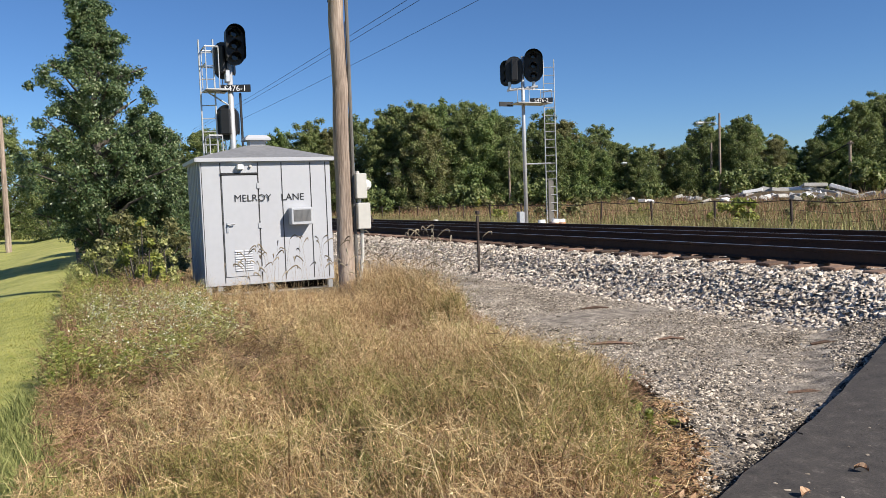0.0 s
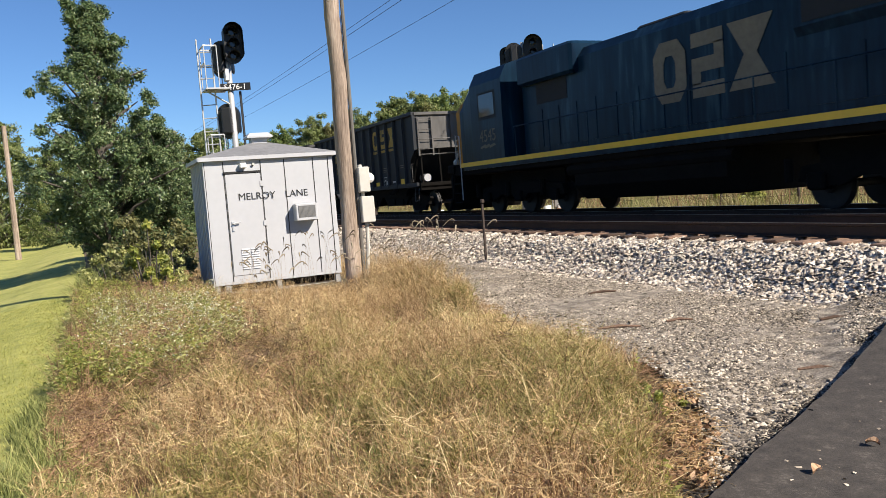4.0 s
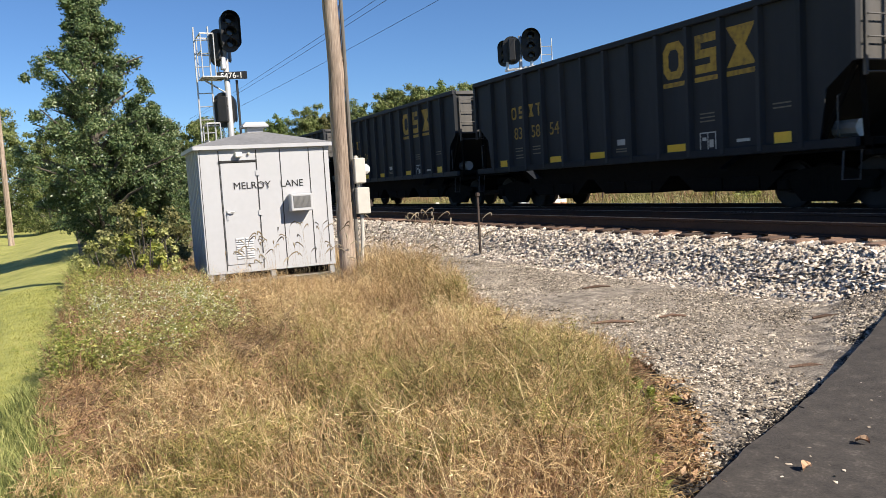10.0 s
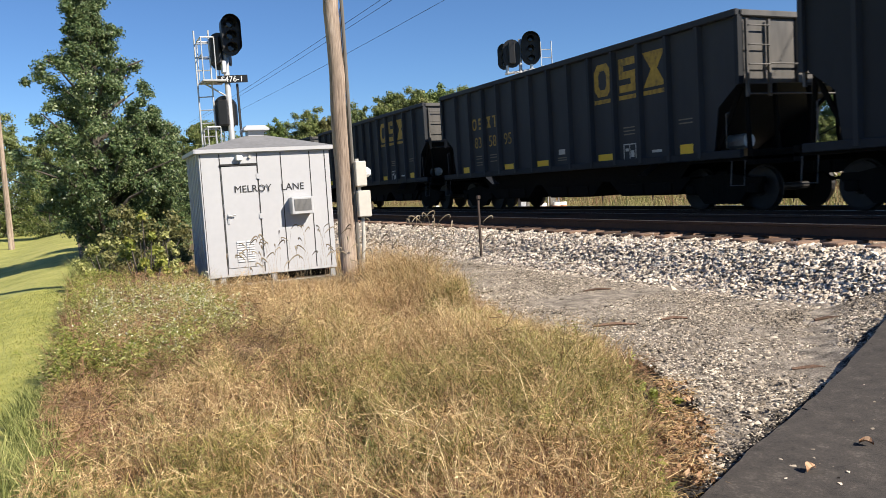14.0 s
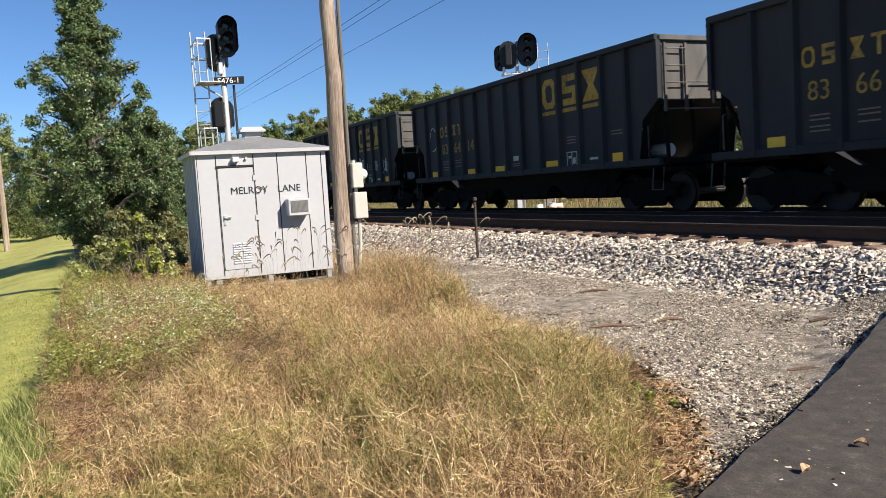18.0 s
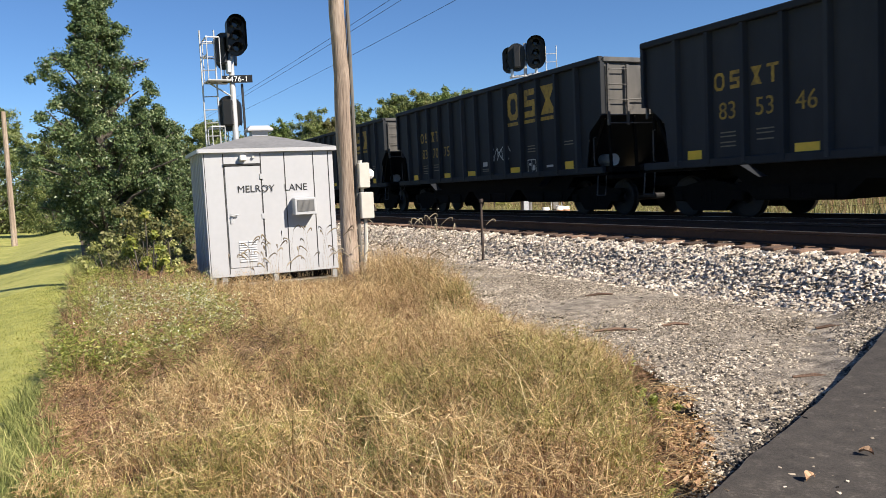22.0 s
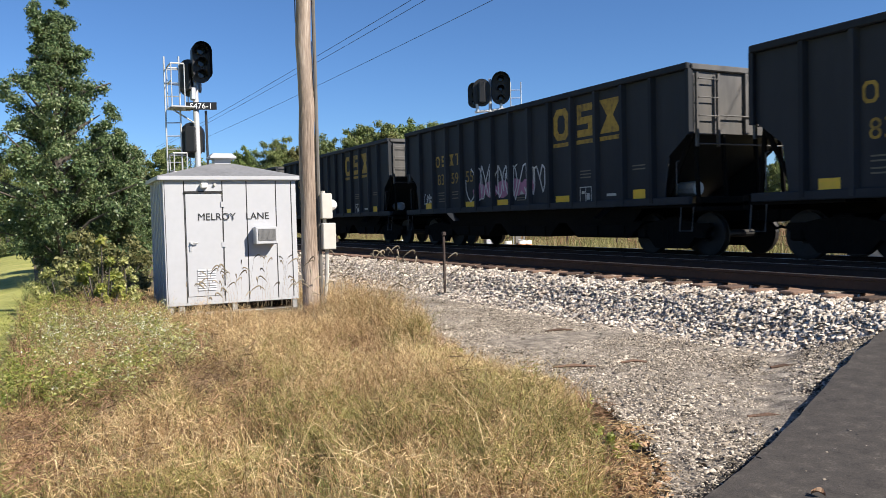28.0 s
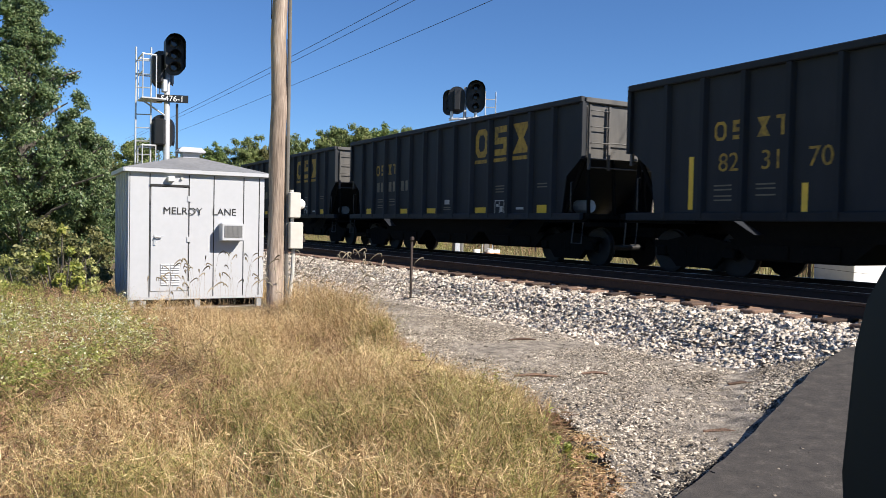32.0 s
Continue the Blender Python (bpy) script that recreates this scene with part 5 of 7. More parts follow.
for j, z in enumerate((1.12, 0.8, 0.5)):
    g = Geo()
    pts = []
    for a, b in zip(FX, FX[1:]):
        pts += [(a, 22.0, ground_z(a, 22) + z), ((a + b) / 2, 22.02, ground_z((a + b) / 2, 22) + z - 0.08 - 0.05 * random.random())]
    g.tube(pts, 0.018 if j == 0 else 0.006, 5)
    part("wire" if j else "top_rail", g, M_RUSTPOST, fence)

# far lamp posts, pole, rubble
for x, y, h, arm in ((-57.1, 55.96, 8.2, 1.6), (-59.8, 57.5, 5.6, 0), (-66.0, 53.5, 4.6, 1.3), (-70.0, 42.0, 5.0, 1.3), (-73.5, 30.2, 4.8, 1.4), (-68.5, 39.5, 6.0, 0)):
    lp = thing("street_lamp" if arm else "old_pole", "grey lamp post with a curved arm in the rough field" if arm else "bare grey wooden pole standing in the field", "lamp post" if arm else "pole", pose(x, y, ground_z(x, y) - 0.05), group="field lamps" if arm else "")
    part("shaft", Geo().tube([(0, 0, 0), (0, 0, h)], [0.13, 0.09], 8), M_POLEWOOD, lp)
    if arm:
        part("arm", Geo().tube([(0, 0, h * 0.86), (-0.3, -0.3, h * 0.9), (-arm * 0.7, -arm * 0.7, h * 0.91)], 0.04, 6), M_GALV, lp)
        part("lantern", Geo().tube([(-arm * 0.62, -arm * 0.62, h * 0.905), (-arm * 0.85, -arm * 0.85, h * 0.90), (-arm * 0.95, -arm * 0.95, h * 0.905)], [0.09, 0.16, 0.05], 8), M_WHITE, lp, "pale lamp head")
lp = thing("utility_pole", "wooden utility pole far across the field", "utility pole", pose(-51.8, 67.1, ground_z(-51.8, 67.1)))
part("shaft", Geo().tube([(0, 0, 0), (0, 0, 4.9)], [0.16, 0.12], 8), M_POLEWOOD, lp)
part("insulator", Geo().box(-0.3, 0.3, -0.05, 0.05, 4.6, 4.75), M_POLEWOOD, lp)
g = Geo()
g.tube([(-51.8 - 14 * s * 1.0, 67.1 + 2 * s, ground_z(-51.8, 67) + 4.7 - 4.2 * s * (2 - s) * 0.62) for s in [k / 8 for k in range(9)]], 0.05, 4)
tagged(new("overhead_wire", g.mesh("overhead_wire", M_WIRE)), "sagging black cable hanging from the far pole", "wire", "field wires")
lp = thing("utility_pole", "leaning brown wooden pole on the lawn", "utility pole", pose(-51.3, -3.4, -1.6, 0, -1, 0))
part("shaft", Geo().tube([(0, 0, 0), (0, 0, 8)], [0.17, 0.12], 10), M_POLEWOOD, lp)

rnd = random.Random(4)
for k in range(80):
    x, y = -45.5 + rnd.gauss(0, 6), 48.5 + rnd.gauss(0, 2.2)
    big = k < 7
    w = rnd.uniform(1.6, 3.2) if big else rnd.uniform(0.35, 1.0)
    if big:
        x, y = -44.2 + 1.0 * (k - 3) + rnd.uniform(-0.4, 0.4), 49.6 + 0.5 * k
    g = Geo().box(-w / 2, w / 2, -w * 0.35, w * 0.35, -0.14, 0.14, 0.03)
    g.v = [(a + 0.12 * w * noise.noise((a * 2, b * 2, k)), b + 0.12 * w * noise.noise((a, b, k + 9)), c) for a, b, c in g.v]
    ob = new("concrete_slab" if big else "rubble_block", g.mesh("rubble", M_CONC if k % 3 else M_WHITE))
    ob.matrix_world = pose(x, y, ground_z(x, y) + (0.55 if big else 0.25) + rnd.uniform(0, 0.35), rnd.uniform(-25, 25), rnd.uniform(-20, 20), rnd.uniform(0, 180))
    tagged(ob, "broken pale concrete slab tilted on the rubble heap" if big else "chunk of broken concrete in the rubble heap", "rubble", "rubble heap")
hp = Geo()
for i in range(30):
    for j in range(10):
        def q(a, b):
            x, y = -58 + a, 47 + b * 0.8
            return (x, y, ground_z(x, y) - 0.1 + 1.0 * math.exp(-((x + 44.7) / 7) ** 2 - ((y - 49.5) / 2.4) ** 2) + 0.25 * noise.noise((x, y, 1)))
        hp.quad(q(i, j), q(i + 1, j), q(i + 1, j + 1), q(i, j + 1))
tagged(new("rubble_mound", hp.mesh("rubble_mound", M_SOIL)), "low mound of earth under the concrete rubble", "mound", kind="structure")

wb = thing("equipment_cabinet", "white painted equipment cabinet beyond the crossing", "cabinet", pose(-13.9, 22.6, -0.75, 0, 0, 2))
part("cabinet_body", Geo().box(-1.8, -0.5, -0.3, 2.7, 0, 1.24, 0.02), M_WHITE, wb)
part("cabinet_roof", Geo().box(-1.84, -0.46, -0.34, 2.74, 1.242, 1.30, 0.01), M_WHITE, wb)


# ---- trees and bushes ----
def leaf_cloud(name, centres, radii, per, size, material, seed, flat_=0.75, shell=0.55, narrow=0.55, even=1.0):
    """Many small bent leaves round clump centres."""
    r = np.random.RandomState(seed)
    C, R = np.repeat(np.array(centres), per, 0), np.repeat(np.array(radii), per)
    d = r.normal(size=C.shape)
    d /= np.linalg.norm(d, axis=1)[:, None]
    rad = R * (shell + (1 - shell) * r.rand(len(R)) ** even) * (0.65 + 0.5 * r.rand(len(R)))
    p = C + d * rad[:, None] * np.array([1, 1, flat_])
    n = d * 0.6 + r.normal(size=d.shape) * 0.55 + np.array([0, 0, 0.35])
    n /= np.linalg.norm(n, axis=1)[:, None]
    a = np.cross(n, r.normal(size=n.shape))
    a /= np.linalg.norm(a, axis=1)[:, None]
    b = np.cross(n, a)
    s = size * (0.6 + 0.8 * r.rand(len(p)))[:, None]
    v = np.stack([p - a * s, p + b * s * narrow - n * s * 0.15, p + a * s, p - b * s * narrow - n * s * 0.15], 1).reshape(-1, 3)
    f = np.arange(len(v)).reshape(-1, 4)
    return array_mesh(name, v, f, material)


def tree(label, x, y, z, height, width, seed, material, clumps, per, size, lowest=0.12, taper=0.55, profile=None):
    single = profile is not None
    rnd = random.Random(seed)
    tr = thing("tree", label, "tree", pose(x, y, z))
    g = Geo()
    r0 = height * 0.018 + 0.03
    g.tube([(0.1 * math.sin(k + seed), 0.1 * math.cos(1.3 * k + seed), height * 0.92 * k / 8 - 0.15) for k in range(9)], [r0 * (1 - 0.11 * k) for k in range(9)], 8)
    part("trunk", g, M_BARK, tr)
    centres, radii = [], []
    limbs = Geo()
    n = clumps // 4
    for k in range(n):
        h = lowest + (1 - lowest) * (k + rnd.random()) / n
        spread = width / 2 * (math.sin(math.pi * min(1, (h - lowest) / (1 - lowest) * 0.62 + 0.30)) ** 0.8) * (1 - taper * max(0, h - 0.35))
        if profile:
            for (h0, w0), (h1, w1) in zip(profile, profile[1:]):
                if h0 <= h * height <= h1:
                    spread = w0 + (w1 - w0) * (h * height - h0) / (h1 - h0)
        a = k * 2.4 + rnd.uniform(-0.5, 0.5)
        q = spread * rnd.uniform(0.55, 1.2)
        tip = Vector((q * math.cos(a), q * math.sin(a), height * h * 0.98))
        root = Vector((0, 0, max(0.1, tip.z - q * rnd.uniform(0.5, 0.9))))
        bend = (root + tip) / 2 + Vector((0, 0, 0.1 * q))
        for s in (0.40, 0.62, 0.82, 1.0):
            p = root.lerp(bend, s * 2) if s < 0.5 else bend.lerp(tip, s * 2 - 1)
            j = 0.10 * width
            centres.append((p.x + rnd.uniform(-j, j), p.y + rnd.uniform(-j, j), p.z + rnd.uniform(-j, j) * 0.7))
            radii.append((0.20 + 0.20 * spread * (1.25 - s)) * rnd.uniform(0.7, 1.3) * (0.95 if profile else 1.8))
        if single:
            limbs = Geo()
        limbs.tube([root, bend, tip], [r0 * 0.4, r0 * 0.25, r0 * 0.08], 5)
        if single:
            part("limb", limbs, M_BARK, tr)
    if not single:
        tagged(part("branching", limbs, M_BARK, tr), kind="stuff")
    part("crown", leaf_cloud("crown", centres, radii, per, size, material, seed, 0.85, 0.15, 0.5, 0.9), material, tr)
    return tr


tree("tall dark green deciduous tree with glossy leaves on the lawn edge", -26.1, 0.78, -1.15, 8.7, 4.4, 3, M_LEAF_NEAR, 330, 350, 0.045, 0.13, 0.95, [(0, 0.3), (0.8, 0.5), (1.5, 1.1), (2.4, 2.0), (2.8, 2.2), (3.5, 2.2), (4.4, 2.0), (5.2, 1.45), (6.3, 1.5), (7.0, 0.9), (7.8, 0.55), (8.4, 0.3), (8.8, 0.1)])
tree("rounded dark green tree beside the taller one", -26.5, 2.35, -1.0, 5.0, 3.2, 8, M_LEAF_NEAR, 200, 280, 0.043, 0.12, 0.5, [(0, 0.5), (1.0, 1.0), (2.5, 1.3), (4.0, 0.9), (5.0, 0.4)])
tree("low dark green tree behind the equipment shed", -31.5, 2.2, -1.2, 4.6, 4.0, 12, M_LEAF_NEAR, 150, 180, 0.06, 0.05, 0.5)


def bush(label, x, y, z, h, w, seed, material, clumps, per, size):
    rnd = random.Random(seed)
    b = thing("bush", label, "bush", pose(x, y, z))
    g = Geo()
    centres, radii = [], []
    for k in range(clumps):
        a, q = rnd.uniform(0, 6.283), w / 2 * math.sqrt(rnd.random())
        hh = h * rnd.uniform(0.15, 1.0) * (1 - 0.5 * (q / (w / 2)) ** 2)
        centres.append((q * math.cos(a), q * math.sin(a), hh))
        radii.append(rnd.uniform(0.12, 0.2) * w * 0.7)
        g.tube([(0.3 * q * math.cos(a), 0.3 * q * math.sin(a), -0.05), (0.7 * q * math.cos(a), 0.7 * q * math.sin(a), hh * 0.6), centres[-1]], [0.02, 0.013, 0.005], 4)
    tagged(part("stem_cluster", g, M_BARK, b), kind="stuff")
    part("leaves", leaf_cloud("leaves", centres, radii, per, size, material, seed, 0.9, 0.2), material, b)
    return b


bush("yellow-green leafy sapling beside the shed", -14.4, 0.95, -0.85, 1.65, 0.8, 31, M_LEAF_YEL, 26, 60, 0.042)
bush("tangled green bush against the shed wall", -14.9, 1.45, -0.85, 1.25, 1.0, 32, M_WEED, 34, 110, 0.030)
bush("tangled dry olive bush behind the shed", -15.9, 1.0, -0.85, 1.45, 1.2, 33, M_LEAF_OLIVE, 40, 90, 0.034)
bush("leafy green bush at the lawn edge", -17.2, 0.5, -0.9, 1.25, 1.3, 34, M_WEED, 36, 100, 0.036)
bush("yellowing bush at the lawn edge", -15.6, 0.35, -0.95, 0.85, 1.0, 35, M_LEAF_YEL, 26, 80, 0.034)
bush("dense green bush behind the shed", -19.5, 1.3, -0.9, 1.9, 2.2, 36, M_LEAF_OLIVE, 40, 130, 0.045)
bush("brown dry brush in front of the shed corner", -14.1, 1.5, -0.85, 0.62, 0.8, 42, M_RUSSET, 24, 60, 0.022)
bush("bright green leafy weed at the gravel edge", -7.6, 3.92, -0.72, 0.30, 0.5, 37, M_LEAF_YEL, 16, 40, 0.028)
bush("low green creeping weed at the gravel edge", -8.0, 3.85, -0.72, 0.26, 0.8, 38, M_WEED, 18, 50, 0.026)
bush("bright green leafy weed beside the fallen leaves", -4.3, 3.42, -0.72, 0.22, 0.40, 39, M_LEAF_YEL, 12, 34, 0.024)
bush("yellow-green weed in the dry grass", -3.6, 2.42, -0.72, 0.26, 0.36, 40, M_LEAF_YEL, 12, 34, 0.022)
bush("yellow-green weed in the dry grass", -4.4, 0.66, -0.72, 0.26, 0.42, 41, M_LEAF_YEL, 12, 40, 0.022)

# wood beyond the tracks: a few crown shapes, each tree placed and turned by itself
kinds = []
for j, (m_, w, h) in enumerate(((M_LEAF_FAR, 8.5, 12), (M_LEAF_FAR, 7.0, 11), (M_LEAF_OLIVE, 8.0, 12), (M_LEAF_FAR, 9.0, 12.5), (M_LEAF_FAR2, 7.0, 10.5))):
    words = "tall green deciduous tree in the wood beyond the tracks" if m_ is M_LEAF_FAR else "olive-green thinning tree in the wood beyond the tracks"
    t_ = tree(words, 0, 0, 0, h, w, 50 + j, m_, 210, 180, 0.115, 0.04, 0.3)
    tagged(t_, group="far wood")
    kinds.append((t_, h, w))
rnd = random.Random(21)


def treetop(u):
    """Height of the wood's outline along its length, u from 0 (far end of the line) to 1."""
    pts = [(0.0, 11), (0.10, 12.5), (0.2, 13), (0.30, 12.5), (0.42, 10.5), (0.47, 8.5), (0.55, 7.2), (0.62, 7.0), (0.68, 10.3), (0.74, 9.2), (0.80, 6.5), (0.88, 7.0), (0.92, 11.5), (1.0, 13.5), (1.2, 14)]
    for (a, p), (b, q) in zip(pts, pts[1:]):
        if a <= u <= b:
            return p + (q - p) * (u - a) / (b - a)
    return 12


used = set()
PLACED = []
for row in range(3):
    for k in range(30):
        u = -0.22 + 1.36 * (k + 0.5 * (row % 2)) / 29 + rnd.uniform(-0.012, 0.012)
        x = -81 + 29 * u - 3.0 * row + rnd.uniform(-1.5, 1.5)
        y = 19 + 57 * u + 5.0 * row + rnd.uniform(-1.5, 1.5)
        if u < 0.05:
            x = -84 - 100 * (0.05 - u) * 1.2 - 3 * row
            y = 22 + 4 * row + rnd.uniform(-1, 1)
        want = (0.88 if u < 0.35 else 0.82) * treetop(max(0, u)) * rnd.uniform(0.84, 1.05) * (1.0 if row == 0 else 1.04)
        PLACED.append((x, y, want))
for n_, (x, y, want) in enumerate(PLACED):
    j = rnd.randrange(len(kinds))
    base, h, w = kinds[j]
    s = want / h
    ob = base if j not in used else copy_thing(base, pose(0, 0, 0))
    used.add(j)
    ob.matrix_world = pose(x, y, ground_z(x, y) - 0.1, 0, 0, rnd.uniform(0, 360)) @ Matrix.Diagonal((s * 0.95, s * 0.95, s, 1))
for j, (base, h, w) in enumerate(kinds):
    if j not in used:
        base.matrix_world = pose(-90, 60 + 3 * j, 0)

# shrubs along the wood's foot and in the field
shr = [bush("leafy shrub at the foot of the wood", 0, 0, 0, 2.6, 4.0, 70, M_LEAF_FAR, 30, 90, 0.16), bush("olive shrub in the rough field", 0, 0, 0, 1.5, 2.8, 71, M_LEAF_OLIVE, 24, 80, 0.13), bush("yellow-green shrub in the rough field", 0, 0, 0, 1.4, 1.8, 72, M_LEAF_YEL, 20, 80, 0.12)]
for s_ in shr:
    tagged(s_, group="field shrubs")
for k in range(64):
    if k < 40:
        u = -0.15 + 1.25 * k / 39
        x, y, j = -77 + 29 * u + rnd.uniform(-1.5, 1.5), 16.5 + 57 * u + rnd.uniform(-1, 1), rnd.choice((0, 0, 1, 2))
        if y < 24:
            y = 24 + rnd.uniform(0, 3)
    else:
        x, y, j = rnd.uniform(-60, -20), rnd.uniform(23.5, 45), rnd.choice((1, 2))
    s = rnd.uniform(0.7, 1.3) * (0.55 if k >= 40 else 1.0)
    ob = copy_thing(shr[j], pose(0, 0, 0))
    ob.matrix_world = pose(x, y, ground_z(x, y) - 0.05, 0, 0, rnd.uniform(0, 360)) @ Matrix.Diagonal((s, s, s, 1))
for k, s_ in enumerate(shr):
    px, py = ((-66.0, 46.0), (-40.0, 27.0), (-24.0, 24.2))[k]
    s_.matrix_world = pose(px, py, ground_z(px, py) - 0.05)
# trees round the lawn, far to the side and behind
for k, (x, y, h) in enumerate(((-78, -6, 11), (-86, -14, 12), (-70, -13, 10), (-64, -1.5, 7), (-92, 2, 12), (-80, -26, 11), (-75, 8, 9), (-58, 3.5, 7), (-50, 8, 6.5), (-66, 10, 8))):
    base, bh, w = kinds[k % 4]
    ob = copy_thing(base, pose(0, 0, 0))
    ob.matrix_world = pose(x, y, ground_z(x, y) - 0.1, 0, 0, 40 * k) @ Matrix.Diagonal((h / bh, h / bh, h / bh, 1))
    tagged(ob, "green tree at the far end of the lawn", group="lawn trees")


# ---- grasses and weeds ----
class Chart:
    """Values of a function of (x, y) on a fine grid, looked up for many points at once."""

    def __init__(self, fn, box, step):
        self.x0, self.y0, self.step = box[0], box[2], step
        self.nx, self.ny = int((box[1] - box[0]) / step) + 1, int((box[3] - box[2]) / step) + 1
        self.a = np.array([[float(fn(box[0] + (i + 0.5) * step, box[2] + (j + 0.5) * step)) for i in range(self.nx)] for j in range(self.ny)])

    def at(self, pts):
        i = np.clip(((pts[:, 0] - self.x0) / self.step).astype(int), 0, self.nx - 1)
        j = np.clip(((pts[:, 1] - self.y0) / self.step).astype(int), 0, self.ny - 1)
        return self.a[j, i]


def scatter(n, inside, box, seed):
    """n points on the ground of a box, spread evenly over where inside(x, y) holds."""
    r = np.random.RandomState(seed)
    step = max(0.05, math.sqrt((box[1] - box[0]) * (box[3] - box[2]) / 26000))
    ok = Chart(inside, box, step)
    j, i = np.nonzero(ok.a > 0.5)
    k = r.randint(0, len(i), n)
    x, y = box[0] + (i[k] + r.rand(n)) * step, box[2] + (j[k] + r.rand(n)) * step
    land = np.array([ground_z(box[0] + (a + 0.5) * step, box[2] + (b + 0.5) * step) for a, b in zip(i, j)])
    return np.stack([x, y, land[k] - 0.01], 1)


def patch(x, y, s, o):
    return noise.noise((x * s, y * s, o))


def clump(x, y):
    """Tufts: ragged patches of thick and thin growth."""
    return 0.5 * patch(x, y, 2.6, 30) + 0.35 * patch(x, y, 6.0, 31) + 0.4 * patch(x, y, 0.7, 32)


def weeds_zone(x, y):
    low = -0.34 + 0.14 * patch(x, 0, 0.8, 2) + (0.1 if x < -12 else -0.12 * smooth(-9, -5, x))
    return low < y < apron_y(x) + 0.25 * patch(x, y, 1.5, 5) - 0.50 * smooth(-6.0, -4.4, x) and x < -1.0 and not (-17.1 < x < -13.9 and 1.95 < y < 4.7)


BRAMBLES = [(-9.2, 1.42, 0.28), (-7.6, 1.38, 0.28), (-6.9, 1.05, 0.22), (-6.3, 0.32, 0.10), (-6.6, -0.12, 0.10), (-10.6, 0.55, 0.14), (-4.9, 0.45, 0.10), (-5.3, 2.95, 0.09)]


def tall(x, y):
    """How high the growth stands: tallest round the pole, low before the shed."""
    k = 1.0 + 0.75 * math.exp(-((x + 10.4) / 1.7) ** 2 - ((y - 4.15) / 0.62) ** 2)
    k *= 1 - 0.86 * smooth(-11.6, -13.0, x) * (1 - smooth(4.0, 4.8, y)) * smooth(1.5, 2.2, y)
    k *= 1 - 0.5 * math.exp(-((x + 10.9) / 1.2) ** 2 - ((y - 3.35) / 0.5) ** 2)
    k *= 0.55 + 0.45 * smooth(-0.4, 0.6, y)
    k *= 1 - 0.25 * smooth(-8.0, -6.5, x) * smooth(1.2, 0.5, y)
    for bx_, by_, br in BRAMBLES:
        k *= 1 - 0.7 * math.exp(-((x - bx_) / (br * 1.6)) ** 2 - ((y - by_) / br) ** 2)
    k *= 1 - 0.45 * smooth(0.9, 0.1, apron_y(x) - y) * smooth(-9.5, -7.5, x)
    return max(0.12, k * (1 + 0.4 * patch(x, y, 1.1, 20) + 0.4 * patch(x, y, 3.1, 21) + 0.45 * patch(x, y, 6.5, 22)))


TALL = Chart(tall, (-22.5, -1.0, -1.3, 6.2), 0.06)


def blades(name, pts, h, lean, width, material, seed, hvar=0.45, droop=0.35, shaped=False):
    """Bent grass blades: a quad and a tip for each point."""
    r = np.random.RandomState(seed)
    n = len(pts)
    a = r.rand(n) * 6.283
    H = h * (1 - hvar + 2 * hvar * r.rand(n)) * (TALL.at(pts) if shaped else 1.0)
    L = lean * (0.3 + r.rand(n)) * H
    d = np.stack([np.cos(a), np.sin(a), 0 * a], 1)
    side = np.stack([-np.sin(a + r.normal(size=n)), np.cos(a + r.normal(size=n)), 0 * a], 1)
    W = (width * (0.6 + 0.8 * r.rand(n)))[:, None]
    z = np.array([0, 0, 1.0])
    mid = pts + d * (L * 0.35)[:, None] + z * (H * 0.6)[:, None]
    tip = pts + d * L[:, None] * 1.15 + z * (H * (1 - droop * r.rand(n)))[:, None]
    v = np.stack([pts - side * W, pts + side * W, mid + side * W * 0.8, mid - side * W * 0.8, tip + side * W * 0.15, tip - side * W * 0.15], 1).reshape(-1, 3)
    b = np.arange(n)[:, None] * 6
    f = np.concatenate([b + np.array([[0, 1, 2, 3]]), b + np.array([[3, 2, 4, 5]])], 0)
    return array_mesh(name, v, f, material)


def tangle(name, base, material, seed, lo=0.05, hi=0.16, width=0.0016, top=0.34, flatness=0.45, low=0.0):
    """Fine broken stems lying every way in the depth of the growth; short ones are straight."""
    r = np.random.RandomState(seed)
    n = len(base)
    H = top * TALL.at(base)
    c = base + np.stack([0 * H, 0 * H, H * (low + (1 - low) * r.rand(n) ** 0.6)], 1)
    d = r.normal(size=(n, 3)) * np.array([1, 1, flatness])
    d /= np.linalg.norm(d, axis=1)[:, None]
    L = r.uniform(lo, hi, n)[:, None]
    side = np.cross(d, r.normal(size=(n, 3)))
    side /= np.linalg.norm(side, axis=1)[:, None]
    w = side * width * (0.6 + 0.9 * r.rand(n))[:, None]
    if hi < 0.09:
        v = np.stack([c - d * L - w, c - d * L + w, c + d * L + w * 0.5, c + d * L - w * 0.5], 1).reshape(-1, 3)
        return array_mesh(name, v, np.arange(len(v)).reshape(-1, 4), material)
    bend = side[:, [1, 2, 0]] * L * 0.18
    v = np.stack([c - d * L - w, c - d * L + w, c + bend + w, c + bend - w, c + d * L + w * 0.4, c + d * L - w * 0.4], 1).reshape(-1, 3)
    b = np.arange(n)[:, None] * 6
    f = np.concatenate([b + np.array([[0, 1, 2, 3]]), b + np.array([[3, 2, 4, 5]])], 0)
    return array_mesh(name, v, f, material)


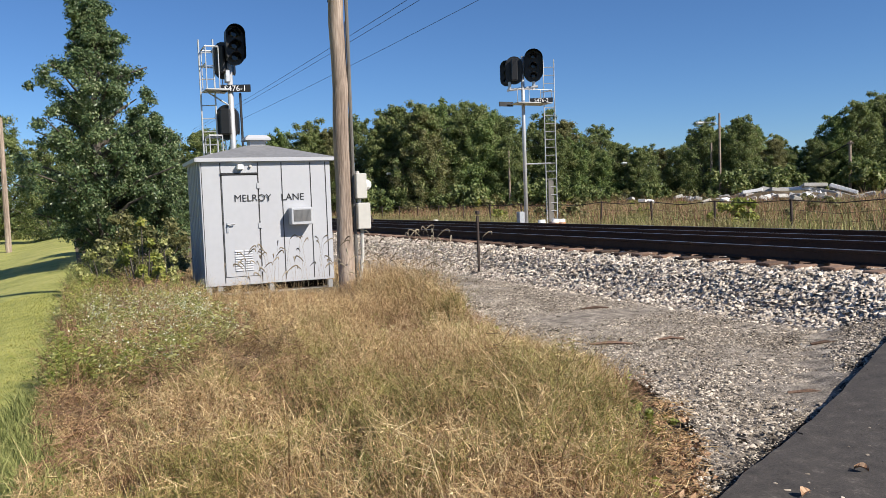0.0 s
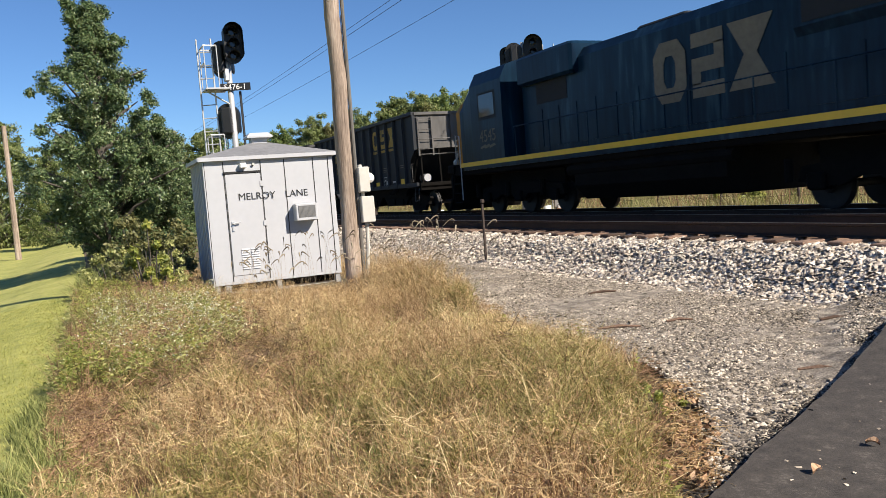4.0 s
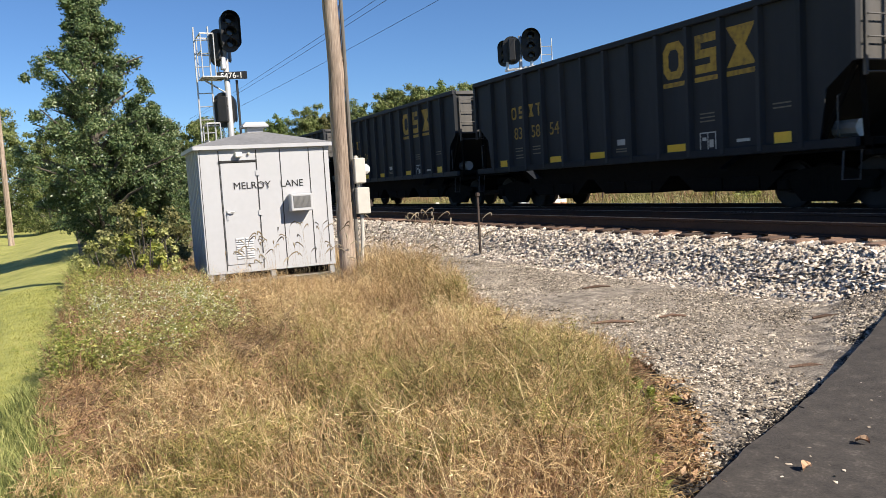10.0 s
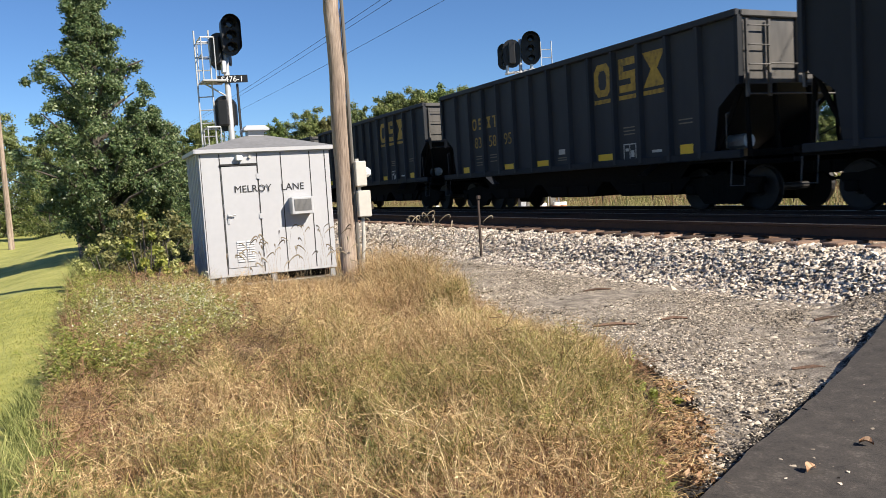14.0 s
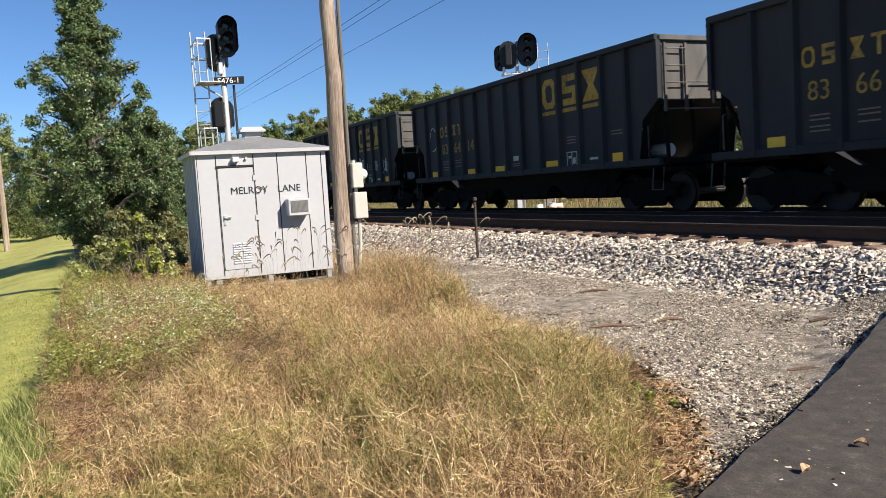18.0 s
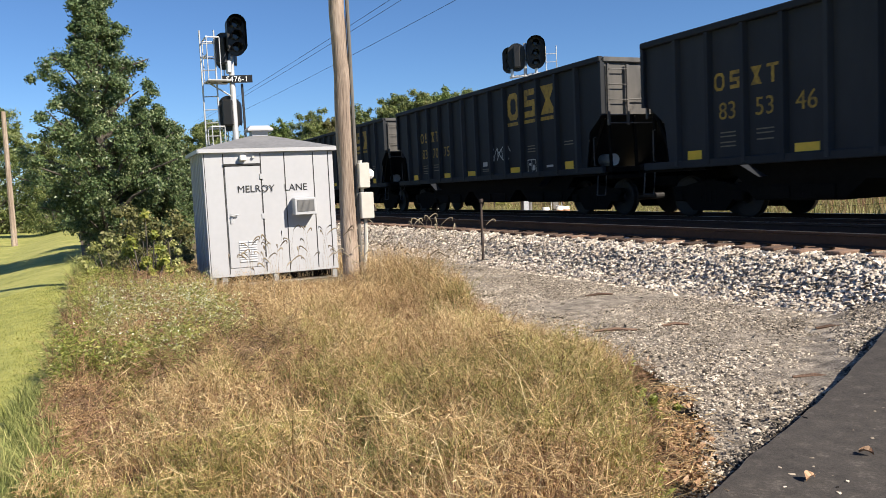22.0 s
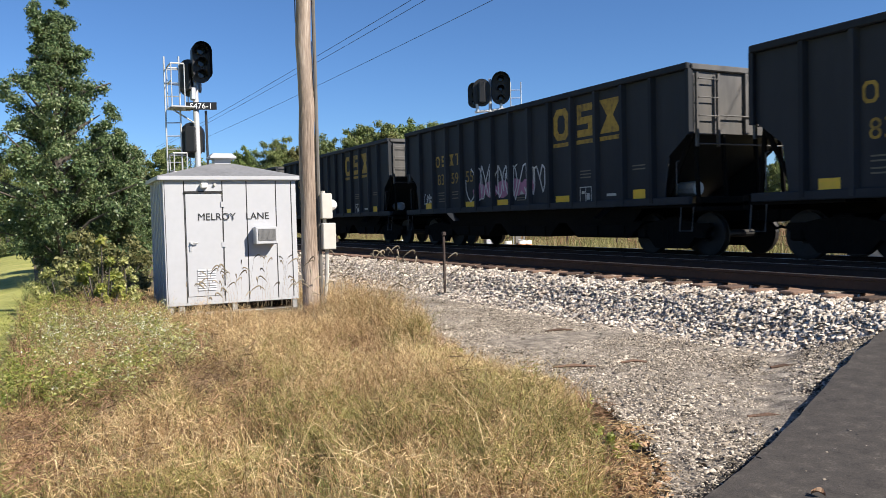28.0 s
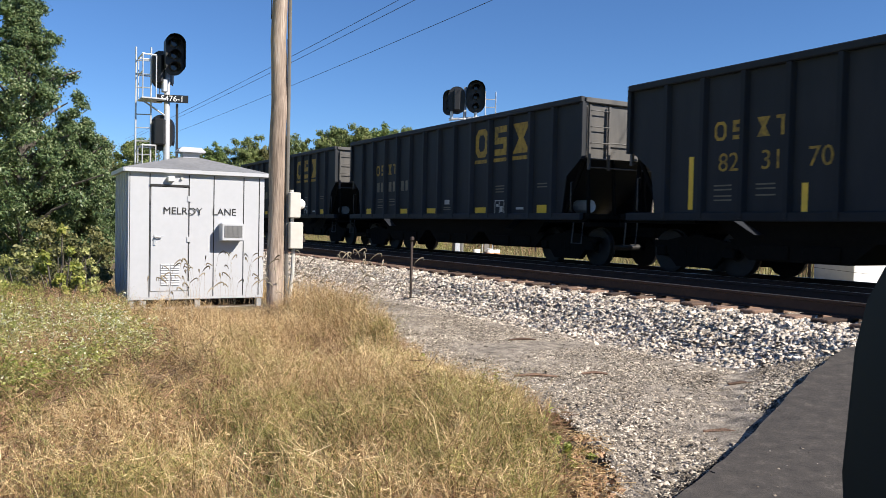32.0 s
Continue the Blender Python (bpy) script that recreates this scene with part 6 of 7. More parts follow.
def herbs(name, base, h, per, leaf, width, material, seed, bushy=0.5):
    """Upright herbs: a thin leaning stem with narrow leaves all the way up. Returns the mesh and the stems' tops."""
    r = np.random.RandomState(seed)
    n = len(base)
    H = h * (0.45 + 0.75 * r.rand(n))
    lean = r.normal(size=(n, 2)) * 0.16 * H[:, None]
    top = base + np.concatenate([lean, H[:, None]], 1)
    side = np.stack([np.cos(r.rand(n) * 6.283), np.sin(r.rand(n) * 6.283), 0 * H], 1) * 0.0016
    sv = np.stack([base - side, base + side, top + side * 0.5, top - side * 0.5], 1).reshape(-1, 3)
    k = np.repeat(np.arange(n), per)
    t = 0.12 + 0.88 * r.rand(len(k)) ** 0.75
    p = base[k] + (top - base)[k] * t[:, None]
    a = r.rand(len(k)) * 6.283
    d = np.stack([np.cos(a), np.sin(a), r.uniform(-0.3, 0.9, len(k))], 1)
    p = p + d * (r.rand(len(k)) * bushy * 0.22 * H[k] * (1.15 - t))[:, None]
    l_ = leaf * (0.5 + 0.9 * r.rand(len(k)))[:, None]
    cross = np.cross(d, r.normal(size=d.shape))
    cross /= np.linalg.norm(cross, axis=1)[:, None]
    w = cross * (width * (0.6 + 0.8 * r.rand(len(k))))[:, None]
    tip = p + d * l_ - np.array([0, 0, 1.0]) * l_ * 0.25
    mid = p + d * l_ * 0.45
    lv = np.stack([p, mid + w, tip, mid - w], 1).reshape(-1, 3)
    v = np.concatenate([sv, lv], 0)
    return array_mesh(name, v, np.arange(len(v)).reshape(-1, 4), material), top


def stuff(name, me, label, category):
    return tagged(new(name, me), label, category, kind="stuff")


near = (-12.5, -2.2, -1.2, 5.2)
far = (-22, -11, -1.2, 6.0)


def bare(x, y):
    return any(math.hypot((x - a) / 1.6, y - b) < c * (0.75 + 0.6 * patch(x, y, 3.0, 80)) for a, b, c in BRAMBLES)


def straw_ok(x, y):
    return weeds_zone(x, y) and not bare(x, y) and clump(x, y) > -0.10 and not (x < -7.6 and y < 1.2 and patch(x, y, 1.7, 50) < 0.12)


def olive_ok(x, y):
    """Half-green growth, thickest towards the gravel beside the road."""
    lush = 0.6 * math.exp(-((x + 4.8) / 1.7) ** 2 - ((y - 2.8) / 1.1) ** 2) + 0.4 * math.exp(-((x + 4.2) / 0.8) ** 2 - ((y - 0.6) / 0.8) ** 2)
    return straw_ok(x, y) and x > -9.0 and patch(x, y, 0.9, 35) + 0.5 * patch(x, y, 2.4, 37) + lush > 0.15


def green_bank(x, y):
    """The green weeds between lawn and shed."""
    return weeds_zone(x, y) and y < 1.5 - 0.55 * smooth(-8.6, -7.2, x) + 0.4 * patch(x, y, 0.7, 7) and x < -6.9 + 1.0 * patch(x, y, 0.8, 9) and not (x < -12.9 and y > 1.6) and not bare(x, y)


stuff("dry_grass", blades("dry_grass", scatter(24000, straw_ok, near, 1), 0.44, 0.5, 0.0018, M_STRAW, 1, shaped=True), "tall matted golden-brown dry grass beside the road", "dry grass")
stuff("russet_grass", blades("russet_grass", scatter(14000, lambda x, y: straw_ok(x, y) and patch(x, y, 0.8, 33) > 0.0, near, 7), 0.36, 0.8, 0.0018, M_RUSSET, 7, shaped=True), "patches of reddish-brown dead grass", "dry grass")
stuff("olive_grass", blades("olive_grass", scatter(24000, olive_ok, near, 8), 0.38, 0.55, 0.0018, M_OLIVEGRASS, 8, shaped=True), "half-dry olive grass among the straw", "dry grass")
stuff("straw_tangle", tangle("straw_tangle", scatter(80000, lambda x, y: straw_ok(x, y) and clump(x, y) > -0.05, near, 71), M_STRAW, 71, 0.02, 0.07, 0.0015, 0.44, 0.9), "fine tangled straw and seed stems", "dry grass")
stuff("russet_tangle", tangle("russet_tangle", scatter(36000, lambda x, y: weeds_zone(x, y) and patch(x, y, 1.3, 34) > -0.15, near, 72), M_RUSSET, 72, 0.02, 0.075, 0.0016, 0.34, 0.8), "fine tangled brown dead stems", "dry grass")
stuff("olive_tangle", tangle("olive_tangle", scatter(54000, olive_ok, near, 73), M_OLIVEGRASS, 73, 0.02, 0.075, 0.0016, 0.36, 1.0), "fine tangled olive grass stems", "dry grass")
stuff("bramble_twigs", tangle("bramble_twigs", scatter(3800, lambda x, y: weeds_zone(x, y) and any(math.hypot((x - a) / 1.6, y - b) < c * 1.4 for a, b, c in BRAMBLES), near, 75), M_BRAMBLE, 75, 0.05, 0.16, 0.0017, 0.55, 0.6), "dark tangled dead bramble twigs among the grass", "brambles")
stuff("pole_grass", blades("pole_grass", scatter(3600, lambda x, y: straw_ok(x, y) and math.hypot((x + 10.5) / 1.6, y - 4.0) < 0.9, (-13.2, -7.6, 2.2, 5.2), 76), 0.36, 0.35, 0.0018, M_STRAW, 76, hvar=0.5, shaped=True), "upright straw stems round the pole", "dry grass")
stuff("seed_heads", tangle("seed_heads", scatter(45000, lambda x, y: straw_ok(x, y) and clump(x, y) > -0.05, near, 74), M_STRAW, 74, 0.004, 0.011, 0.0026, 0.46, 1.0, 0.35), "pale dry grass seed heads", "seed heads")
stuff("brown_seed_heads", tangle("brown_seed_heads", scatter(30000, lambda x, y: weeds_zone(x, y) and patch(x, y, 0.6, 38) > -0.1, near, 78), M_RUSSET, 78, 0.004, 0.011, 0.0026, 0.42, 1.0, 0.35), "brown dry grass seed heads", "seed heads")
stuff("dry_grass", blades("dry_grass", scatter(15000, lambda x, y: weeds_zone(x, y) and y > 1.6, far, 2), 0.40, 0.45, 0.0024, M_STRAW, 2, shaped=True), "tall straw-coloured grass round the pole and shed", "dry grass")
stuff("straw_tangle", tangle("straw_tangle", scatter(26000, lambda x, y: weeds_zone(x, y) and y > 1.2, far, 79), M_STRAW, 79, 0.02, 0.08, 0.0018, 0.42, 1.0), "fine tangled straw round the pole and shed", "dry grass")
stuff("tall_stems", blades("tall_stems", scatter(1100, lambda x, y: straw_ok(x, y) and clump(x, y) > 0.0, (-13, -3.2, 0.0, 5.2), 9), 0.56, 0.7, 0.0017, M_STRAW, 9, shaped=True), "single tall dry grass stems", "dry grass")
stuff("green_grass", blades("green_grass", scatter(26000, lambda x, y: weeds_zone(x, y) and (patch(x, y, 1.0, 3) > 0.12 or (olive_ok(x, y) and patch(x, y, 2.2, 36) > 0.08)), near, 4), 0.30, 0.6, 0.0030, M_GRASSGREEN, 4, shaped=True), "green grass growing through the straw", "grass")
stuff("edge_grass", blades("edge_grass", scatter(4200, lambda x, y: -0.66 + 0.12 * patch(x, y, 1.5, 39) < y < -0.30 + 0.1 * patch(x, y, 1.5, 40), (-7.8, -4.7, -0.9, -0.1), 10), 0.17, 0.55, 0.0032, M_GRASSGREEN, 10), "long green grass along the edge of the lawn", "grass")
stuff("green_grass", blades("green_grass", scatter(9000, lambda x, y: weeds_zone(x, y) and y < 1.9, far, 5), 0.42, 0.5, 0.0035, M_GRASSGREEN, 5), "tall green grass along the bank", "grass")
stuff("lawn_grass", blades("lawn_grass", scatter(60000, lambda x, y: y < -0.45 and x < -3, (-19, -3, -3.6, -0.4), 6), 0.03, 1.2, 0.0028, M_LAWN, 6), "short mown green lawn grass", "lawn")

gbox = (-15.8, -6.2, -0.6, 2.6)
me, _ = herbs("weeds", scatter(1700, lambda x, y: green_bank(x, y) and patch(x, y, 0.9, 81) > -0.08, gbox, 12), 0.46, 26, 0.046, 0.0065, M_LEAF_YEL, 12, 0.9)
stuff("weeds", me, "pale yellow-green goldenrod weeds on the bank", "weeds")
me, _ = herbs("weeds", scatter(1900, lambda x, y: green_bank(x, y) and clump(x, y) > -0.02, gbox, 11), 0.36, 20, 0.048, 0.0072, M_WEED, 11, 0.9)
stuff("weeds", me, "dense green narrow-leaved weeds on the bank", "weeds")
me, tops = herbs("aster_weeds", scatter(900, lambda x, y: green_bank(x, y) and -11.6 < x < -6.9 and y > 0.0 and patch(x, y, 0.8, 12) > -0.15, gbox, 14), 0.55, 16, 0.04, 0.006, M_WEED, 14, 0.6)
stuff("aster_weeds", me, "wild aster plants on the bank", "weeds")
stuff("aster_flowers", leaf_cloud("aster_flowers", tops, np.full(len(tops), 0.12), 4, 0.0075, M_PETAL, 13, 0.6, 0.2, 0.8), "drift of small white wild aster flowers in the weeds", "wildflowers")
stuff("edge_thatch", tangle("edge_thatch", scatter(9000, lambda x, y: -0.25 < y - apron_y(x) + 0.5 * smooth(-6.0, -4.4, x) + 0.12 * patch(x, y, 2.0, 84) < 0.22, (-10.5, -3.0, 2.2, 5.2), 18), M_RUSSET, 18, 0.02, 0.08, 0.0018, 0.16, 0.3), "low reddish thatch of dead stems along the gravel", "dry stems")
stuff("bank_stems", blades("bank_stems", scatter(5200, lambda x, y: green_bank(x, y) and patch(x, y, 1.4, 82) > -0.1, gbox, 16), 0.48, 0.35, 0.0028, M_RUSSET, 16), "brown dead stems standing in the green weeds", "dry stems")
stuff("bank_tangle", tangle("bank_tangle", scatter(16000, lambda x, y: weeds_zone(x, y) and y < 1.7 and patch(x, y, 1.1, 83) > -0.1, (-15.8, -5.2, -0.6, 2.0), 17), M_RUSSET, 17, 0.03, 0.088, 0.0026, 0.46, 0.8), "brown dead stems tangled through the weeds", "dry stems")
me, _ = herbs("green_weeds", scatter(420, lambda x, y: weeds_zone(x, y) and patch(x, y, 1.1, 14) > 0.22, (-12, -3, 0.2, 4.6), 15), 0.30, 16, 0.045, 0.008, M_LEAF_YEL, 15)
stuff("green_weeds", me, "bright green weeds among the straw", "weeds")

# foxtail heads arching over the straw near the shed
g = Geo()
rnd = random.Random(9)
for k in range(94):
    x, y = rnd.uniform(-13.0, -9.0), rnd.uniform(1.9, 4.6)
    if k > 66:
        x, y = rnd.uniform(-12.5, -9.0), rnd.uniform(4.2, 4.9)
    h, a = rnd.uniform(0.65, 1.15), rnd.uniform(0, 6.283)
    if k > 83:
        x, y, h = rnd.uniform(-10.8, -9.7), rnd.uniform(4.25, 4.8), rnd.uniform(1.02, 1.2)
    dx, dy = math.cos(a), math.sin(a)
    z = ground_z(x, y)
    arc = [(x + 0.12 * h * dx * q ** 2, y + 0.12 * h * dy * q ** 2, z + h * q) for q in (0, 0.35, 0.7, 1.0)]
    g.tube(arc, 0.0016, 3)
    ax, ay, az = arc[-1]
    ln = rnd.uniform(0.09, 0.15) if k < 84 else rnd.uniform(0.15, 0.2)
    head = [(ax + ln * dx * math.sin(1.9 * q), ay + ln * dy * math.sin(1.9 * q), az + ln * 0.75 * math.sin(2.6 * q) * (1 - 0.45 * q)) for q in (0, 0.17, 0.34, 0.5, 0.67, 0.84, 1.0)]
    g.tube(head, [0.003, 0.007, 0.009, 0.0095, 0.009, 0.007, 0.002], 6)
stuff("foxtails", g.mesh("foxtails", M_FOXTAIL), "arching foxtail grass seed heads", "foxtail grass")

# rough grass in the field beyond the tracks
def in_field(x, y):
    return y > 16.6 and not (x > -16.3 and y < 26)


stuff("field_grass", blades("field_grass", scatter(13000, lambda x, y: in_field(x, y) and patch(x, y, 0.25, 90) > 0.0, (-75, -8, 16.6, 46), 21), 0.5, 0.5, 0.010, M_GRASSGREEN, 21), "rough green grass in the field", "grass")
stuff("field_straw", blades("field_straw", scatter(46000, in_field, (-75, -8, 16.6, 48), 22), 0.52, 0.6, 0.009, M_FIELDGRASS, 22), "dry brown weeds in the field", "dry grass")
stuff("field_weeds", blades("field_weeds", scatter(12000, lambda x, y: in_field(x, y) and patch(x, y, 0.3, 91) > -0.05, (-75, -8, 21.0, 48), 23), 0.85, 0.4, 0.010, M_RUSSET, 23), "tall rusty dead weeds in the field", "dry weeds")


# ---- loose stones ----
def stones(name, pts, size, material, seed, label, high=0.24):
    r = np.random.RandomState(seed)
    n = len(pts)
    base = np.array([(-1, -0.9, -0.5), (1, -1, -0.5), (1, 0.9, -0.5), (-1, 1, -0.5), (-0.5, 0.0, 0.7), (0.55, 0.1, 0.6)])
    v = base[None] * (0.4 + 0.9 * r.rand(n, 6, 3)) + 0.25 * r.normal(size=(n, 6, 3)) * np.array([1, 1, 0.4])
    s = size * (0.40 + 1.0 * r.rand(n) ** 1.6)
    v = v * s[:, None, None] * np.stack([0.5 + 0.4 * r.rand(n), 0.42 + 0.3 * r.rand(n), high + 0.30 * r.rand(n)], 1)[:, None]
    az, tilt = r.rand(n) * 6.283, r.normal(size=n) * 0.5
    c, d, e, g_ = np.cos(az), np.sin(az), np.cos(tilt), np.sin(tilt)
    o = np.zeros(n)
    R = np.stack([c, -d * e, d * g_, d, c * e, -c * g_, o, g_, e], 1).reshape(n, 3, 3)
    v = np.einsum("nij,nkj->nki", R, v) + pts[:, None]
    f = np.array([(0, 1, 5), (0, 5, 4), (1, 2, 5), (2, 3, 4), (2, 4, 5), (3, 0, 4)])
    F = (np.arange(n)[:, None, None] * 6 + f[None]).reshape(-1, 3)
    return stuff(name, array_mesh(name, v.reshape(-1, 3), F, material), label, "stones")


def prof_z(y):
    for (a, p), (b, q) in zip(prof, prof[1:]):
        if a <= y <= b:
            return p + (q - p) * (y - a) / (b - a)
    return -0.7


def bank(n, x0, x1, y0, y1, seed, lift=0.0):
    r = np.random.RandomState(seed)
    x = x1 - (x1 - x0) * r.rand(n) ** 1.25
    y = r.uniform(y0, y1, n)
    return np.stack([x, y, np.array([prof_z(b) for b in y]) + lift + 0.03 * r.rand(n)], 1)


stones("ballast_stones", bank(80000, -40, -4.4, 7.1, 8.5, 31), 0.047, M_STONE, 31, "angular pale grey and dark ballast stones on the bank", 0.36)
stones("ballast_stones", bank(24000, -45, -4.6, 8.4, 12.8, 32, -0.02), 0.050, M_STONE, 32, "ballast stones between the ties", 0.45)
r_ = np.random.RandomState(41)
xs_ = -2.7 - 14 * r_.rand(120000) ** 1.3
ys_ = np.array([apron_y(x) - 0.1 + (7.75 - apron_y(x)) * u for x, u in zip(xs_, r_.rand(120000))])
keep = np.array([0.8 + 0.6 * patch(x, y, 0.9, 44) + 0.4 * patch(x, y, 2.5, 45) + 0.35 * smooth(5.0, 6.6, y) > rr and x < road_edge(y) - 0.05 for x, y, rr in zip(xs_, ys_, r_.rand(120000))])
pts_ = np.stack([xs_, ys_, np.zeros(120000)], 1)[keep]
pts_[:, 2] = [apron_z(x, y) + 0.003 for x, y, z in pts_]
small = r_.rand(len(pts_)) < 0.95
stones("gravel_stones", pts_[small], 0.0145, M_PEBBLE, 41, "small loose pale gravel on the service strip", 0.3)
stones("gravel_stones", pts_[~small], 0.030, M_PEBBLE, 42, "larger loose stones on the service strip", 0.3)

r_ = np.random.RandomState(61)
cr = []
for k in range(13000):
    y = r_.uniform(0.8, 7.7)
    e = road_edge(y)
    d = abs(r_.normal()) * (0.07 + 0.2 * smooth(4.6, 6.2, y))
    cr.append((e - d + 0.03, y, max(apron_z(e - d, y), road_z(y) - 0.01 - d * 1.0)))
stones("asphalt_crumbs", np.array(cr), 0.020, M_CRUMB, 61, "loose black asphalt crumbs along the road edge")

# sticks, fallen leaves
for x, y, ln, a in ((-6.75, 4.97, 0.45, 62), (-6.6, 5.65, 0.28, 66), (-4.25, 4.95, 0.32, 50), (-5.45, 6.6, 0.30, 66), (-9.0, 6.4, 0.40, 75)):
    z = apron_z(x, y) + 0.01
    g = Geo().tube([(-ln / 2, 0, 0), (0, 0.02, 0.012), (ln / 2, -0.01, 0.0)], [0.012, 0.02, 0.012], 6)
    ob = tagged(new("stick", g.mesh("stick", M_TIE)), "dark weathered stick lying on the gravel", "stick", "sticks")
    ob.matrix_world = pose(x, y, z, 0, 0, a)
r_ = np.random.RandomState(51)
lp_ = np.stack([r_.uniform(-5.2, -2.5, 5000), r_.uniform(2.0, 4.6, 5000), np.full(5000, 0.0)], 1)
lp_ = lp_[np.abs(lp_[:, 1] - np.array([apron_y(x) for x in lp_[:, 0]]) + 0.24) < 0.08 + 0.22 * r_.rand(5000)]
lp_ = lp_[np.array([x > -4.7 and patch(x, y, 2.6, 85) > -0.12 for x, y, z in lp_])]
lp_[:, 2] = [max(ground_z(x, y), -0.70) + 0.035 for x, y, z in lp_]
stuff("straw_litter", tangle("straw_litter", np.repeat(lp_, 4, 0) + np.random.RandomState(53).normal(size=(len(lp_) * 4, 3)) * np.array([0.05, 0.05, 0.0]), M_STRAW, 53, 0.012, 0.06, 0.0018, 0.06, 0.25), "flat broken straw lying among fallen leaves", "straw")
stuff("fallen_leaves", leaf_cloud("fallen_leaves", lp_, np.full(len(lp_), 0.03), 2, 0.024, M_DEADLEAF, 52, 0.5), "brown fallen leaves along the edge of the gravel", "fallen leaves")
for k, (x, y, a) in enumerate(((-2.89, 3.66, 20), (-2.75, 3.1, 100), (-2.5, 3.45, 60))):
    g = Geo()
    for i in range(6):
        t0, t1 = i / 6, (i + 1) / 6
        w0, w1 = 0.026 * math.sin(math.pi * t0) + 0.002, 0.026 * math.sin(math.pi * t1) + 0.002
        z0, z1 = 0.02 * math.sin(3 * t0), 0.02 * math.sin(3 * t1)
        g.quad((0.075 * t0, 0, z0), (0.075 * t1, 0, z1), (0.075 * t1, w1, z1 + 0.02), (0.075 * t0, w0, z0 + 0.02))
        g.quad((0.075 * t0, 0, z0), (0.075 * t1, 0, z1), (0.075 * t1, -w1, z1 + 0.015), (0.075 * t0, -w0, z0 + 0.015))
    ob = tagged(new("fallen_leaf", g.mesh("fallen_leaf", M_DEADLEAF)), "curled brown leaf lying on the asphalt", "leaf", "leaves on the road")
    ob.matrix_world = pose(x, y, road_z(y) + 0.004, 0, 0, a)

r_ = np.random.RandomState(63)
gp = np.stack([r_.uniform(-3.6, -1.2, 260), r_.uniform(1.5, 6.5, 260), np.zeros(260)], 1)
gp[:, 2] = [road_z(y) + 0.002 for x, y, z in gp]
gp = gp[np.array([x > -2.5 - 0.42 * max(0, y - 2.0) for x, y, z in gp])]
stones("road_grit", gp, 0.014, M_PEBBLE, 63, "pale grit scattered on the asphalt")

# parked car whose door mirror shows at the end
car = thing("parked_car", "dark car standing on the road with a black door mirror", "car", pose(0.0, 0.0, road_z(0)))
g = Geo()
g.prism([(0.18, 0.25), (0.15, 0.55), (0.17, 0.95), (0.42, 1.0), (1.7, 1.0), (1.95, 0.95), (1.97, 0.55), (1.93, 0.25)], 1, -3.2, 1.6)
part("body", g, M_CARPAINT, car)
g = Geo()
g.prism([(-2.9, 1.0), (-2.4, 1.45), (-0.5, 1.5), (0.5, 1.0)], 0, 0.45, 1.7)
part("cabin", g, M_GLASSDARK, car)
for x in (0.28, 1.84):
    for y in (-2.4, 0.9):
        part("wheel", Geo().tube([(x - 0.11, y, 0.33), (x + 0.11, y, 0.33)], 0.33, 20), M_CARPLASTIC, car)
def rounded(w, h, k=0.0):
    return [(w / 2 * math.copysign(abs(math.cos(t)) ** 0.55, math.cos(t)) - k * h / 2 * math.copysign(abs(math.sin(t)) ** 0.55, math.sin(t)) * -1, h / 2 * math.copysign(abs(math.sin(t)) ** 0.55, math.sin(t))) for t in [2 * math.pi * (i + 0.5) / 28 for i in range(28)]]


g = Geo()
g.prism(rounded(0.27, 0.245, 0.06), 1, -0.06, 0.0)
g.prism(rounded(0.23, 0.205, 0.06), 1, 0.0, 0.07)
mir = part("door_mirror", g, M_CARPLASTIC, car, "black plastic mirror housing")
mir.matrix_local = pose(-0.216, 0.527, 1.425, 0, 0, 22)
part("mirror_glass", Geo().prism(rounded(0.205, 0.16, 0.06), 1, -0.0625, -0.0605), M_MIRROR, mir).location = (0.004, 0, -0.03)
part("mirror_arm", Geo().tube([(0.2, 0.60, 0.98), (0.05, 0.62, 1.15), (-0.14, 0.58, 1.32)], 0.035, 8), M_CARPLASTIC, car)

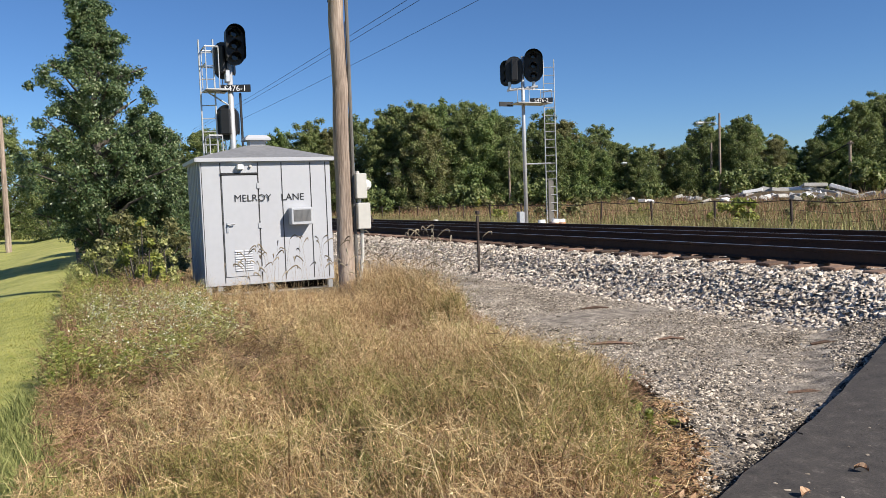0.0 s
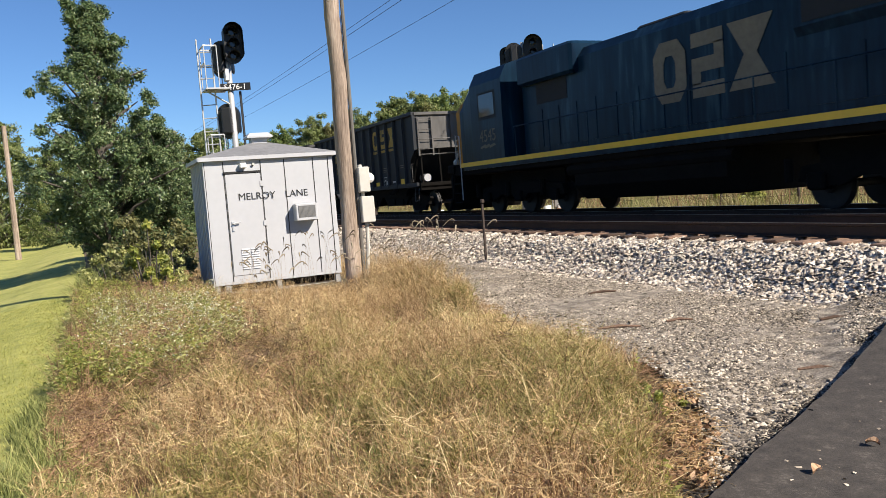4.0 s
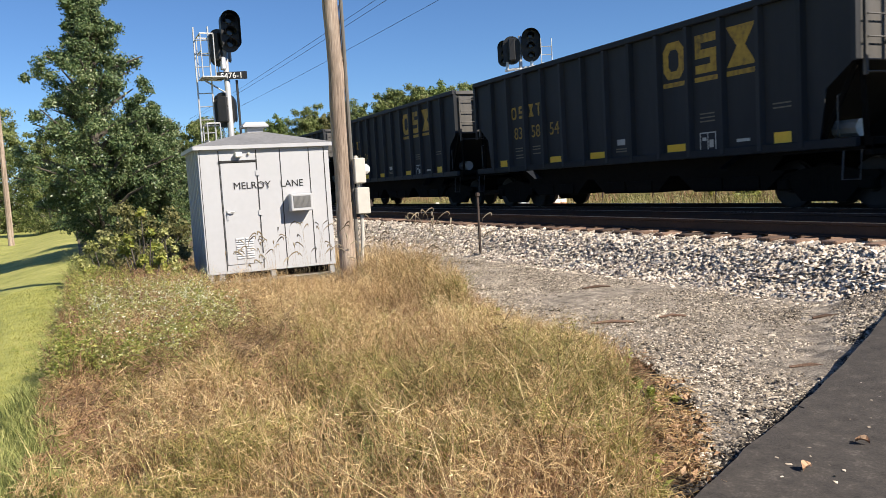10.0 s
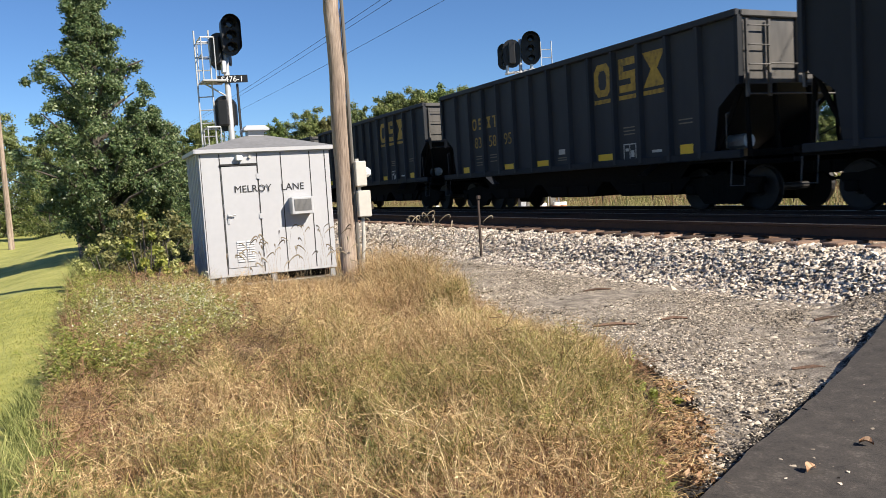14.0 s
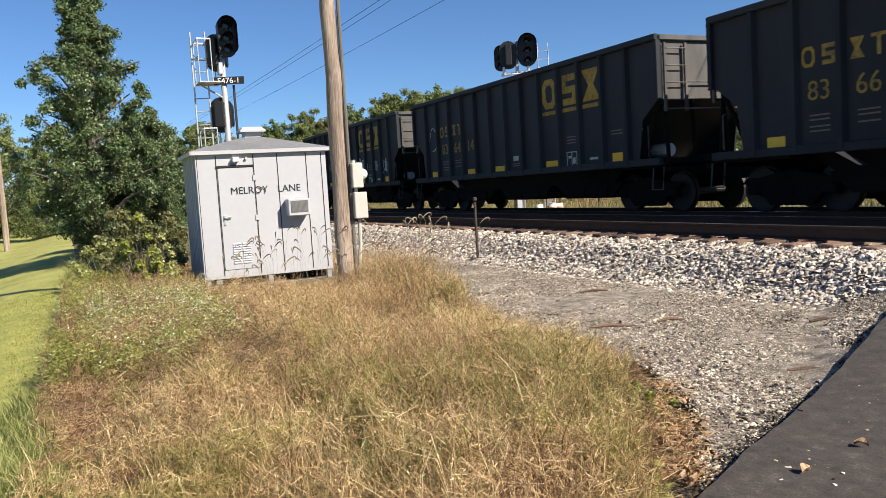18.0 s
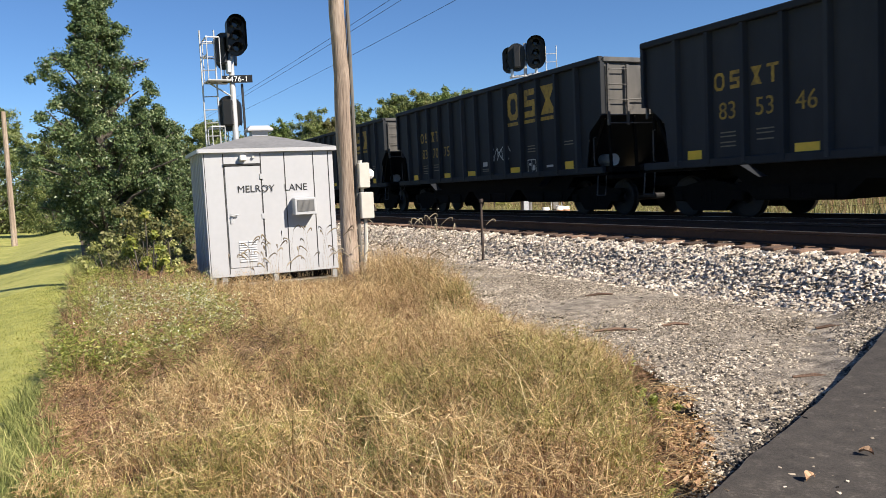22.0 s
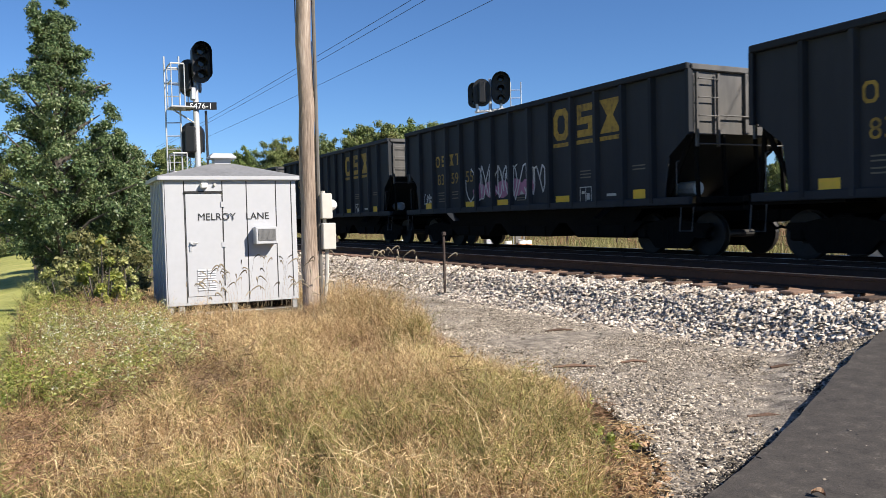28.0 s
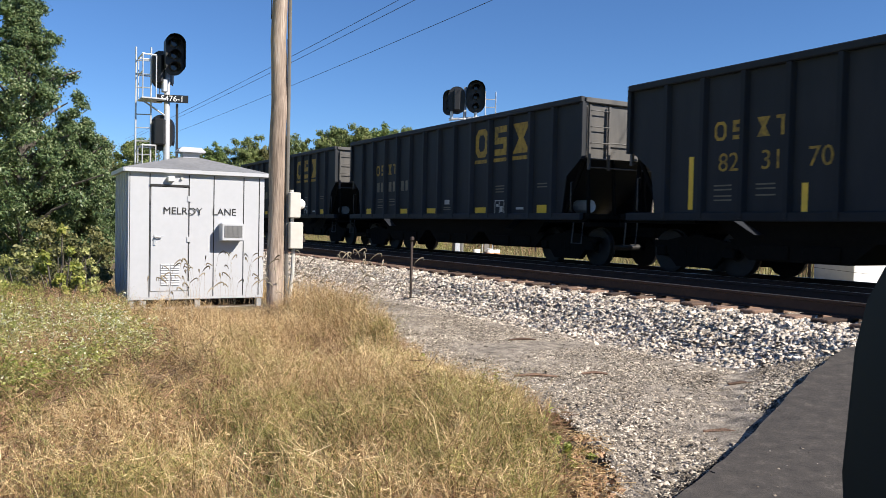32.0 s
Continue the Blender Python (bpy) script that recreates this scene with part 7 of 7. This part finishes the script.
# ---- ties, laid one by one ----
tie = Geo().box(-0.115, 0.115, -1.3, 1.3, -0.36, -0.187, 0.012).mesh("tie", M_TIE)
plate = Geo().box(-0.09, 0.09, -0.17, 0.17, -0.189, -0.178).mesh("tie_plate", M_RAIL)
rnd = random.Random(17)
for tr in TRACKS:
    for k in range(130):
        x = 1.5 - 0.52 * k + rnd.uniform(-0.03, 0.03)
        ob = part("tie", tie, M_TIE, tr)
        ob.matrix_local = pose(x, rnd.uniform(-0.06, 0.06), rnd.uniform(-0.012, 0.004), 0, rnd.uniform(-1.5, 1.5), rnd.uniform(-1.2, 1.2))
        if tr is TRACKS[0] and k < 75:
            for s in (-0.755, 0.755):
                part("tie_plate", plate, M_RAIL, ob).location = (0, s, 0)
    g = Geo()
    for k in range(420):
        x = -66.5 - 0.52 * k
        g.box(x - 0.115, x + 0.115, -1.3, 1.3, -0.36, -0.187)
    tagged(part("far_ties", g, M_TIE, tr), kind="stuff")


# ---- movement of the train ----
def roll(wheels, start, end, step):
    """Turn the wheelsets by the way they run, from start to end seconds, less than a quarter turn a row."""
    n = int(round((end - start) * FPS))
    for w in wheels:
        at = w.location.copy()
        base = Matrix.Translation(at)
        rows = [(0.0, base)] if start > 0 else []
        rows += [(start + i / FPS, base @ pose(0, 0, 0, 0, step * i, 0)) for i in range(n + 1)]
        if end < 32:
            rows.append((32.0, base @ pose(0, 0, 0, 0, step * n, 0)))
        walk(w, rows)


def motions():
    turn_per_frame = math.degrees(SPEED / FPS / 0.457)
    for ob, x0, turn in ENGINES:
        walk(ob, [(0.0, pose(x0, 13.6, 0, 0, 0, turn)), (32.0, pose(x0 + SPEED * 32, 13.6, 0, 0, 0, turn))])
        start = max(0.0, round((-34 - x0) / SPEED, 1))
        roll([w for w in ob.children_recursive if w.name.startswith("wheelset")], start, start + 2.6, turn_per_frame * (-1 if turn else 1))
    for k, x0, ob in CARS:
        walk(ob, [(0.0, pose(x0, 13.6, 0)), (32.0, pose(x0 + SPEED * 32, 13.6, 0))])
        start = max(0.0, round((-36 - x0) / SPEED, 1))
        if start < 31.9:
            roll([w for w in ob.children_recursive if w.name.startswith("wheelset")], start, min(32.0, start + 2.0), turn_per_frame)


motions()
